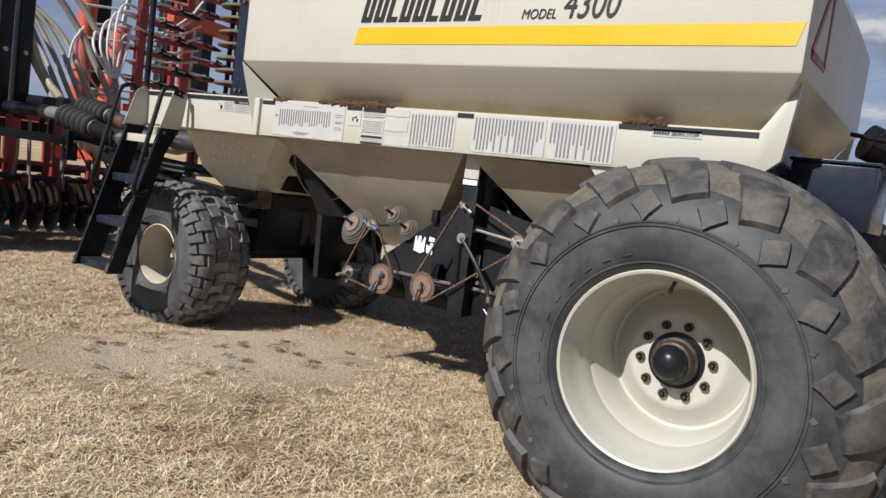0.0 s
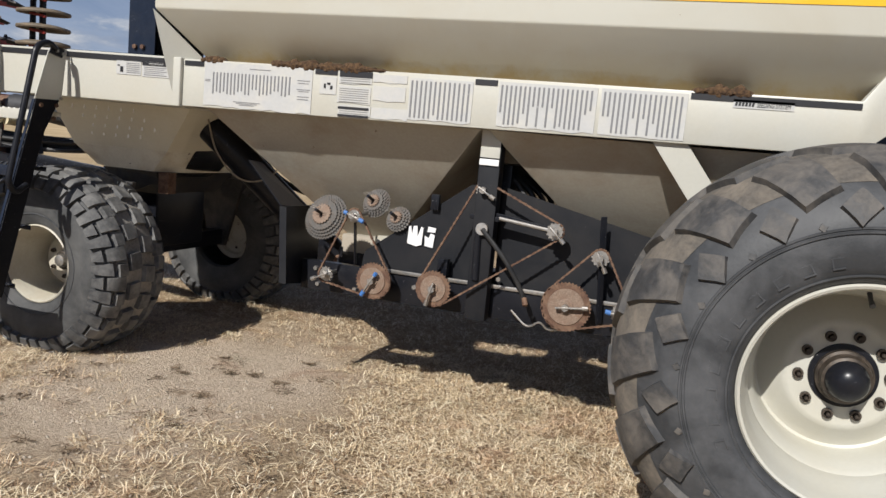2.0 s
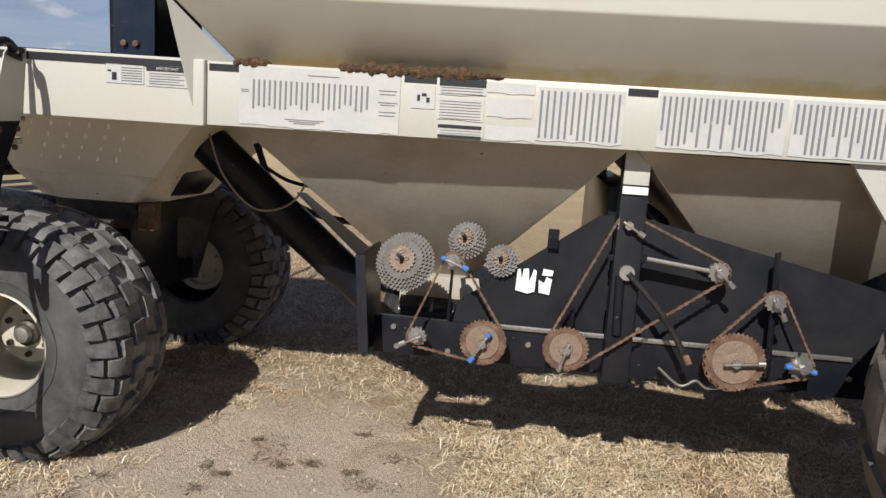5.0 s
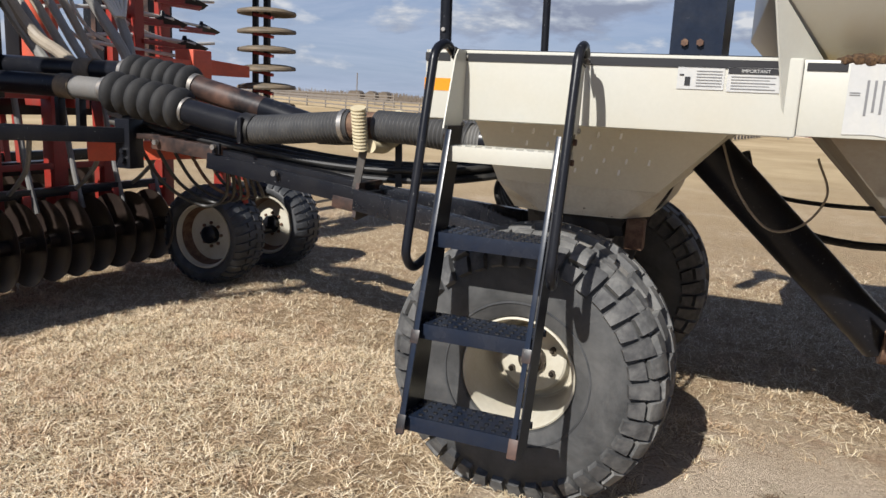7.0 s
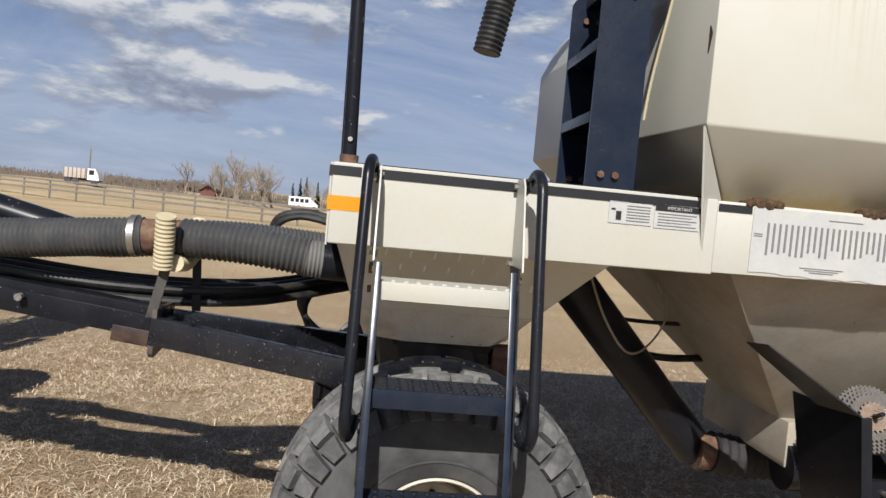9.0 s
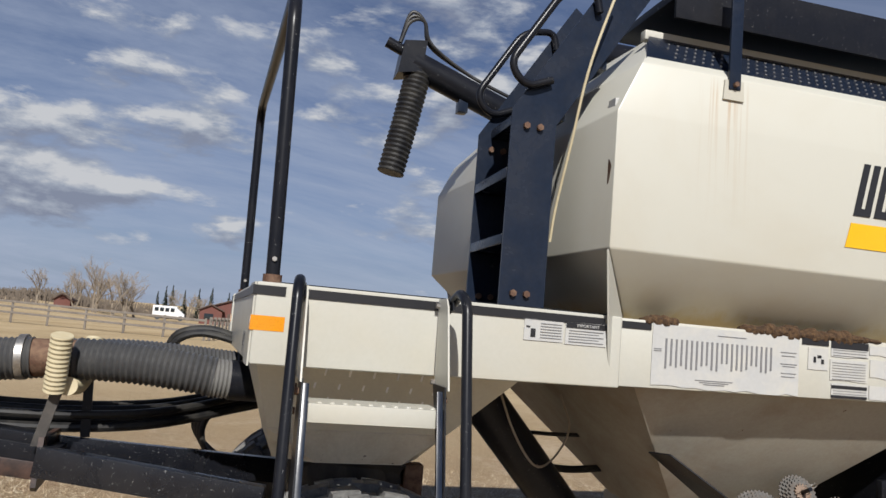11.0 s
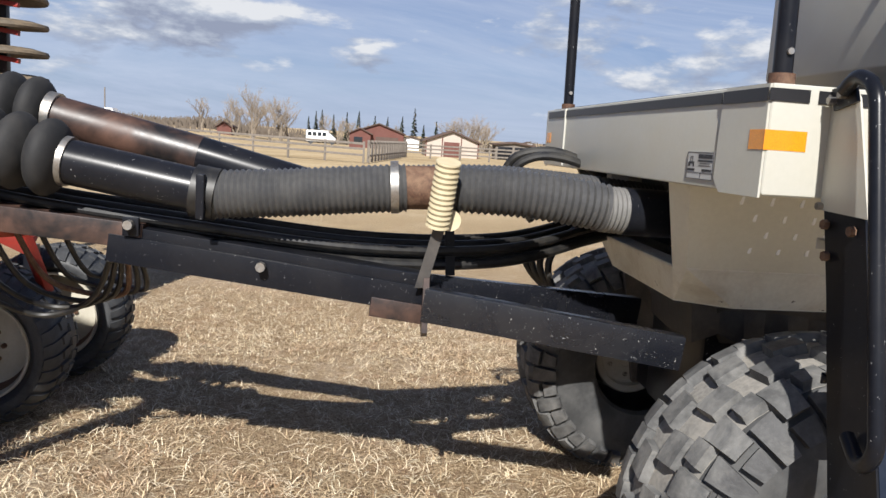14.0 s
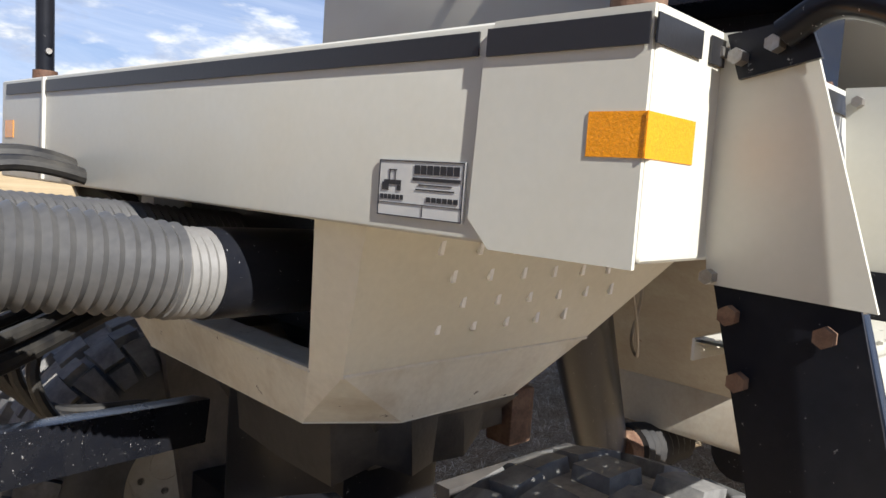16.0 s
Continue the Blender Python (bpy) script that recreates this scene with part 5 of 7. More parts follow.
for sx, s in ((LX0, -1), (LX1, 1)):
    bm = B()
    deep_ = 0.20 if s < 0 else 0.105
    plate(bm, [(sx, 5.045, 1.635), (sx, 4.985 - (0.2 - deep_) * 0.6, 1.42), (sx, ladder_y(0.44) + deep_, 0.44), (sx, ladder_y(0.44) - 0.030, 0.44), (sx, ladder_y(1.47) - 0.030, 1.47), (sx, 4.872, 1.635)], 0.006)
    lower = part("stringer", bm, BLACK, ladder, "chipped black stringer plate")
    # turned front flange, worn blue by rubbing
    part("flange", beam(B(), (sx - s * 0.016, ladder_y(0.44) - 0.028, 0.445), (sx - s * 0.016, ladder_y(1.62) - 0.030, 1.62), 0.020, 0.006, 0.001), NAVY, lower)
    part("rusty_foot", beam(B(), (sx - s * 0.014, ladder_y(0.45) - 0.032, 0.45), (sx - s * 0.014, ladder_y(0.52) - 0.032, 0.52), 0.036, 0.008, 0.001), WORN, lower)
    part("rusty_joint", beam(B(), (sx - s * 0.014, ladder_y(0.79) - 0.032, 0.79), (sx - s * 0.014, ladder_y(0.84) - 0.032, 0.84), 0.036, 0.008, 0.001), WORN, lower)
    bm = B()
    plate(bm, [(sx + s * 0.007, 5.085, 1.945), (sx + s * 0.007, 5.050, 1.63), (sx + s * 0.007, 4.850, 1.625), (sx + s * 0.007, 4.945, 1.915), (sx + s * 0.007, 4.975, 1.945)], 0.006)
    up_ = part("side_cheek", bm, CREAM, ladder, "cream upper cheek plate")
    for y, z_ in ((5.015, 1.595), (4.995, 1.515), (4.90, 1.590)):
        part("bolt", rod(B(), (sx + s * 0.004, y, z_), (sx + s * 0.018, y, z_), 0.013, 6), RUST, lower)
    for y, z_ in ((5.06, 1.92), (5.045, 1.64)):
        part("bolt", rod(B(), (sx - s * 0.008, y, z_), (sx + s * 0.022, y, z_), 0.010, 6), STEEL, up_)
    # handrail loop: from the cheek forward and down to the stringer
    ox, lean = sx + s * (0.030 if s < 0 else 0.036), 0.020 if s < 0 else 0.012
    line = fillet([(ox, 4.975, 1.932), (ox + s * 0.005, 4.92, 1.966), (ox + s * lean * 0.7, 4.828, 1.935), (ox + s * lean, 4.640, 1.125), (ox + s * lean * 0.6, 4.700, 1.065), (ox - s * 0.010, 4.79, 1.11)], 0.09, 6)
    rail = part("handrail", sweep(B(), line, 0.0185, 14), BLACK, ladder, "glossy black tube handrail")
    part("rail_tab", hull(B(), [(ox - s * 0.012 + d_, y, z_) for d_ in (0, 0.008) for y, z_ in ((5.050, 1.940), (5.030, 1.885), (4.935, 1.905), (4.955, 1.953))]), BLACK, rail)
    for y, z_ in ((5.028, 1.910), (4.985, 1.922)):
        part("bolt", rod(B(), (ox - s * 0.012, y, z_), (ox + s * 0.008, y, z_), 0.010, 6), STEEL, rail)
for i, z_ in enumerate((1.555, 1.215, 0.858, 0.508)):
    y = ladder_y(z_)
    paint = CREAM if i == 0 else NAVY
    bm = B()
    box(bm, (LX0 + 0.004, y - 0.003, z_ - 0.062), (LX1 - 0.004, y + 0.004, z_), 0.002)
    punched(bm, LX0 + 0.004, LX1 - 0.004, y + 0.004, y + 0.185, z_ - 0.004, 0.004, 11, 4, 0.0055)
    box(bm, (LX0 + 0.004, y + 0.182, z_ - 0.030), (LX1 - 0.004, y + 0.186, z_), 0.001)
    step = part("step", bm, paint, ladder, "cream top step" if i == 0 else "worn dark blue step punched with small holes")
    bm = B()
    for c in range(11):
        for r in range(1 if i == 0 else 4):
            x = LX0 + 0.004 + (c + 0.5) * (LX1 - LX0 - 0.008) / 11
            yy = y + 0.004 + (r + 0.5) * 0.181 / 4
            revolve(bm, [(0.0115, -0.001), (0.0090, 0.004), (0.0062, 0.0045), (0.0058, -0.001)], (x, yy, z_), "Z", 8)
    tagged(part("grip_studs", bm, MATT_BLACK if i else paint, step), kind="stuff")

# ---- deck hoop rail ----
hoop = thing("deck_rail", (-4.68, 6.2, DZ1), "tall black tube guard rail standing on deck", "guard rail")
part("hoop", sweep(B(), fillet([(-4.675, 5.112, DZ1 - 0.01), (-4.700, 5.118, 2.99), (-4.700, 5.26, 3.105), (-4.80, 6.95, 3.105), (-4.805, 7.05, 3.04), (-4.787, 7.05, DZ1 - 0.01)], 0.10, 6), 0.0255, 16), BLACK, hoop)
for x, y in ((-4.676, 5.112), (-4.787, 7.05)):
    part("socket", rod(B(), (x, y, DZ1), (x, y, DZ1 + 0.03), 0.034, 16), RUST, hoop)
    part("bolt", rod(B(), (x, y - 0.034, DZ1 + 0.085), (x, y - 0.02, DZ1 + 0.085), 0.009, 8), STEEL, hoop)

# ---- tank ladder ----
tl = thing("tank_ladder", (-3.64, 5.55, DZ1), "dark blue steel ladder rising from deck to tank top", "ladder")
for y in (5.278, 5.76):
    bm = B()
    plate(bm, [(-3.760, y, DZ1), (-3.560, y, DZ1), (-3.560, y, 2.74), (-3.14, y, 3.40), (-3.30, y, 3.52), (-3.760, y, 2.79)], 0.012)
    st = part("side_plate", bm, NAVY, tl, "dark blue folded side plate")
    for x, z_ in ((-3.703, 2.008), (-3.644, 2.008), (-3.695, 2.72), (-3.635, 2.72)):
        part("bolt", rod(B(), (x, y - 0.002, z_), (x, y - 0.018, z_), 0.015, 6), RUST, st)
    line = fillet([(-3.60, y - 0.02, 2.93), (-3.72, y - 0.025, 2.88), (-3.80, y - 0.03, 2.97), (-3.58, y - 0.03, 3.33), (-3.42, y - 0.02, 3.36), (-3.40, y - 0.02, 3.27)], 0.07, 6)
    part("grab_rail", sweep(B(), line, 0.017, 12), BLACK, tl, "black bent grab rail")
for z_, x in ((2.255, -3.76), (2.54, -3.76), (2.82, -3.70), (3.08, -3.52)):
    bm = B()
    box(bm, (x, 5.302, z_ - 0.045), (x + 0.19, 5.768, z_), 0.004)
    part("rung", bm, NAVY, tl)
part("kick_panel", box(B(), (-3.575, 5.305, DZ1), (-3.562, 5.765, 2.74)), BLACK, tl, "black perforated back panel")
# cord hanging from the top
cord = thing("hanging_cord", (-3.5, 5.3, 2.2), "thin frayed yellow cord hanging against tank front", "cord")
part("strand", sweep(B(), spline([(-3.36, 5.10, 3.42), (-3.47, 5.16, 3.0), (-3.50, 5.25, 2.65), (-3.515, 5.33, 2.40), (-3.52, 5.36, 2.25)]), 0.006, 7), IVORY, cord)
# loading auger head over the front
aug = thing("auger_spout", (-3.9, 6.9, 2.7), "black auger tube with hanging ribbed spout", "auger")
part("auger_tube", rod(B(), (-3.93, 6.8, 3.47), (-2.9, 6.8, 3.10), 0.085, 24), BLACK, aug)
part("gearbox", hull(B(), [(-4.03, 6.72, 3.37), (-3.88, 6.72, 3.40), (-3.86, 6.90, 3.60), (-4.00, 6.90, 3.58), (-4.03, 6.88, 3.37), (-3.88, 6.88, 3.40), (-3.86, 6.72, 3.60), (-4.00, 6.72, 3.58)]), BLACK, aug)
part("motor", rod(B(), (-4.10, 6.8, 3.58), (-3.95, 6.8, 3.52), 0.035, 14), BLACK, aug)
part("spout", corrugated(B(), [(-3.885, 6.8, 3.42), (-3.94, 6.8, 3.10), (-4.005, 6.8, 2.76)], 0.085, 0.030, 0.008), HOSE_BLACK, aug, "black ribbed spout")
for k in range(3):
    part("motor_hose", sweep(B(), spline([(-4.02, 6.78 + 0.02 * k, 3.58), (-3.97, 6.78, 3.72 + 0.03 * k), (-3.88, 6.78, 3.74), (-3.82, 6.78 + 0.02 * k, 3.60), (-3.55, 6.78, 3.44), (-3.2, 6.78, 3.32)]), 0.011, 8), HOSE_BLACK, aug)
part("prop", box(B(), (-3.62, 6.76, 3.20), (-3.56, 6.84, 3.36), 0.004), NAVY, aug)

# ---- metering drive under the tank ----
drive = thing("metering_drive", (-1.4, 5.45, 0.6), "black panel carrying rusty drive sprockets", "drive gear")
part("side_beam", box(B(), (-2.50, 5.40, 0.625), (0.30, 5.455, 0.805), 0.006), BLACK, drive, "scratched black lower beam")
part("bright_edge", box(B(), (-1.95, 5.385, 0.800), (-0.30, 5.398, 0.822), 0.003), STEEL, drive, "bare steel edge strip")
part("panel", plate(B(), [(-2.14, 5.445, 0.80), (-1.405, 5.445, 0.80), (-1.405, 5.445, 1.375), (-1.475, 5.445, 1.365), (-2.10, 5.445, 0.905)], 0.008), MATT_BLACK, drive, "blue-black side panel")
part("panel", plate(B(), [(-1.285, 5.445, 0.80), (0.10, 5.445, 0.80), (0.10, 5.445, 1.055), (-0.376, 5.445, 1.170), (-1.285, 5.445, 1.375)], 0.008), MATT_BLACK, drive, "blue-black side panel")
ends = [(-2.555 + 0.04 * (1.13 - z_) / 0.45 + dx, y, z_) for dx in (0, 0.010) for y, z_ in ((5.195, 1.133), (5.175, 0.70), (5.20, 0.675), (5.60, 0.62), (5.70, 1.12))]
part("end_plate", hull(B(), ends), BLACK, drive)
part("end_flange", hull(B(), [(x + dx, y + dy, z_) for x, y, z_ in ((-2.557, 5.190, 1.133), (-2.517, 5.170, 0.682)) for dx in (0, 0.045) for dy in (0, 0.008)]), MATT_BLACK, drive)
part("guard", plate(B(), [(-2.555, 5.195, 1.135), (-2.890, 5.350, 1.372), (-2.900, 5.52, 1.355), (-2.545, 5.50, 1.10)], 0.006), BLACK, drive, "black splash guard")
part("cross_tube", rod(B(), (-1.9, 5.6, 0.72), (0.2, 5.6, 0.72), 0.05, 16), BLACK, drive)
part("shaft_line", rod(B(), (-2.45, 5.9, 0.70), (0.0, 5.9, 0.70), 0.12, 20), BLACK, drive, "dark metering roller housing")
part("outlet_box", box(B(), (-2.46, 5.86, 0.70), (-2.10, 6.8, 0.93), 0.01), HOPPER_SHADED, drive)
part("cleanout_door", hull(B(), [(-2.10, 5.56, 0.86), (-1.99, 5.56, 0.86), (-2.07, 5.56, 0.99), (-2.02, 5.60, 0.99), (-2.10, 5.66, 0.86), (-1.99, 5.66, 0.86), (-2.12, 5.62, 0.98)]), CREAM_OLD, drive, "cream cleanout door")
part("outlet_box", box(B(), (-0.65, 5.86, 0.70), (-0.30, 6.8, 0.93), 0.01), HOPPER_SHADED, drive)
part("cross_member", box(B(), (-1.43, 5.55, 1.02), (-1.27, 7.2, 1.50), 0.01), BLACK, drive)
for k in range(4):
    part("feed_hose", sweep(B(), spline([(-1.30, 5.62 + 0.1 * k, 1.45), (-1.18 + 0.03 * k, 5.6 + 0.1 * k, 1.30), (-1.16, 5.62 + 0.12 * k, 1.10), (-1.26, 5.7 + 0.1 * k, 0.92)]), 0.017, 8), HOSE_BLACK, drive)


def sprocket(bm, c, r, teeth, thick, bore=0.018, tooth=0.008):
    """A toothed disc facing -y with its front face at c."""
    n = teeth * 4
    x0, y0, z0 = c
    outer = []
    for k in range(n):
        rr = r + (tooth if k % 4 in (1, 2) else 0.0)
        a = 2 * math.pi * k / n
        outer.append((x0 + rr * math.cos(a), z0 + rr * math.sin(a)))
    f = [bm.verts.new((x, y0, z_)) for x, z_ in outer]
    b = [bm.verts.new((x, y0 + thick, z_)) for x, z_ in outer]
    cf = [bm.verts.new((x0 + bore * math.cos(2 * math.pi * k / n), y0, z0 + bore * math.sin(2 * math.pi * k / n))) for k in range(n)]
    for k in range(n):
        j = (k + 1) % n
        bm.faces.new((f[k], f[j], b[j], b[k]))
        bm.faces.new((f[j], f[k], cf[k], cf[j]))
    bm.faces.new(b)
    return bm


def pin_clip(parent, x, y, z_):
    ring = [(x + 0.012 * math.cos(a) * (1 + 0.6 * (k % 2)), y - 0.01, z_ + 0.012 * math.sin(a)) for k, a in enumerate(i * 0.7 for i in range(9))]
    part("hairpin", sweep(B(), spline([(x - 0.035, y, z_ + 0.005), (x, y, z_ - 0.003), (x + 0.02, y - 0.005, z_), (x + 0.032, y - 0.008, z_ + 0.012), (x + 0.022, y - 0.008, z_ + 0.022), (x + 0.008, y, z_ + 0.010), (x - 0.02, y, z_ + 0.012)], 4), 0.0022, 6), STEEL, parent)


def stack(x, y, z_, radii, gap):
    """Spare sprockets nested on a pin that points out and upwards; x, y, z_ is the middle of the hindmost."""
    s = thing("sprocket_stack", (x, y, z_), "stack of spare steel sprockets on a pin", "sprockets", "spare sprockets")
    lean = Matrix.Translation((x, y, z_)) @ Matrix.Rotation(radians(-24), 4, "X") @ Matrix.Rotation(radians(-8), 4, "Z") @ Matrix.Translation((-x, -y, -z_))

    def add(name, bm, material, parent):
        bmesh.ops.transform(bm, matrix=lean, verts=bm.verts)
        return part(name, bm, material, parent)
    for k, r in enumerate(radii):
        last = k == len(radii) - 1
        add("sprocket", sprocket(B(), (x, y - gap * k, z_), r, max(16, int(r * 340)), 0.005, 0.012, 0.008), RUST_PALE if last else SPROCKET, s)
    yf = y - gap * len(radii)
    add("pin", rod(B(), (x, y + 0.05, z_), (x, yf - 0.055, z_), 0.010, 12), BLACK, s)
    tip = lean @ Vector((x, yf - 0.048, z_))
    pin_clip(s, tip.x, tip.y, tip.z + 0.010)


stack(-2.366, 5.415, 1.080, (0.140, 0.126, 0.111, 0.096, 0.058), 0.013)
stack(-2.085, 5.520, 1.190, (0.088, 0.078, 0.068, 0.057, 0.034), 0.012)
stack(-1.905, 5.445, 1.118, (0.074, 0.062, 0.050, 0.032), 0.012)


def drive_wheel(x, z_, r, y, tape=None, turn=0.9):
    s = thing("drive_sprocket", (x, y, z_), "rust-brown drive sprocket with a crank handle", "sprocket", "drive sprockets")
    sp = part("disc", sprocket(B(), (x, y, z_), r, int(r * 330), 0.010, 0.014, 0.007), RUST if r > 0.06 else STEEL, s)
    if r > 0.06:
        part("face", revolve(B(), [(r * 0.78, -0.002), (r * 0.76, -0.006), (r * 0.35, -0.006), (r * 0.30, -0.012), (0.0, -0.012)], (x, y, z_), "Y", 32), RUST_PALE, sp)
    part("shaft", rod(B(), (x, y + 0.18, z_), (x, y - 0.035, z_), 0.014, 14), STEEL, s)
    part("nut", rod(B(), (x, y - 0.018, z_), (x, y - 0.042, z_), 0.020, 6), STEEL, s)
    L = max(0.055, r * 0.75)
    d_ = Vector((math.cos(turn), 0, math.sin(turn)))
    c = Vector((x, y - 0.034, z_))
    crank = part("crank", beam(B(), c - d_ * L * 0.55, c + d_ * L, 0.022, 0.010, 0.003), STEEL, s)
    part("grip", rod(B(), c + d_ * (L - 0.004), c + d_ * (L + 0.026), 0.013, 10), tape or STEEL, crank)
    if tape:
        part("grip", rod(B(), c - d_ * (L * 0.55), c - d_ * (L * 0.55 + 0.022), 0.012, 10), tape, crank)
    return s


drive_wheel(-1.960, 0.762, 0.100, 5.262, BLUE, -2.1)
drive_wheel(-1.582, 0.775, 0.096, 5.240, None, -1.85)
drive_wheel(-0.838, 0.780, 0.128, 5.275, None, 0.12)
drive_wheel(-2.268, 0.757, 0.040, 5.270, None, -2.7)
drive_wheel(-2.126, 1.122, 0.036, 5.300, BLUE, -0.35)
drive_wheel(-1.358, 1.352, 0.042, 5.300, None, -0.55)
drive_wheel(-0.945, 1.172, 0.042, 5.300, None, -0.75)
drive_wheel(-0.690, 1.062, 0.042, 5.300, None, -1.1)
drive_wheel(-0.548, 0.780, 0.050, 5.290, BLUE, 3.0)
# arms that hold the idlers
for nm, p, q, w_ in (("idler_arm", (-2.126, 5.32, 1.10), (-2.14, 5.40, 0.82), 0.032), ("idler_arm", (-1.30, 5.33, 1.22), (-0.95, 5.33, 1.172), 0.030), ("idler_arm", (-0.70, 5.33, 1.28), (-0.665, 5.36, 0.70), 0.034),
                     ("idler_arm", (-1.36, 5.32, 1.36), (-1.38, 5.34, 1.15), 0.04), ("idler_arm", (-2.22, 5.36, 0.86), (-2.22, 5.36, 0.92), 0.02)):
    part(nm, beam(B(), p, q, 0.012, w_, 0.003), BLACK, drive)
part("steel_link", rod(B(), (-1.26, 5.315, 1.205), (-0.96, 5.312, 1.172), 0.011, 10), STEEL, drive)
part("hub_motor", rod(B(), (-1.345, 5.42, 1.13), (-1.345, 5.27, 1.14), 0.034, 18), STEEL, drive, "grey round hydraulic motor")
part("motor_bracket", box(B(), (-1.43, 5.31, 1.185), (-1.26, 5.33, 1.21), 0.003), BLACK, drive)
h = part("cylinder", rod(B(), (-1.37, 5.30, 1.12), (-1.36, 5.30, 0.85), 0.022, 14), BLACK, drive)
part("lever_hose", sweep(B(), spline([(-1.34, 5.27, 1.14), (-1.20, 5.25, 1.0), (-1.10, 5.25, 0.86), (-1.07, 5.25, 0.80)]), 0.014, 10), HOSE_BLACK, drive)
part("hose_fitting", rod(B(), (-1.06, 5.235, 0.80), (-1.045, 5.215, 0.765), 0.015, 12), RUST, drive, "rusty hose fitting")
part("valve_block", box(B(), (-1.61, 5.36, 0.83), (-1.55, 5.42, 0.93), 0.004), BLACK, drive)
part("junction_box", box(B(), (-1.70, 5.41, 1.20), (-1.65, 5.445, 1.29), 0.004), BLACK, drive)
part("tail_wire", sweep(B(), spline([(-1.15, 5.35, 0.70), (-1.05, 5.33, 0.63), (-0.98, 5.33, 0.66), (-0.93, 5.33, 0.63), (-0.86, 5.33, 0.64)]), 0.006, 6), STEEL, drive)
for x, z_ in ((-2.40, 0.76), (-2.38, 0.665), (-2.13, 0.665), (-1.36, 0.86), (-1.25, 0.855), (-0.30, 0.72), (-1.75, 0.735)):
    part("bolt", rod(B(), (x, 5.40, z_), (x, 5.388, z_), 0.014, 6), STEEL, drive)
for outline in (((-1.833, 0.985), (-1.775, 0.972), (-1.742, 0.985), (-1.738, 1.085), (-1.752, 1.092), (-1.770, 1.030), (-1.776, 1.094), (-1.800, 1.090), (-1.806, 1.040), (-1.815, 1.090), (-1.828, 1.084)),
                ((-1.722, 0.982), (-1.672, 0.975), (-1.664, 1.050), (-1.690, 1.060), (-1.700, 1.030), (-1.726, 1.042)), ((-1.712, 1.066), (-1.664, 1.066), (-1.660, 1.092), (-1.708, 1.098))):
    flat("painted_patch", [(x, 5.4325, z_) for x, z_ in outline], WHITE, drive, "ragged white paint mark")


def chain(name, pts, label):
    """A roller chain along a closed or open run of points: alternate plates and rollers."""
    line = [Vector(p) for p in pts]
    bm = B()
    acc, pitch = 0.0, 0.0165
    k = 0
    for a, b in zip(line, line[1:]):
        d_ = (b - a)
        n = max(1, int(d_.length / pitch))
        u = d_ / n
        ang = math.atan2(d_.z, d_.x)
        for i in range(n):
            c = a + u * (i + 0.5)
            m = Matrix.Translation(c) @ Matrix.Rotation(-ang, 4, "Y")
            wide = 0.016 if k % 2 else 0.010
            bmesh.ops.create_cube(bm, size=1, matrix=m @ Matrix.Diagonal((pitch * 1.05, wide, 0.011 if k % 2 else 0.008, 1)))
            k += 1
    t = thing(name, tuple(line[0]), label, "chain", "drive chains")
    tagged(part("chain_run", bm, RUST, t), kind="stuff")


def wrap(x, z_, r, y, a0, a1, n=8):
    return [(x + r * math.cos(a0 + (a1 - a0) * k / n), y, z_ + r * math.sin(a0 + (a1 - a0) * k / n)) for k in range(n + 1)]


YC = 5.272
chain("roller_chain", wrap(-2.126, 1.122, 0.040, 5.305, 2.6, 0.4) + wrap(-1.960, 0.762, 0.105, YC, 0.6, -2.0) + wrap(-2.268, 0.757, 0.045, YC, -1.8, -3.6) + [(-2.162, 5.305, 1.13)], "rusty roller chain round three sprockets")
chain("roller_chain", wrap(-1.582, 0.775, 0.101, 5.250, 2.4, 5.3) + wrap(-0.945, 1.172, 0.046, 5.308, -0.9, 1.3) + wrap(-1.358, 1.352, 0.047, 5.308, 1.0, 2.7) + [(-1.655, 5.250, 0.84)], "rusty roller chain slung over two idlers")
chain("roller_chain", wrap(-0.838, 0.780, 0.133, 5.283, 2.2, 4.6) + wrap(-0.548, 0.780, 0.054, 5.295, -1.6, 0.5) + wrap(-0.690, 1.062, 0.046, 5.305, 0.6, 2.5) + [(-0.915, 5.283, 0.89)], "rusty roller chain on rear metering drive")

# ---- drawbar ----
tongue = thing("drawbar", (-5.9, 6.0, 1.0), "black steel drawbar with rust and chipped paint", "drawbar")
part("side_beam", beam(B(), (-4.60, 5.742, 1.040), (-5.54, 5.897, 1.143), 0.065, 0.125), BLACK_CHIPPED, tongue, "chipped black channel beam")
part("side_beam", beam(B(), (-4.50, 6.56, 1.015), (-5.52, 6.14, 1.150), 0.065, 0.125), BLACK_CHIPPED, tongue)
part("main_beam", beam(B(), (-5.48, 6.03, 1.135), (-6.72, 6.06, 1.282), 0.150, 0.105), BLACK, tongue, "black box beam")
part("inner_slide", beam(B(), (-5.52, 6.03, 1.200), (-6.72, 6.06, 1.335), 0.120, 0.070), BLACK, tongue)
part("rusty_end", beam(B(), (-5.53, 6.03, 1.085), (-5.74, 6.03, 1.110), 0.155, 0.075), WORN, tongue)
part("stop_plate", hull(B(), [(-5.545 + dx, y, z_) for dx in (0, 0.022) for y, z_ in ((5.90, 1.24), (5.86, 1.04), (5.885, 1.02), (6.20, 1.24), (6.20, 1.06))]), WORN, tongue, "rust-worn stop plate")
part("hitch_arm", beam(B(), (-6.60, 6.06, 1.325), (-7.18, 6.04, 1.375), 0.130, 0.095), WORN, tongue, "rust-worn hitch arm")
part("adjuster", box(B(), (-6.66, 5.965, 1.33), (-6.60, 5.985, 1.40), 0.004), BLACK, tongue)
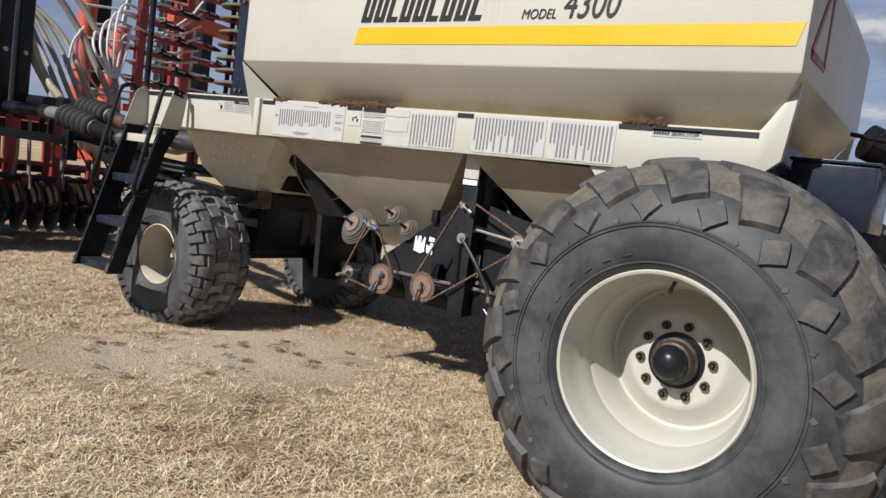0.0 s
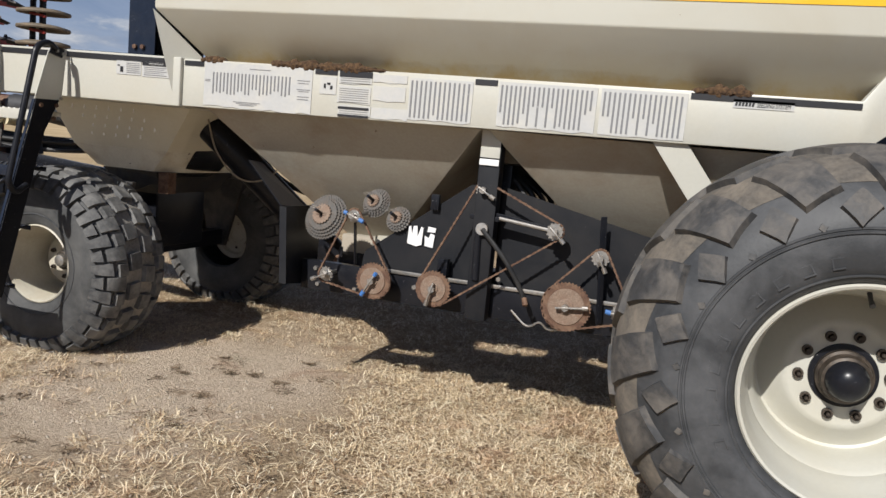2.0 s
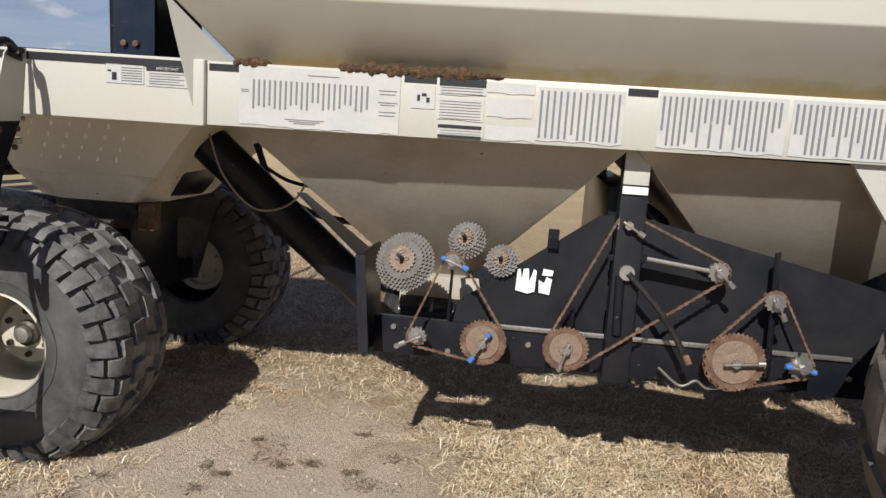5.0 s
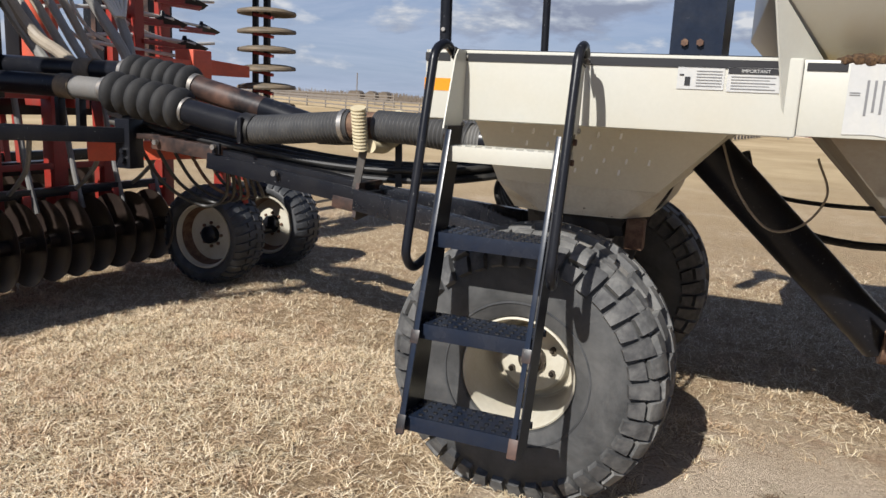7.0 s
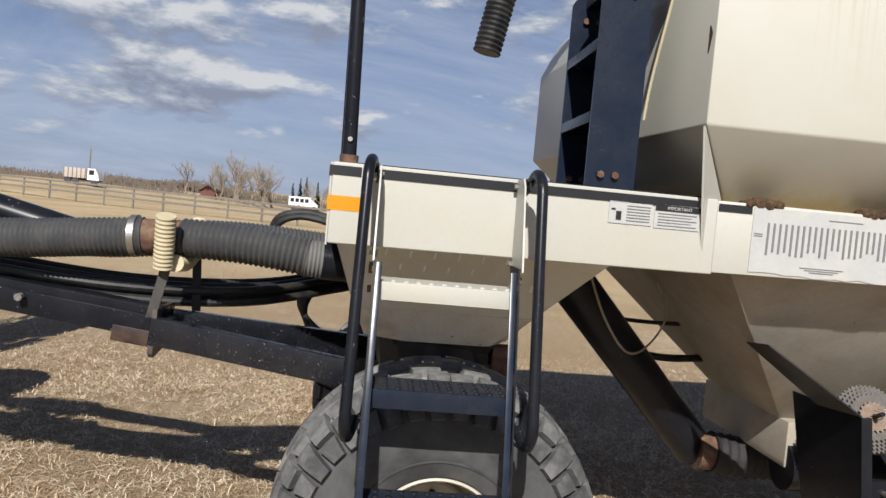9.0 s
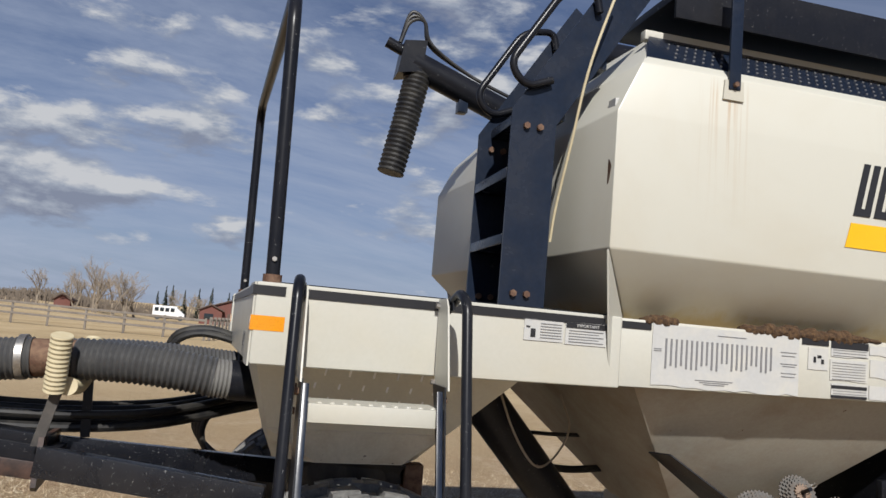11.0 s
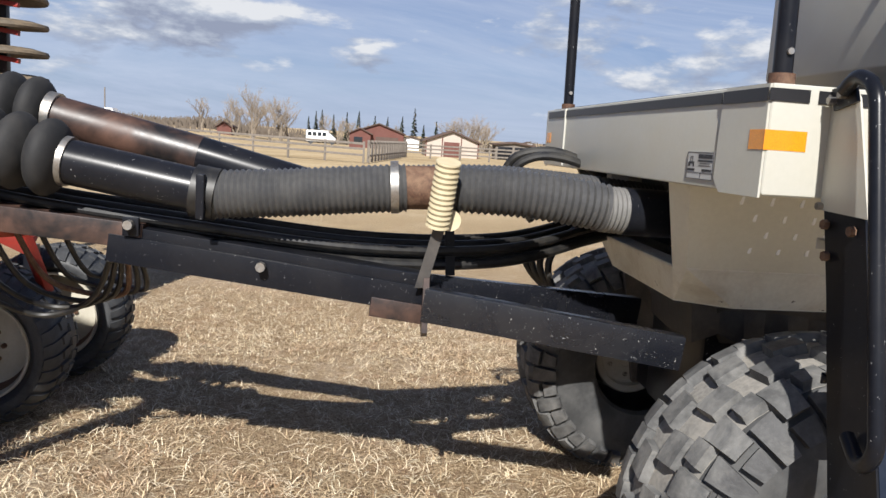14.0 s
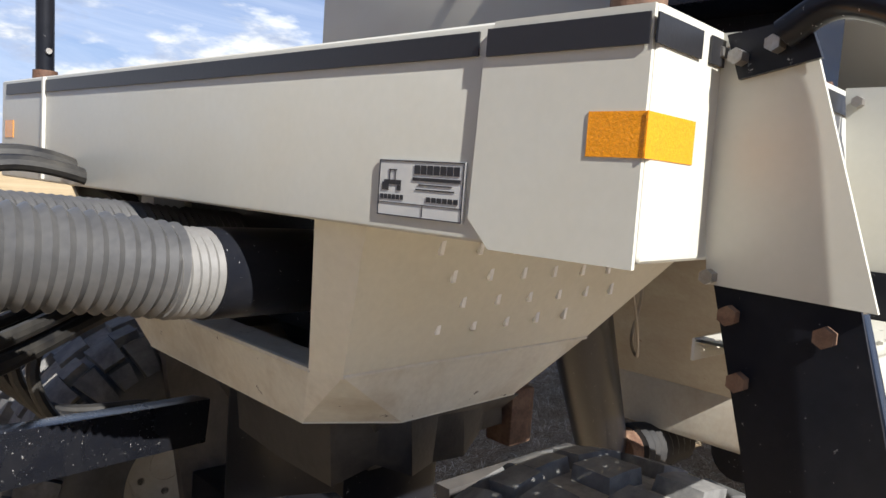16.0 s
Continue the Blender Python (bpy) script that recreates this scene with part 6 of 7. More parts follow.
for p in ((-6.63, 5.96, 1.375), (-7.12, 5.965, 1.375), (-6.15, 5.95, 1.245)):
    part("bolt", rod(B(), p, (p[0], p[1] - 0.03, p[2]), 0.018, 8), STEEL, tongue)
part("tongue_tip", beam(B(), (-7.12, 6.04, 1.405), (-7.34, 6.04, 1.405), 0.10, 0.035), WORN, tongue)
prop = part("sleeve_bracket", hull(B(), [(x + dx, y, z_) for x, y, z_ in ((-5.555, 5.905, 1.20), (-5.490, 5.88, 1.47)) for dx in (-0.022, 0.022) for y in (y, y + 0.010)]), DUSTY_BLACK, tongue, "grey steel upright bracket")
part("sleeve_bracket", hull(B(), [(x + dx, y, z_) for x, y, z_ in ((-5.42, 6.20, 1.20), (-5.44, 6.22, 1.50)) for dx in (-0.02, 0.02) for y in (y, y + 0.01)]), BLACK, tongue)
part("sleeve", corrugated(B(), [(-5.507, 5.880, 1.442), (-5.497, 5.840, 1.56), (-5.487, 5.800, 1.678)], 0.046, 0.020, 0.004), IVORY, tongue, "ribbed ivory rubber sleeve")
part("cradle", corrugated(B(), [(-5.46, 5.90, 1.46), (-5.45, 6.05, 1.45), (-5.44, 6.20, 1.50), (-5.44, 6.24, 1.66)], 0.040, 0.020, 0.004), IVORY, tongue, "ribbed ivory sleeve cradle")

# ---- air pipes ----
def bellows_line(a, b, n=6, r0=0.082, r1=0.128):
    """Centre line and radii of a fat ribbed bellows."""
    a, b = Vector(a), Vector(b)
    pts, rad = [], []
    m = n * 8
    for k in range(m + 1):
        t = k / m
        pts.append(a.lerp(b, t))
        rad.append(r0 + (r1 - r0) * abs(math.sin(math.pi * n * t)) ** 0.7)
    return pts, rad


def clamp(parent, p, q, r):
    part("clamp", rod(B(), p, q, r, 28), STEEL, parent, "bright hose clamp")


a1 = thing("air_pipe", (-6.0, 5.98, 1.4), "black air pipe with ribbed hoses and bellows", "air pipe", "air pipes")
part("inlet_collar", rod(B(), (-4.42, 6.02, 1.515), (-4.80, 5.97, 1.525), 0.092, 28), BLACK, a1)
part("ribbed_hose", corrugated(B(), spline([(-4.765, 5.975, 1.524), (-4.82, 5.968, 1.527), (-4.888, 5.960, 1.531)]), 0.090, 0.018, 0.007, 28), HOSE_LIGHT, a1, "sun-bleached grey ribbed hose")
part("ribbed_hose", corrugated(B(), spline([(-4.870, 5.962, 1.534), (-5.0, 5.958, 1.552), (-5.20, 5.965, 1.57), (-5.46, 5.985, 1.575)]), 0.093, 0.025, 0.010, 28), HOSE, a1, "grey ribbed air hose")
part("joint_pipe", rod(B(), (-5.40, 5.985, 1.575), (-5.68, 5.985, 1.565), 0.082, 28), RUST, a1, "rusty joint pipe")
clamp(a1, (-5.655, 5.985, 1.566), (-5.685, 5.985, 1.564), 0.099)
part("ribbed_hose", corrugated(B(), spline([(-5.63, 5.985, 1.565), (-5.85, 5.975, 1.545), (-6.10, 5.97, 1.52), (-6.36, 5.965, 1.50)]), 0.092, 0.022, 0.008, 28), HOSE, a1, "dark grey ribbed air hose")
cb = part("coupler", rod(B(), (-6.315, 5.965, 1.50), (-6.40, 5.965, 1.512), 0.098, 28), HOSE_BLACK, a1, "black clamp band")
part("latch", box(B(), (-6.37, 5.85, 1.42), (-6.34, 5.885, 1.58), 0.006), BLACK, cb)
part("steel_pipe", rod(B(), (-6.35, 5.965, 1.505), (-6.90, 5.965, 1.600), 0.083, 32), BLACK, a1, "glossy black steel pipe")
clamp(a1, (-6.84, 5.965, 1.59), (-6.885, 5.965, 1.598), 0.091)
part("bellows", sweep(B(), *bellows_line((-6.86, 5.965, 1.594), (-7.52, 5.965, 1.70), 6, 0.088, 0.142), 32), BELLOWS, a1, "fat charcoal rubber bellows")
clamp(a1, (-7.50, 5.965, 1.697), (-7.56, 5.965, 1.70), 0.094)
part("grey_coupler", rod(B(), (-7.55, 5.965, 1.70), (-7.88, 5.97, 1.715), 0.080, 28), HOSE_LIGHT, a1, "grey pipe coupler")
part("tan_coupler", rod(B(), (-7.84, 5.97, 1.712), (-7.98, 5.97, 1.718), 0.088, 28), DISC_TAN, a1)
part("steel_pipe", rod(B(), (-7.95, 5.97, 1.717), (-9.2, 5.98, 1.74), 0.080, 28), BLACK, a1)
a2 = thing("air_pipe", (-6.0, 6.3, 1.4), "rust-worn black air pipe beside the first", "air pipe", "air pipes")
part("ribbed_hose", corrugated(B(), spline([(-4.45, 6.45, 1.52), (-4.85, 6.38, 1.55), (-5.25, 6.30, 1.57), (-5.62, 6.27, 1.55)]), 0.094, 0.021, 0.007, 24), HOSE, a2)
part("ribbed_hose", corrugated(B(), spline([(-5.6, 6.27, 1.55), (-5.85, 6.26, 1.52), (-6.02, 6.25, 1.515)]), 0.092, 0.021, 0.007, 24), HOSE, a2)
part("steel_pipe", rod(B(), (-5.98, 6.25, 1.515), (-6.50, 6.245, 1.64), 0.080, 30), BLACK, a2, "black pipe with a worn end")
part("worn_pipe", rod(B(), (-6.45, 6.245, 1.628), (-7.05, 6.24, 1.76), 0.081, 30), WORN, a2, "rust-brown worn pipe")
clamp(a2, (-7.0, 6.24, 1.75), (-7.05, 6.24, 1.76), 0.090)
part("bellows", sweep(B(), *bellows_line((-7.03, 6.24, 1.755), (-7.62, 6.24, 1.83), 6, 0.088, 0.140), 32), BELLOWS, a2, "fat charcoal rubber bellows")
part("steel_pipe", rod(B(), (-7.6, 6.24, 1.83), (-9.2, 6.26, 1.86), 0.080, 28), BLACK, a2)
clamp(a2, (-7.62, 6.24, 1.83), (-7.66, 6.24, 1.832), 0.094)
part("grey_coupler", rod(B(), (-7.95, 6.245, 1.836), (-8.10, 6.245, 1.838), 0.090, 28), DISC_TAN, a2)

# hydraulic hoses slung under the pipes
for k, (dy, dz, r) in enumerate(((0.0, 0.0, 0.020), (0.05, -0.03, 0.020), (0.10, 0.015, 0.016), (0.02, -0.06, 0.024), (0.14, -0.02, 0.018), (0.18, 0.03, 0.016))):
    hs = thing("hydraulic_hose", (-5.8, 6.1 + dy, 1.25), "black hydraulic hose sagging along the drawbar", "hose", "hydraulic hoses")
    line = spline([(-4.45, 6.75 + dy, 1.45 + dz), (-4.75, 6.62 + dy, 1.38 + dz), (-5.2, 6.30 + dy, 1.31 + dz), (-5.8, 6.12 + dy, 1.31 + dz), (-6.5, 6.05 + dy, 1.38 + dz), (-7.1, 6.08 + dy, 1.44 + dz), (-7.7, 6.12 + dy, 1.55 + dz)])
    part("hose_run", sweep(B(), line, r, 10), HOSE_BLACK, hs)
    part("crimp_fitting", rod(B(), line[0], line[2], r * 1.35, 12), STEEL, hs, "steel crimped hose end")
    part("crimp_fitting", rod(B(), line[-1], line[-3], r * 1.35, 12), STEEL, hs, "steel crimped hose end")
for k in range(4):
    hs = thing("hydraulic_hose", (-4.9, 6.5, 1.2), "black hose looped beneath fan housing opening", "hose", "hydraulic hoses")
    y = 6.62 + 0.10 * k
    part("hose_run", sweep(B(), spline([(-4.55, y, 1.48), (-4.78, y, 1.40), (-4.92 - 0.02 * k, y, 1.20), (-4.80, y, 1.00), (-4.50, y, 0.96)]), 0.017, 9), HOSE_BLACK, hs)
hs = thing("hydraulic_hose", (-4.95, 6.7, 1.6), "thick black hose arched over the air pipes", "hose", "hydraulic hoses")
part("hose_run", sweep(B(), spline([(-4.66, 6.62, 1.60), (-4.80, 6.60, 1.68), (-4.98, 6.60, 1.71), (-5.10, 6.62, 1.66), (-5.12, 6.66, 1.55), (-5.0, 6.7, 1.40)]), 0.020, 10), HOSE_BLACK, hs)
part("hose_run", sweep(B(), spline([(-4.66, 6.68, 1.62), (-4.80, 6.66, 1.70), (-4.95, 6.66, 1.735), (-5.10, 6.68, 1.70), (-5.16, 6.72, 1.60)]), 0.020, 10), HOSE_BLACK, hs)
part("fitting", box(B(), (-4.72, 6.40, 1.60), (-4.64, 6.48, 1.655), 0.008), PAPER, hs, "white hose fitting")

# ---- disc drill in front ----
drill = thing("disc_drill", (-8.6, 7.0, 0.0), "red and black folding disc drill frame with seed hoses", "farm implement")
part("hitch_bar", beam(B(), (-8.15, 4.75, 1.425), (-7.40, 5.98, 1.405), 0.10, 0.10), BLACK, drill, "scuffed black tool bar")
hp = part("hitch_plate", box(B(), (-7.46, 5.93, 1.18), (-7.33, 6.06, 1.52), 0.008), BLACK, drill)
for z_ in (1.24, 1.30):
    part("bolt", rod(B(), (-7.38, 5.93, z_), (-7.38, 5.90, z_), 0.02, 6), BLACK, hp)
part("pipe_stand", box(B(), (-7.82, 5.93, 1.42), (-7.78, 5.99, 1.64), 0.004), BLACK, drill)
part("pipe_stand", box(B(), (-8.02, 5.93, 1.42), (-7.98, 5.99, 1.64), 0.004), BLACK, drill)
part("stand_plate", box(B(), (-8.2, 5.90, 1.40), (-7.6, 6.02, 1.425), 0.004), RUST, drill)
for k, y in enumerate((4.8, 5.45, 6.10, 6.72, 7.25, 8.0, 8.9)):
    part("frame_leg", box(B(), (-9.05, y - 0.07, 0.55), (-8.92, y + 0.07, 1.62), 0.008), RED, drill, "red box-section leg")
part("cross_tube", beam(B(), (-9.0, 3.2, 1.66), (-9.0, 9.4, 1.66), 0.12, 0.12), RED, drill, "red main cross tube")
part("cross_tube", beam(B(), (-9.9, 3.2, 1.50), (-9.9, 9.4, 1.50), 0.12, 0.12), RED, drill)
part("lower_tube", beam(B(), (-8.62, 3.4, 0.885), (-8.62, 7.6, 0.865), 0.07, 0.07), BLACK, drill, "black gang tube")
part("lower_tube", beam(B(), (-8.95, 3.4, 1.06), (-8.95, 7.6, 1.03), 0.05, 0.05), RED, drill)
for y in (4.4, 5.6, 6.8, 8.0):
    part("side_rail", beam(B(), (-8.7, y, 1.58), (-11.0, y, 1.58), 0.09, 0.09), RED, drill)
for y in (5.90, 6.15):
    m_ = part("mast", box(B(), (-9.10, y - 0.085, 1.60), (-8.92, y + 0.085, 3.9), 0.01), BLACK, drill, "black lifting mast")
    part("mast_pin", rod(B(), (-8.90, y, 2.45), (-9.12, y, 2.45), 0.03, 12), STEEL, m_)
for x0, x1 in ((-13.44, -13.03), (-12.52, -11.88)):
    m_ = part("mast", box(B(), (x0, 11.05, 1.50), (x1, 11.30, 5.6), 0.012), BLACK, drill, "broad black folded wing tube")
    part("mast_face", box(B(), (x0 + 0.42 * (x1 - x0), 11.035, 1.9), (x0 + 0.66 * (x1 - x0), 11.052, 5.2), 0.004), WORN, m_, "rust-worn strip down the tube")
    part("mast_foot", beam(B(), (0.5 * (x0 + x1), 11.1, 1.56), (-9.9, 9.2, 1.52), 0.14, 0.14), RED, drill)
part("wing_strut", box(B(), (-13.02, 11.10, 1.6), (-12.90, 11.22, 5.0), 0.01), RED, drill)
part("wing_tube", box(B(), (-12.4, 8.9, 1.9), (-12.15, 9.2, 4.8), 0.01), BLACK, drill)
part("lift_cylinder", rod(B(), (-12.0, 9.1, 1.9), (-12.0, 9.35, 3.6), 0.14, 22), ORANGE_RED, drill, "red hydraulic lift cylinder")
part("cylinder_rod", rod(B(), (-12.0, 9.35, 3.6), (-12.0, 9.45, 4.3), 0.05, 14), STEEL, drill)
part("lift_cylinder", rod(B(), (-10.44, 7.76, 1.8), (-10.44, 7.80, 3.9), 0.135, 24), ORANGE_RED, drill, "red hydraulic lift cylinder")
part("fold_arm", hull(B(), [(x, y, z_) for x, y, z_ in ((-8.98, 8.40, 2.06), (-8.98, 8.40, 1.90), (-8.85, 9.02, 2.02), (-8.85, 9.02, 1.90), (-8.80, 8.40, 2.06), (-8.80, 8.40, 1.90), (-8.70, 9.02, 2.02), (-8.70, 9.02, 1.90))]), ORANGE_RED, drill, "faded red fold arm")
part("fold_arm", box(B(), (-8.99, 7.55, 1.93), (-8.80, 8.42, 2.03), 0.01), ORANGE_RED, drill)
part("fold_plate", box(B(), (-9.02, 8.22, 1.84), (-8.78, 8.50, 2.14), 0.015), ORANGE_RED, drill, "red pivot block")
part("fold_arm", beam(B(), (-10.2, 9.1, 3.72), (-10.2, 10.9, 3.66), 0.20, 0.22), ORANGE_RED, drill)
part("red_beam", beam(B(), (-7.95, 6.15, 1.25), (-7.2, 6.65, 1.30), 0.10, 0.14), ORANGE_RED, drill, "bright red lower brace")
part("white_decal", box(B(), (-7.40, 6.48, 1.37), (-7.30, 6.55, 1.374)), PAPER, drill)


# gang of ground discs
def gang_disc():
    bm = B()
    revolve(bm, [(0.0, 0.05), (0.10, 0.045), (0.22, 0.02), (0.315, -0.025), (0.325, -0.028), (0.318, -0.018), (0.22, 0.032), (0.10, 0.058), (0.0, 0.062)], seg=40)
    revolve(bm, [(0.0, -0.03), (0.055, -0.03), (0.06, 0.0), (0.06, 0.09), (0.0, 0.09)], seg=16)
    return mesh_of("gang_disc", bm, DISC)


dm = gang_disc()
gang = thing("disc_gang", (-8.5, 5.5, 0.2), "row of dark worn steel discs on one axle", "disc gang")
part("axle", rod(B(), (-8.5, 3.3, 0.50), (-8.5, 7.45, 0.50), 0.03, 12), DISC, gang)
alike("disc", dm, gang, [Matrix.Translation((-8.5, 3.4 + 0.218 * k, 0.50)) @ Matrix.Rotation(radians(-9), 4, "Z") for k in range(19)])
for k in range(0, 19, 2):
    y = 3.5 + 0.218 * k
    part("hanger", beam(B(), (-8.62, y, 0.86), (-8.52, y, 0.53), 0.05, 0.03, 0.003), RED if k % 4 else BLACK, gang)
    part("scraper", box(B(), (-8.60, y - 0.05, 0.70), (-8.57, y + 0.02, 0.86), 0.004), RED, gang)
    part("down_pipe", sweep(B(), spline([(-8.80, y + 0.10, 1.6), (-8.72, y + 0.08, 1.25), (-8.62, y + 0.05, 0.95), (-8.55, y + 0.05, 0.72)]), 0.024, 9), HOSE_LIGHT, gang, "grey seed drop hose")


# further ranks of discs and their carrier tubes under the frame
for x, y0, n_ in ((-9.55, 3.5, 18), (-10.5, 3.4, 24)):
    rank = thing("disc_gang", (x, y0, 0.2), "shaded row of dark discs under the drill frame", "disc gang", "disc gangs")
    part("axle", rod(B(), (x, y0 - 0.1, 0.50), (x, y0 + 0.218 * n_, 0.50), 0.03, 10), DISC, rank)
    part("carrier_tube", beam(B(), (x - 0.1, y0 - 0.1, 0.95), (x - 0.1, y0 + 0.218 * n_, 0.95), 0.12, 0.12), BLACK, rank)
    alike("disc", dm, rank, [Matrix.Translation((x, y0 + 0.218 * k, 0.50)) @ Matrix.Rotation(radians(9), 4, "Z") for k in range(n_)])
    for k in range(0, n_, 3):
        y = y0 + 0.109 + 0.218 * k
        part("hanger", beam(B(), (x - 0.1, y, 1.5), (x - 0.02, y, 0.5), 0.07, 0.05, 0.003), RED, rank)
for x in (-9.45, -10.4, -10.9):
    part("cross_tube", beam(B(), (x, 3.2, 1.52), (x, 9.4, 1.52), 0.16, 0.14), BLACK, drill)


# wing gang folded up: discs lie flat up a pair of posts
def wing(x, y, z0, n, r, group):
    w_ = thing("folded_wing", (x, y, z0 - 0.25), "folded wing with muddy discs stacked up black posts", "drill wing", group)
    part("post", box(B(), (x - 0.085, y - 0.03, z0 - 0.25), (x - 0.035, y + 0.03, z0 + n * 0.206), 0.004), BLACK, w_)
    part("post", box(B(), (x + 0.045, y + 0.0, z0 - 0.25), (x + 0.105, y + 0.06, z0 + n * 0.206), 0.004), BLACK, w_)
    me = mesh_of("wing_disc", revolve(B(), [(0.0, 0.02), (0.10, 0.018), (0.22, 0.0), (r - 0.02, -0.030), (r, -0.036), (r + 0.008, -0.018), (r, 0.004), (0.22, 0.028), (0.0, 0.045)], axis="Z", seg=44), DISC_TAN)
    tab = mesh_of("disc_tab", box(B(), (-0.02, -0.10, -0.02), (0.24, -0.06, 0.015), 0.003), RED)
    alike("disc", me, w_, [Matrix.Translation((x + 0.02, y + 0.10, z0 + 0.206 * k)) @ Matrix.Rotation(radians(2 + (k * 37 % 5 - 2)), 4, "X") for k in range(n)])
    alike("disc_tab", tab, w_, [Matrix.Translation((x + 0.0, y, z0 - 0.05 + 0.206 * k)) @ Matrix.Rotation(0.15, 4, "Y") for k in range(n)])


wing(-8.77, 9.30, 1.62, 12, 0.325, "folded wings")
# near wing, out of view: mirrors the far one, added to shade the drill
wing(-8.55, 3.56, 1.62, 12, 0.325, "folded wings")
# bars and uprights of that unseen wing, added to widen its shadow
for z_ in (1.75, 2.55, 3.35):
    part("wing_bar", beam(B(), (-8.3, 3.40, z_), (-11.2, 3.40, z_), 0.12, 0.14), RED, drill, "red bar of the unseen near wing added for its shadow")
for k in range(6):
    part("wing_upright", box(B(), (-8.45 - 0.5 * k, 3.36, 1.60), (-8.33 - 0.5 * k, 3.44, 3.9), 0.006), BLACK, drill)


def opener(x, y, z_, flip):
    o = thing("seed_opener", (x, y, z_), "folded seed opener with red shank and black tip", "opener", "seed openers")
    part("shank", beam(B(), (x, y - 0.55, z_), (x, y + 0.05, z_ - 0.01), 0.05, 0.045, 0.004), RED, o)
    part("shank", beam(B(), (x + 0.04, y - 0.4, z_ - 0.055), (x + 0.02, y + 0.30, z_ - 0.035), 0.03, 0.03, 0.003), RED, o)
    part("tip", hull(B(), [(x - 0.03, y - 0.02, z_ + 0.035), (x + 0.03, y - 0.02, z_ + 0.035), (x, y + 0.12, z_ + 0.085), (x, y + 0.45, z_ + 0.005), (x - 0.02, y + 0.40, z_ - 0.03), (x + 0.02, y - 0.02, z_ - 0.03)]), BLACK, o)
    part("tip", rod(B(), (x, y + 0.06, z_ + 0.06), (x, y + 0.06, z_ + 0.11), 0.035, 12, 0.02), BLACK, o)
    part("seed_tube", sweep(B(), spline([(x - 0.1, y - 1.3, z_ - 0.02), (x - 0.05, y - 0.7, z_ + 0.05), (x, y - 0.2, z_ + 0.05), (x, y + 0.22, z_ + 0.035)]), 0.018, 8), HOSE_WHITE, o, "white seed tube")


for k in range(8):
    opener(-9.3 - 0.1 * (k % 2), 8.62 - 0.22 * (k % 2), 2.20 + 0.235 * k, k % 2)
for k in range(7):
    opener(-10.6, 10.4 - 0.3 * (k % 2), 2.55 + 0.29 * k, k % 2)
part("opener_post", box(B(), (-9.42, 7.98, 1.7), (-9.30, 8.10, 4.1), 0.006), RED, drill, "red opener post")
part("opener_post", box(B(), (-10.7, 9.70, 1.7), (-10.58, 9.85, 4.6), 0.006), RED, drill)


# drill caster wheels
def drill_wheel(loc, yaw):
    wl = thing("caster_wheel", loc, "black drill transport tyre on rusty cream rim", "wheel", "drill wheels", local=True)
    prof = tyre_profile(0.190, 0.285, 0.440, 0.020, 0.045)
    ty = part("tyre", revolve(B(), prof, seg=60), RUBBER, wl)
    bm = B()
    n = 34
    p_ = 2 * math.pi / n
    for k in range(n):
        for s in (-1, 1):
            t0 = p_ * (k + (0.5 if s > 0 else 0))
            lug(bm, prof, [(t0, s * 0.225), (t0 + 0.62 * p_, s * 0.225), (t0 + 0.92 * p_, s * 0.105), (t0 + 0.3 * p_, s * 0.10)], 0.016, 0.90, 2)
            lug(bm, prof, [(t0 + 0.3 * p_, s * 0.085), (t0 + 0.92 * p_, s * 0.09), (t0 + 1.1 * p_, s * 0.012), (t0 + 0.45 * p_, s * 0.008)], 0.016, 0.90, 2)
    tagged(part("tread", bm, RUBBER, ty), kind="stuff")
    rim = part("rim", revolve(B(), [(0.296, -0.160), (0.292, -0.172), (0.280, -0.171), (0.270, -0.148), (0.258, -0.07), (0.240, -0.02), (0.200, -0.012), (0.120, -0.040), (0.0, -0.040)], seg=48), CREAM_OLD, wl, "cream rim stained with rust")
    part("rust_band", revolve(B(), [(0.2655, -0.125), (0.2610, -0.100), (0.2550, -0.072), (0.2380, -0.024)], seg=48), RUST, rim)
    part("hub", revolve(B(), [(0.085, -0.035), (0.08, -0.095), (0.050, -0.11), (0.0, -0.11)], seg=20), BLACK, wl)
    bolts(rim, 8, 0.108, -0.040, 0.010, 0.016, RUST)
    wl.rotation_euler = (0, 0, yaw)
    return wl


w1 = drill_wheel((-7.93, 7.50, 0.445), radians(2))
copy_thing(w1, pose(-7.88, 8.36, 0.445, 0, 0, 2))
fk = part("caster_fork", beam(B(), (-7.90, 7.98, 0.95), (-7.90, 7.98, 0.38), 0.10, 0.06), BLACK, drill, "black caster fork")
part("caster_axle", rod(B(), (-7.93, 7.5, 0.385), (-7.86, 8.45, 0.385), 0.035, 14), BLACK, drill)
part("caster_arm", beam(B(), (-7.90, 7.98, 0.95), (-8.95, 7.9, 1.45), 0.12, 0.12), RED, drill)
part("caster_leg", beam(B(), (-7.62, 7.55, 0.75), (-7.75, 7.3, 1.45), 0.06, 0.05), RED, drill)

# hoses over the drill
def seed_hose(line, r, material, label):
    hs = thing("seed_hose", line[0], label, "hose", "seed hoses")
    part("hose_run", sweep(B(), spline(line), r, 10), material, hs)
    return hs


THIN, THICK = "thin white seed hose arching across the drill", "thick grey seed hose rising from the air pipes"
seed_hose([(-9.2, 7.3, 2.95), (-9.3, 7.7, 2.74), (-9.5, 8.2, 2.67), (-9.5, 8.87, 2.70), (-9.5, 9.39, 2.76)], 0.019, HOSE_WHITE, THIN)
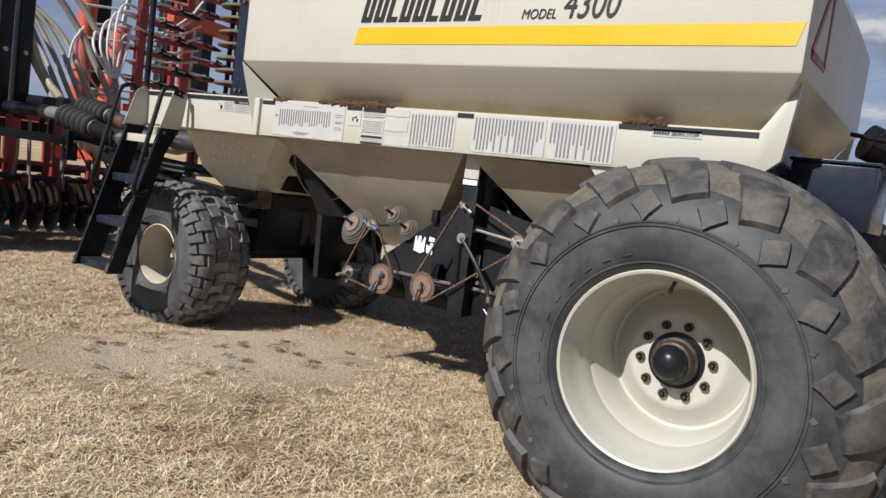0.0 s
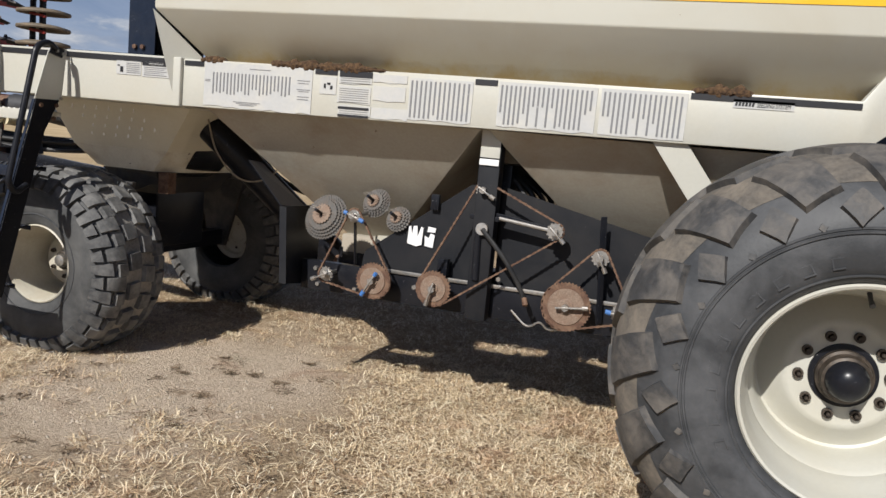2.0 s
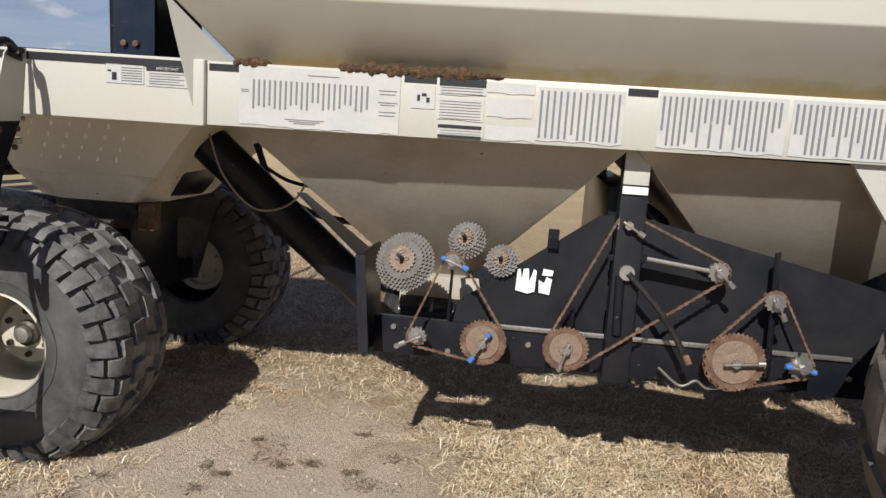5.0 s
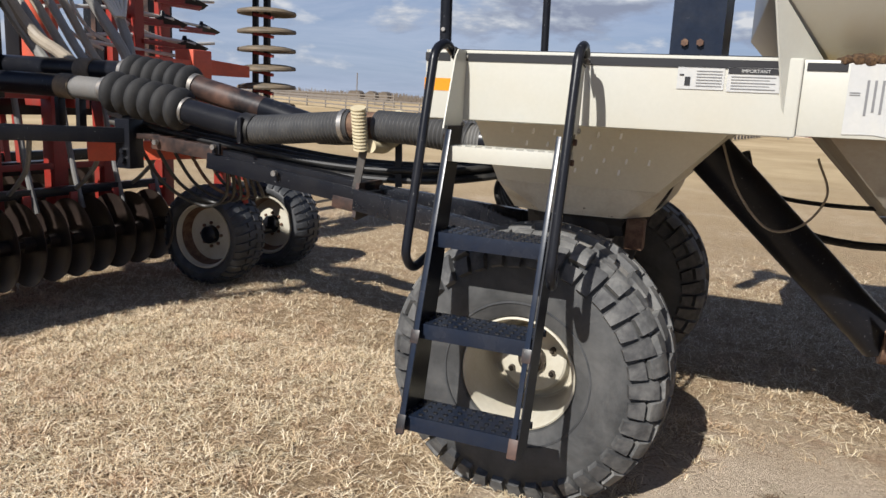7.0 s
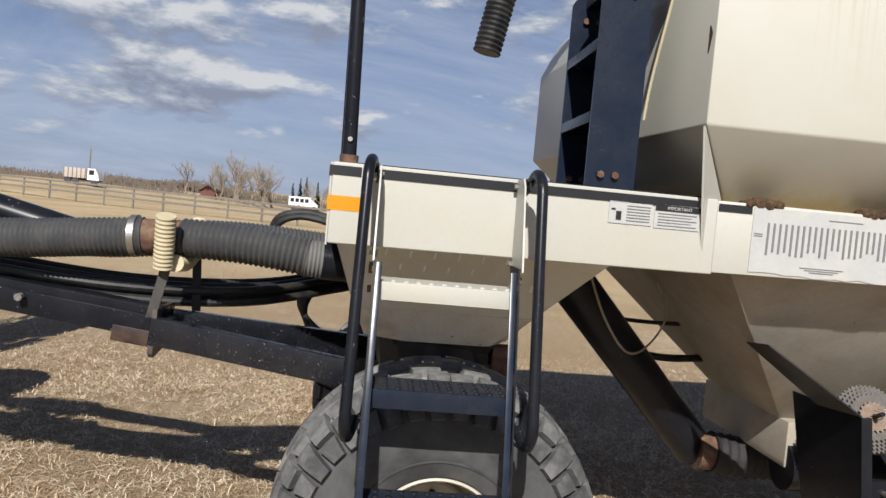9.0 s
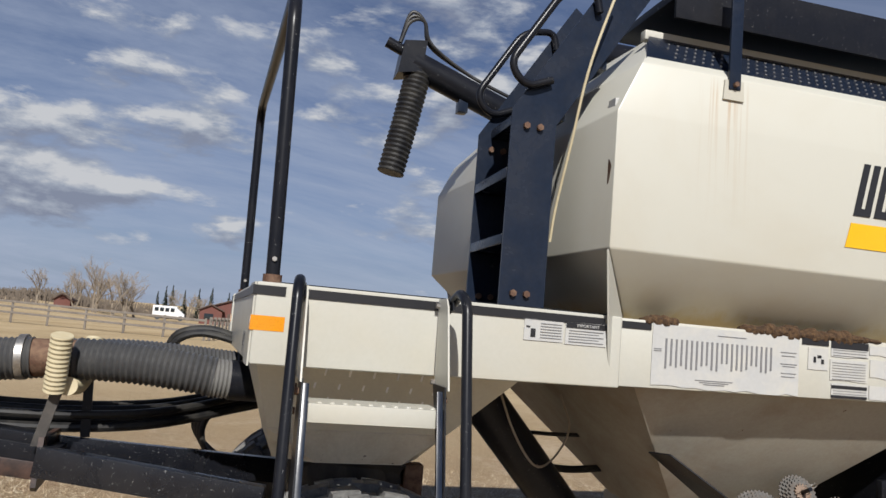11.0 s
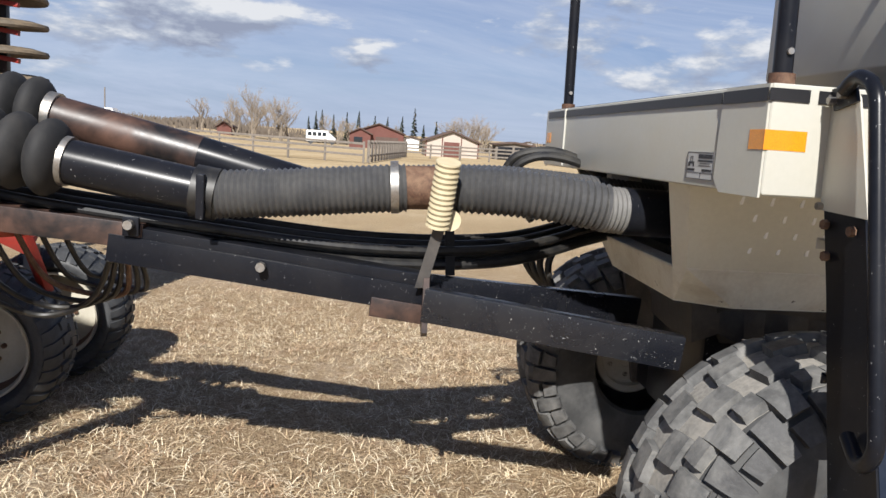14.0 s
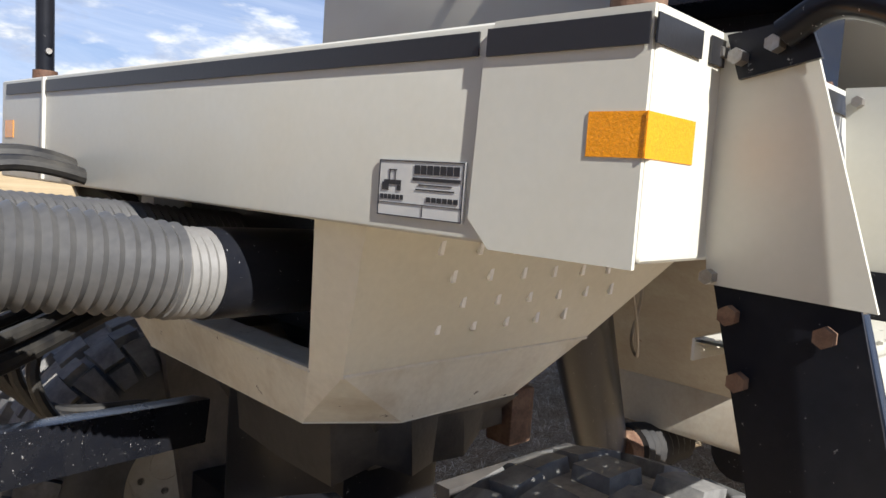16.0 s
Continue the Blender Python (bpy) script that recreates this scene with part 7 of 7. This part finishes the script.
seed_hose([(-8.95, 7.25, 2.62), (-9.15, 7.6, 2.48), (-9.38, 7.96, 2.36), (-9.45, 8.46, 2.27), (-9.5, 8.95, 2.25), (-9.5, 9.39, 2.29)], 0.019, HOSE_WHITE, THIN)
seed_hose([(-9.05, 6.75, 2.42), (-9.1, 6.95, 2.25), (-9.2, 7.26, 2.14), (-9.3, 7.9, 2.12), (-9.35, 8.6, 2.09)], 0.019, HOSE_WHITE, THIN)
seed_hose([(-9.1, 7.0, 3.0), (-9.1, 6.86, 2.75), (-9.1, 6.83, 2.47), (-9.1, 6.89, 2.30), (-9.1, 7.10, 2.15), (-9.1, 7.38, 2.07)], 0.017, HOSE_WHITE, THIN)
seed_hose([(-9.1, 6.95, 2.95), (-9.1, 6.92, 2.70), (-9.1, 6.97, 2.49), (-9.1, 7.11, 2.23), (-9.1, 7.30, 1.98)], 0.017, HOSE_WHITE, THIN)
seed_hose([(-9.1, 7.05, 2.9), (-9.1, 7.02, 2.65), (-9.1, 7.06, 2.43), (-9.1, 7.24, 2.22), (-9.0, 7.38, 2.13)], 0.017, HOSE_WHITE, THIN)
for k in range(6):
    y, zt = 7.10 + 0.10 * k, 3.05 + 0.13 * (k * 5 % 4)
    seed_hose([(-8.85, 7.30 + 0.02 * k, 2.35), (-9.0, y, 2.75), (-9.2, y + 0.2, zt), (-9.4, y + 0.75, zt + 0.02), (-9.5, y + 1.35, 2.82 + 0.16 * k), (-9.5, 9.2, 2.95 + 0.2 * k)], 0.019, HOSE_WHITE, THIN)
seed_hose([(-8.72, 7.33, 1.86), (-8.76, 7.30, 2.04), (-8.90, 7.23, 2.29), (-9.0, 7.15, 2.51), (-9.15, 6.95, 2.95), (-9.3, 6.6, 3.4), (-9.6, 6.2, 3.5)], 0.046, HOSE_PALE, THICK)
seed_hose([(-8.74, 7.38, 1.88), (-8.82, 7.42, 2.10), (-8.90, 7.41, 2.31), (-9.0, 7.36, 2.55), (-9.15, 7.2, 3.0), (-9.35, 6.9, 3.45), (-9.7, 6.5, 3.6)], 0.044, HOSE_PALE, THICK)
seed_hose([(-8.72, 6.50, 1.84), (-8.80, 6.48, 1.95), (-8.90, 6.43, 2.11), (-9.0, 6.30, 2.39), (-9.1, 6.15, 2.8), (-9.4, 5.9, 3.2)], 0.046, HOSE_PALE, THICK)
seed_hose([(-8.20, 6.30, 1.86), (-8.50, 6.40, 1.97), (-8.80, 6.44, 2.10), (-8.95, 6.36, 2.34), (-9.0, 6.22, 2.7), (-9.2, 6.05, 3.1)], 0.048, HOSE_TAN, "thick tan seed hose curving down to the air pipe")
for k in range(4):
    seed_hose([(-8.70, 6.62 + 0.15 * k, 1.84), (-8.85, 6.60 + 0.14 * k, 2.02), (-9.2, 6.50 + 0.12 * k, 2.55 + 0.05 * k), (-9.5, 6.30 + 0.1 * k, 3.1), (-9.9, 5.9 + 0.1 * k, 3.4)], 0.036, HOSE_TAN if k % 2 else HOSE_PALE, "thick dusty seed hose rising from the air pipes")
for k in range(6):
    hs = thing("hydraulic_hose", (-7.6, 6.4, 0.8), "black hose drooping under the hitch", "hose", "hydraulic hoses")
    part("hose_run", sweep(B(), spline([(-7.45 + 0.05 * k, 6.1 + 0.1 * k, 1.38), (-7.38 + 0.05 * k, 6.3 + 0.1 * k, 1.05), (-7.2 + 0.03 * k, 6.5 + 0.08 * k, 0.88 + 0.02 * k), (-6.95 + 0.03 * k, 6.45 + 0.05 * k, 0.98), (-6.8, 6.3 + 0.04 * k, 1.25)]), 0.013, 8), RUST if k == 3 else HOSE_BLACK, hs)
for y in (4.6, 5.1, 5.7, 6.3, 6.9):
    hs = thing("seed_hose", (-8.3, y, 0.9), "grey hose hanging under the tool bar", "hose", "seed hoses")
    part("hose_run", sweep(B(), spline([(-8.0, y, 1.36), (-8.1, y + 0.05, 1.15), (-8.3, y + 0.12, 1.0), (-8.5, y + 0.2, 0.9)]), 0.018, 8), HOSE_LIGHT, hs)

# ---- distance ----
def post_and_rail(name, p, q, spacing, label, rails=(0.55, 0.95, 1.3), h=1.45, mat=WOODGREY):
    p, q = Vector(p), Vector(q)
    n = max(1, round((q - p).length / spacing))
    f = thing(name, tuple(p), label, "fence", "fences")
    u = (q - p) / n
    post = mesh_of("post", box(B(), (-0.07, -0.07, -0.2), (0.07, 0.07, h), 0.015), mat)
    alike("post", post, f, [Matrix.Translation(p + u * k + Vector((0, 0, relief(*(p + u * k).xy)))) @ Matrix.Rotation(0.3 * (k % 3), 4, "Z") for k in range(n + 1)])
    for z_ in rails:
        bm = B()
        a, b = p + Vector((0, -0.08, z_)), q + Vector((0, -0.08, z_))
        a.z += relief(p.x, p.y)
        b.z += relief(q.x, q.y)
        beam(bm, a, b, 0.04, 0.15, 0.01)
        part("rail", bm, mat, f)


post_and_rail("rail_fence", (-7.4, 53.5, 0), (-42, 72, 0), 3.0, "long grey wooden post and rail fence")
post_and_rail("rail_fence", (-42, 72, 0), (-100, 100, 0), 4.0, "grey wooden fence running up the rise")
post_and_rail("rail_fence", (-4.6, 78, 0), (28, 80, 0), 3.0, "grey wooden fence before the barn")
post_and_rail("rail_fence", (-45, 84, 0), (-120, 135, 0), 5.0, "far grey wooden fence on the slope")
gate = thing("plank_gate", (-7.0, 55, 0), "grey plank fence with upright boards", "fence")
for k in range(16):
    x, y = -7.1 + 0.20 * k, 54 + 1.6 * k
    part("board", box(B(), (x - 0.10, y, 0.05), (x + 0.10, y + 0.05, 1.55), 0.01), WOODGREY, gate)
part("rail", beam(B(), (-7.1, 53.9, 1.35), (-4.1, 78, 1.35), 0.05, 0.14), WOODGREY, gate)
part("rail", beam(B(), (-7.1, 53.9, 0.5), (-4.1, 78, 0.5), 0.05, 0.14), WOODGREY, gate)


def gable(name, x, y, w_, d_, eave, peak, wall, roof, label, doors):
    b = thing(name, (x, y, 0), label, "building")
    bm = B()
    pts = [(x - w_ / 2, 0), (x + w_ / 2, 0), (x + w_ / 2, eave), (x, peak), (x - w_ / 2, eave)]
    hull(bm, [(px, yy, pz) for px, pz in pts for yy in (y, y + d_)])
    part("wall", bm, wall, b, smooth=0)
    for s in (-1, 1):
        o = 0.35
        part("roof", hull(B(), [(x, y - o, peak + 0.05), (x + s * (w_ / 2 + o), y - o, eave - 0.1), (x, y + d_ + o, peak + 0.05), (x + s * (w_ / 2 + o), y + d_ + o, eave - 0.1),
                                (x, y - o, peak + 0.25), (x + s * (w_ / 2 + o), y - o, eave + 0.08), (x, y + d_ + o, peak + 0.25), (x + s * (w_ / 2 + o), y + d_ + o, eave + 0.08)]), roof, b, smooth=0)
    for nm, x0, x1, z0, z1, mat in doors:
        part(nm, box(B(), (x + x0, y - 0.08, z0), (x + x1, y + 0.02, z1), 0.02), mat, b)
    return b


gable("barn", 1.6, 92, 6.3, 9, 1.75, 2.9, BARNTAN, BROWNROOF, "pale clad barn with red door and brown roof",
      (("door", -1.0, 0.85, 0, 1.75, BARNRED), ("trim", -1.25, -1.12, 0, 2.3, BARNRED), ("trim", 1.0, 1.12, 0, 2.3, BARNRED), ("trim", -3.15, -3.0, 0, 1.8, BARNRED), ("trim", 3.0, 3.15, 0, 1.8, BARNRED)))
gable("house", -7.6, 128, 8.2, 9, 2.5, 3.9, BARNRED, BROWNROOF, "low red house with brown gable roof", (("garage_door", -0.5, 3.2, 0, 1.9, BROWNROOF), ("window", -3.2, -1.9, 0.9, 1.8, GLASS_DARK)))
gable("house", -10.6, 127, 3.4, 6, 2.2, 3.0, BARNRED, BROWNROOF, "red house porch with brown roof", (("window", -1.0, 0.4, 0.8, 1.7, GLASS_DARK),))
gable("white_shed", -2.3, 132, 3.0, 3, 1.9, 2.2, WHITE, BROWNROOF, "small white shed beside the house", ())
# openings are black panels on a solid wall, for the shade inside
gable("open_shed", 9.6, 96, 4.6, 3, 1.9, 2.05, WOODGREY, BROWNROOF, "weathered open-fronted stock shed", (("opening", -2.0, -0.2, 0, 1.6, BLACK), ("opening", 0.1, 2.0, 0, 1.6, BLACK)))
gable("red_shed", -32.5, 128, 2.3, 3, 1.9, 2.7, BARNRED, BROWNROOF, "small red shed by the trees", ())
# here too the open bays are black panels in place of inner shade
gable("stock_shelter", 18.0, 100, 6, 3, 2.2, 2.35, BARNRED, BROWNROOF, "brown stock shelter with open bays", (("opening", -2.6, -0.4, 0, 1.8, BLACK), ("opening", 0.2, 2.4, 0, 1.8, BLACK)))
for x, w_ in ((24, 7), (33, 9), (44, 6), (19, 5)):
    gable("far_house", x * 2.2, 260, w_ * 0.8, 6, 2.2 + 0.3 * (x % 3), 3.1 + 0.3 * (x % 3), WHITE, BROWNROOF, "pale house on the far skyline", ())


def wheels(parent, pts, r, y):
    for x, z_ in pts:
        part("wheel", rod(B(), (x, y - 0.06, z_), (x, y + 0.12, z_), r, 20), RUBBER, parent)


bus = thing("white_bus", (-17.0, 127, 0), "small white bus parked by the trees", "bus")
part("body", box(B(), (-19.2, 126, 0.55), (-15.6, 128, 2.35), 0.15), WHITE, bus)
part("bonnet", hull(B(), [(x, y, z_) for y in (126.1, 127.9) for x, z_ in ((-15.7, 0.55), (-14.5, 0.55), (-14.5, 1.15), (-15.1, 1.35), (-15.7, 2.1))]), WHITE, bus)
for k in range(4):
    part("window", box(B(), (-18.9 + 0.78 * k, 125.97, 1.45), (-18.3 + 0.78 * k, 126.02, 2.05), 0.02), GLASS_DARK, bus)
wheels(bus, ((-18.4, 0.55), (-15.0, 0.55)), 0.4, 126.1)

tz = relief(-41.0, 98) + 0.05
truck = thing("grain_truck", (-41.0, 98, tz), "old grain truck with weathered box and white cab", "truck")
part("box", box(B(), (-42.8, 97, tz + 0.75), (-40.1, 99, tz + 1.95), 0.05), BARNTAN, truck)
for k in range(6):
    part("box_rib", box(B(), (-42.75 + 0.5 * k, 96.94, tz + 0.75), (-42.67 + 0.5 * k, 97.0, tz + 1.95), 0.01), WOODGREY, truck)
part("cab", hull(B(), [(x, y, tz + z_) for y in (97.1, 98.9) for x, z_ in ((-40.0, 0.6), (-38.6, 0.6), (-38.7, 1.2), (-39.1, 2.0), (-40.0, 2.0))]), WHITE, truck)
part("cab_window", box(B(), (-39.8, 97.06, tz + 1.25), (-39.2, 97.11, tz + 1.8), 0.01), GLASS_DARK, truck)
part("chassis", box(B(), (-42.6, 97.4, tz + 0.5), (-38.7, 98.6, tz + 0.75)), BLACK, truck)
wheels(truck, ((-42.3, tz + 0.42), (-41.4, tz + 0.42), (-39.2, tz + 0.42)), 0.42, 97.2)
pz = relief(-46.8, 116)
for x, y, h in ((-46.8, 116, 6.0), (-66.4, 112.5, 5.5)):
    pole = thing("utility_pole", (x, y, relief(x, y)), "grey wooden utility pole on the rise", "pole", "utility poles")
    part("shaft", rod(B(), (x, y, relief(x, y) - 0.3), (x, y, relief(x, y) + h - 1.2), 0.09, 10), WOODGREY, pole)
bale = mesh_of("bale", rod(B(), (0, -0.7, 0), (0, 0.7, 0), 0.7, 24), SCRUB)
for k, x in enumerate((-59, -57.2, -55.6, -61.5)):
    b = tagged(new("round_bale", bale), "weathered grey-brown round bale by the far fence", "bale", "bales")
    b.location = (x, 100 + k, relief(x, 100 + k) + 0.62)


def branch(bm, p, d_, length, r, depth, rr, twigs):
    q = p + d_ * length
    mid = p.lerp(q, 0.5) + Vector((rr.uniform(-1, 1), rr.uniform(-1, 1), rr.uniform(-0.3, 0.6))) * length * 0.06
    sweep(bm, [p, mid, q], [r, r * 0.8, r * 0.55], 5 if depth > 1 else 4, False)
    if depth == 0:
        return
    for k in range(rr.randint(3, 4) if depth > 1 else 5):
        t = rr.uniform(0.45, 1.0)
        v = (d_ + Vector((rr.uniform(-1, 1), rr.uniform(-1, 1), rr.uniform(-0.25, 0.75))) * 0.85).normalized()
        branch(bm if depth > 2 else twigs, p.lerp(q, t), v, length * rr.uniform(0.5, 0.8), r * 0.5, depth - 1, rr, twigs)


def bare_tree(x, y, h, seed, label="tall bare cottonwood tree without leaves"):
    rr = random.Random(seed)
    base = Vector((x, y, relief(x, y) - 0.1))
    t = thing("bare_tree", tuple(base), label, "tree", "bare trees")
    trunk, twigs = B(), B()
    for k in range(rr.randint(2, 4)):
        d_ = Vector((rr.uniform(-0.35, 0.35), rr.uniform(-0.35, 0.35), 1)).normalized()
        branch(trunk, base + Vector((rr.uniform(-0.3, 0.3), rr.uniform(-0.3, 0.3), 0)), d_, h * rr.uniform(0.36, 0.46), h * 0.022, 4, rr, twigs)
    part("trunk", trunk, BARK, t)
    part("crown", twigs, TWIG, t)


for x, y, h, sd in ((-36.5, 131, 6.6, 1), (-30.5, 128, 7.2, 2), (-27.5, 126, 8.2, 3), (-25.0, 127, 8.0, 4), (-23.6, 129, 7.6, 5), (-28.8, 133, 7.8, 6), (-33.0, 136, 5.6, 7), (-22.5, 133, 6.4, 15),
                    (-18, 150, 6.6, 8), (-13.5, 152, 6.2, 9), (6.5, 150, 7.4, 10), (10.5, 152, 7.6, 11), (14, 156, 6.2, 12), (-4, 156, 6.4, 13), (-15.8, 149, 6.0, 14), (8.6, 149, 7.0, 16), (12.3, 150, 6.6, 17), (-10, 152, 5.6, 18)):
    bare_tree(x, y, h, sd)


def spruce(x, y, h, seed):
    rr = random.Random(seed)
    z0 = relief(x, y)
    t = thing("spruce", (x, y, z0), "dark pointed spruce tree behind the farm", "tree", "spruces")
    part("trunk", rod(B(), (x, y, z0 - 0.1), (x, y, z0 + h * 0.95), 0.12, 7, 0.02), BARK, t)
    bm = B()
    n = 150
    for k in range(n):
        f = k / n
        zc = z0 + h * (0.08 + 0.92 * f)
        L = (1 - f) * h * 0.17 * rr.uniform(0.6, 1.15) + 0.08
        a = rr.uniform(0, 6.283)
        c, s = math.cos(a), math.sin(a)
        w_ = 0.16 + 0.25 * L
        tip = Vector((x + c * L, y + s * L, zc - 0.25 * L))
        for dz in (0.0, 0.10):
            vs = [bm.verts.new(p) for p in ((x, y, zc + dz), (x + c * L * 0.6 - s * w_ * 0.5, y + s * L * 0.6 + c * w_ * 0.5, zc - 0.1 * L - dz), tip, (x + c * L * 0.6 + s * w_ * 0.5, y + s * L * 0.6 - c * w_ * 0.5, zc - 0.12 * L + dz))]
            bm.faces.new(vs)
    part("crown", bm, SPRUCE, t, smooth=0)


rs = random.Random(3)
for x, y, h in ((-20.5, 155, 6.2), (-19.4, 156, 6.6), (-14.6, 158, 6.4), (-12.2, 158, 6.8), (-9.0, 160, 6.2), (-6.4, 158, 6.0), (-1.2, 150, 7.8), (3.2, 152, 5.6), (-3.5, 154, 6.2), (0.8, 154, 4.8), (-17.2, 157, 5.8), (-21.6, 152, 5.0)):
    spruce(x, y, h, int(x * 7) + 200)


def scrub(name, pts, h, count, seed, label):
    """A far belt of bare brush: thousands of thin upright stems in one mesh."""
    rr = random.Random(seed)
    vs, fs = [], []
    for k in range(count):
        t = rr.random() * (len(pts) - 1)
        i = min(int(t), len(pts) - 2)
        f = t - i
        x = pts[i][0] + (pts[i + 1][0] - pts[i][0]) * f + rr.uniform(-5, 5)
        y = pts[i][1] + (pts[i + 1][1] - pts[i][1]) * f + rr.uniform(-5, 5)
        z0 = relief(x, y) - 0.1
        hh = h * rr.uniform(0.35, 1.0) * (0.7 + 0.5 * noise.noise((x * 0.06, y * 0.06, 5)))
        dx, dy = rr.uniform(-0.35, 0.35) * hh, rr.uniform(-0.2, 0.2)
        w_ = 0.04 + 0.12 * rr.random()
        b = len(vs)
        vs += [(x - w_, y, z0), (x + w_, y, z0), (x + dx + w_ * 0.4, y + dy, z0 + hh), (x + dx - w_ * 0.6, y + dy, z0 + hh * 0.96)]
        fs.append((b, b + 1, b + 2, b + 3))
    me = bpy.data.meshes.new(name)
    me.from_pydata(vs, [], fs)
    me.materials.append(SCRUB)
    tagged(new(name, me), label, "brush", kind="stuff")


scrub("brush_belt", ((-150, 190), (-60, 165), (-20, 162), (20, 165)), 2.7, 6000, 1, "grey-brown belt of bare brush behind the farm")
scrub("brush_belt", ((-200, 260), (-80, 240), (40, 250), (140, 300)), 3.8, 5000, 2, "far hazy line of bare brush on the horizon")
scrub("brush_belt", ((-75, 112), (-52, 118), (-38, 125)), 1.6, 900, 3, "low dry brush on the rise")

# ---- dry grass near the path ----
def straw_stems(count, seed):
    """Matted straws: each a curved strip of three faces, mostly lying, in tufts, sparse where the soil is trampled."""
    r = np.random.RandomState(seed)
    near = r.uniform(0, 1, count) < 0.72
    x = np.where(near, r.uniform(-9.0, 2.4, count), r.uniform(-11.0, 3.0, count))
    y = np.where(near, r.uniform(1.2, 6.4, count), r.uniform(6.0, 12.5, count))
    cover = np.array([0.58 + 0.75 * noise.noise((a * 0.9, b * 0.9, 7)) + 0.70 * noise.noise((a * 7.0, b * 7.0, 9)) for a, b in zip(x, y)])
    d_ = np.hypot((x + 3.15) / 1.45, (y - 5.2) / 1.8)
    cover -= np.clip(1.2 - d_, 0, 1) * 1.0
    # thin out towards the rim of the sward
    cover *= np.clip((x + 11.0) / 2.0, 0, 1) * np.clip((3.0 - x) / 2.2, 0, 1) * np.clip((y - 1.2) / 1.6, 0, 1) * np.clip((12.5 - y) / 3.0, 0, 1)
    keep = r.uniform(0, 1, count) < cover
    x, y, cover = x[keep], y[keep], cover[keep]
    n = len(x)
    z0 = np.array([relief(a, b) for a, b in zip(x, y)])
    lying = r.uniform(0, 1, n) < 0.945
    bed = r.uniform(0.0, 0.034, n) * np.clip(cover - 0.15, 0.1, 1.3)
    h = np.where(lying, r.uniform(0.003, 0.030, n), r.uniform(0.015, 0.048, n))
    L = np.where(lying, r.uniform(0.035, 0.130, n), r.uniform(0.010, 0.060, n))
    w_ = r.uniform(0.0009, 0.0021, n)
    a = r.uniform(0, 2 * np.pi, n)
    curl = r.uniform(-0.9, 0.9, n)
    v = np.empty((n, 7, 3))
    px, py = x.copy(), y.copy()
    for k, (f, hz) in enumerate(((0.0, 0.0), (0.4, 0.8), (0.75, 1.0), (1.0, 0.75))):
        aa = a + curl * f
        c, s = np.cos(aa), np.sin(aa)
        if k:
            px, py = px + c * L * 0.34, py + s * L * 0.34
        z_ = z0 + np.where(lying, bed + h * hz, (h * f * 1.2) - 0.002)
        if k < 3:
            for q, side in ((0, -1), (1, 1)):
                v[:, 2 * k + q, 0], v[:, 2 * k + q, 1], v[:, 2 * k + q, 2] = px - s * w_ * side, py + c * w_ * side, z_
        else:
            v[:, 6, 0], v[:, 6, 1], v[:, 6, 2] = px, py, z_
    base = np.arange(n) * 7
    loops = np.stack([base, base + 1, base + 3, base + 2, base + 2, base + 3, base + 5, base + 4, base + 4, base + 5, base + 6], 1).ravel()
    starts = np.stack([np.arange(n) * 11, np.arange(n) * 11 + 4, np.arange(n) * 11 + 8], 1).ravel()
    me = bpy.data.meshes.new("dry_grass")
    me.vertices.add(n * 7)
    me.vertices.foreach_set("co", v.ravel())
    me.loops.add(n * 11)
    me.loops.foreach_set("vertex_index", loops)
    me.polygons.add(n * 3)
    me.polygons.foreach_set("loop_start", starts)
    me.update(calc_edges=True)
    me.validate()
    me.materials.append(STRAW)
    tagged(new("dry_grass", me), "short dry straw-coloured grass and stubble", "grass", kind="stuff")


straw_stems(860000, 21)


def litter(count, seed):
    """Small dark mats of dead stalks lying about on the bare soil and in the sward."""
    rr = random.Random(seed)
    vs, fs = [], []
    for k in range(count):
        cx, cy = (rr.gauss(-3.2, 0.9), rr.gauss(4.6, 0.9)) if k % 3 else (rr.uniform(-8, 1), rr.uniform(2.2, 6))
        size = rr.uniform(0.02, 0.06)
        for j in range(rr.randint(25, 60)):
            x, y = rr.gauss(cx, size), rr.gauss(cy, size * 0.6)
            a, L, w_ = rr.uniform(0, 6.283), rr.uniform(0.012, 0.05), rr.uniform(0.001, 0.0025)
            c, s = math.cos(a), math.sin(a)
            z0 = relief(x, y) + rr.uniform(0.002, 0.016)
            b = len(vs)
            vs += [(x - s * w_, y + c * w_, z0), (x + s * w_, y - c * w_, z0), (x + c * L + s * w_, y + s * L - c * w_, z0 + rr.uniform(-0.004, 0.012)), (x + c * L - s * w_, y + s * L + c * w_, z0 + 0.004)]
            fs.append((b, b + 1, b + 2, b + 3))
    me = bpy.data.meshes.new("grass_litter")
    me.from_pydata(vs, [], fs)
    me.materials.append(LITTER)
    tagged(new("grass_litter", me), "dark brown mats of dead stalks on the soil", "grass litter", kind="stuff")


litter(75, 4)


def pebbles():
    rr = random.Random(8)
    bm = B()
    for k in range(900):
        x, y = rr.gauss(-3.3, 1.0), rr.gauss(4.4, 0.7)
        s = rr.uniform(0.003, 0.011)
        m = Matrix.Translation((x, y, relief(x, y) + s * 0.3)) @ Euler((rr.random() * 3, rr.random() * 3, 0)).to_matrix().to_4x4() @ Matrix.Diagonal((s, s * 0.8, s * 0.6, 1))
        bmesh.ops.create_icosphere(bm, subdivisions=1, radius=1, matrix=m)
    solo("pebbles", bm, PEBBLE, "small clods and pebbles on bare soil", "pebbles", kind="stuff")


pebbles()
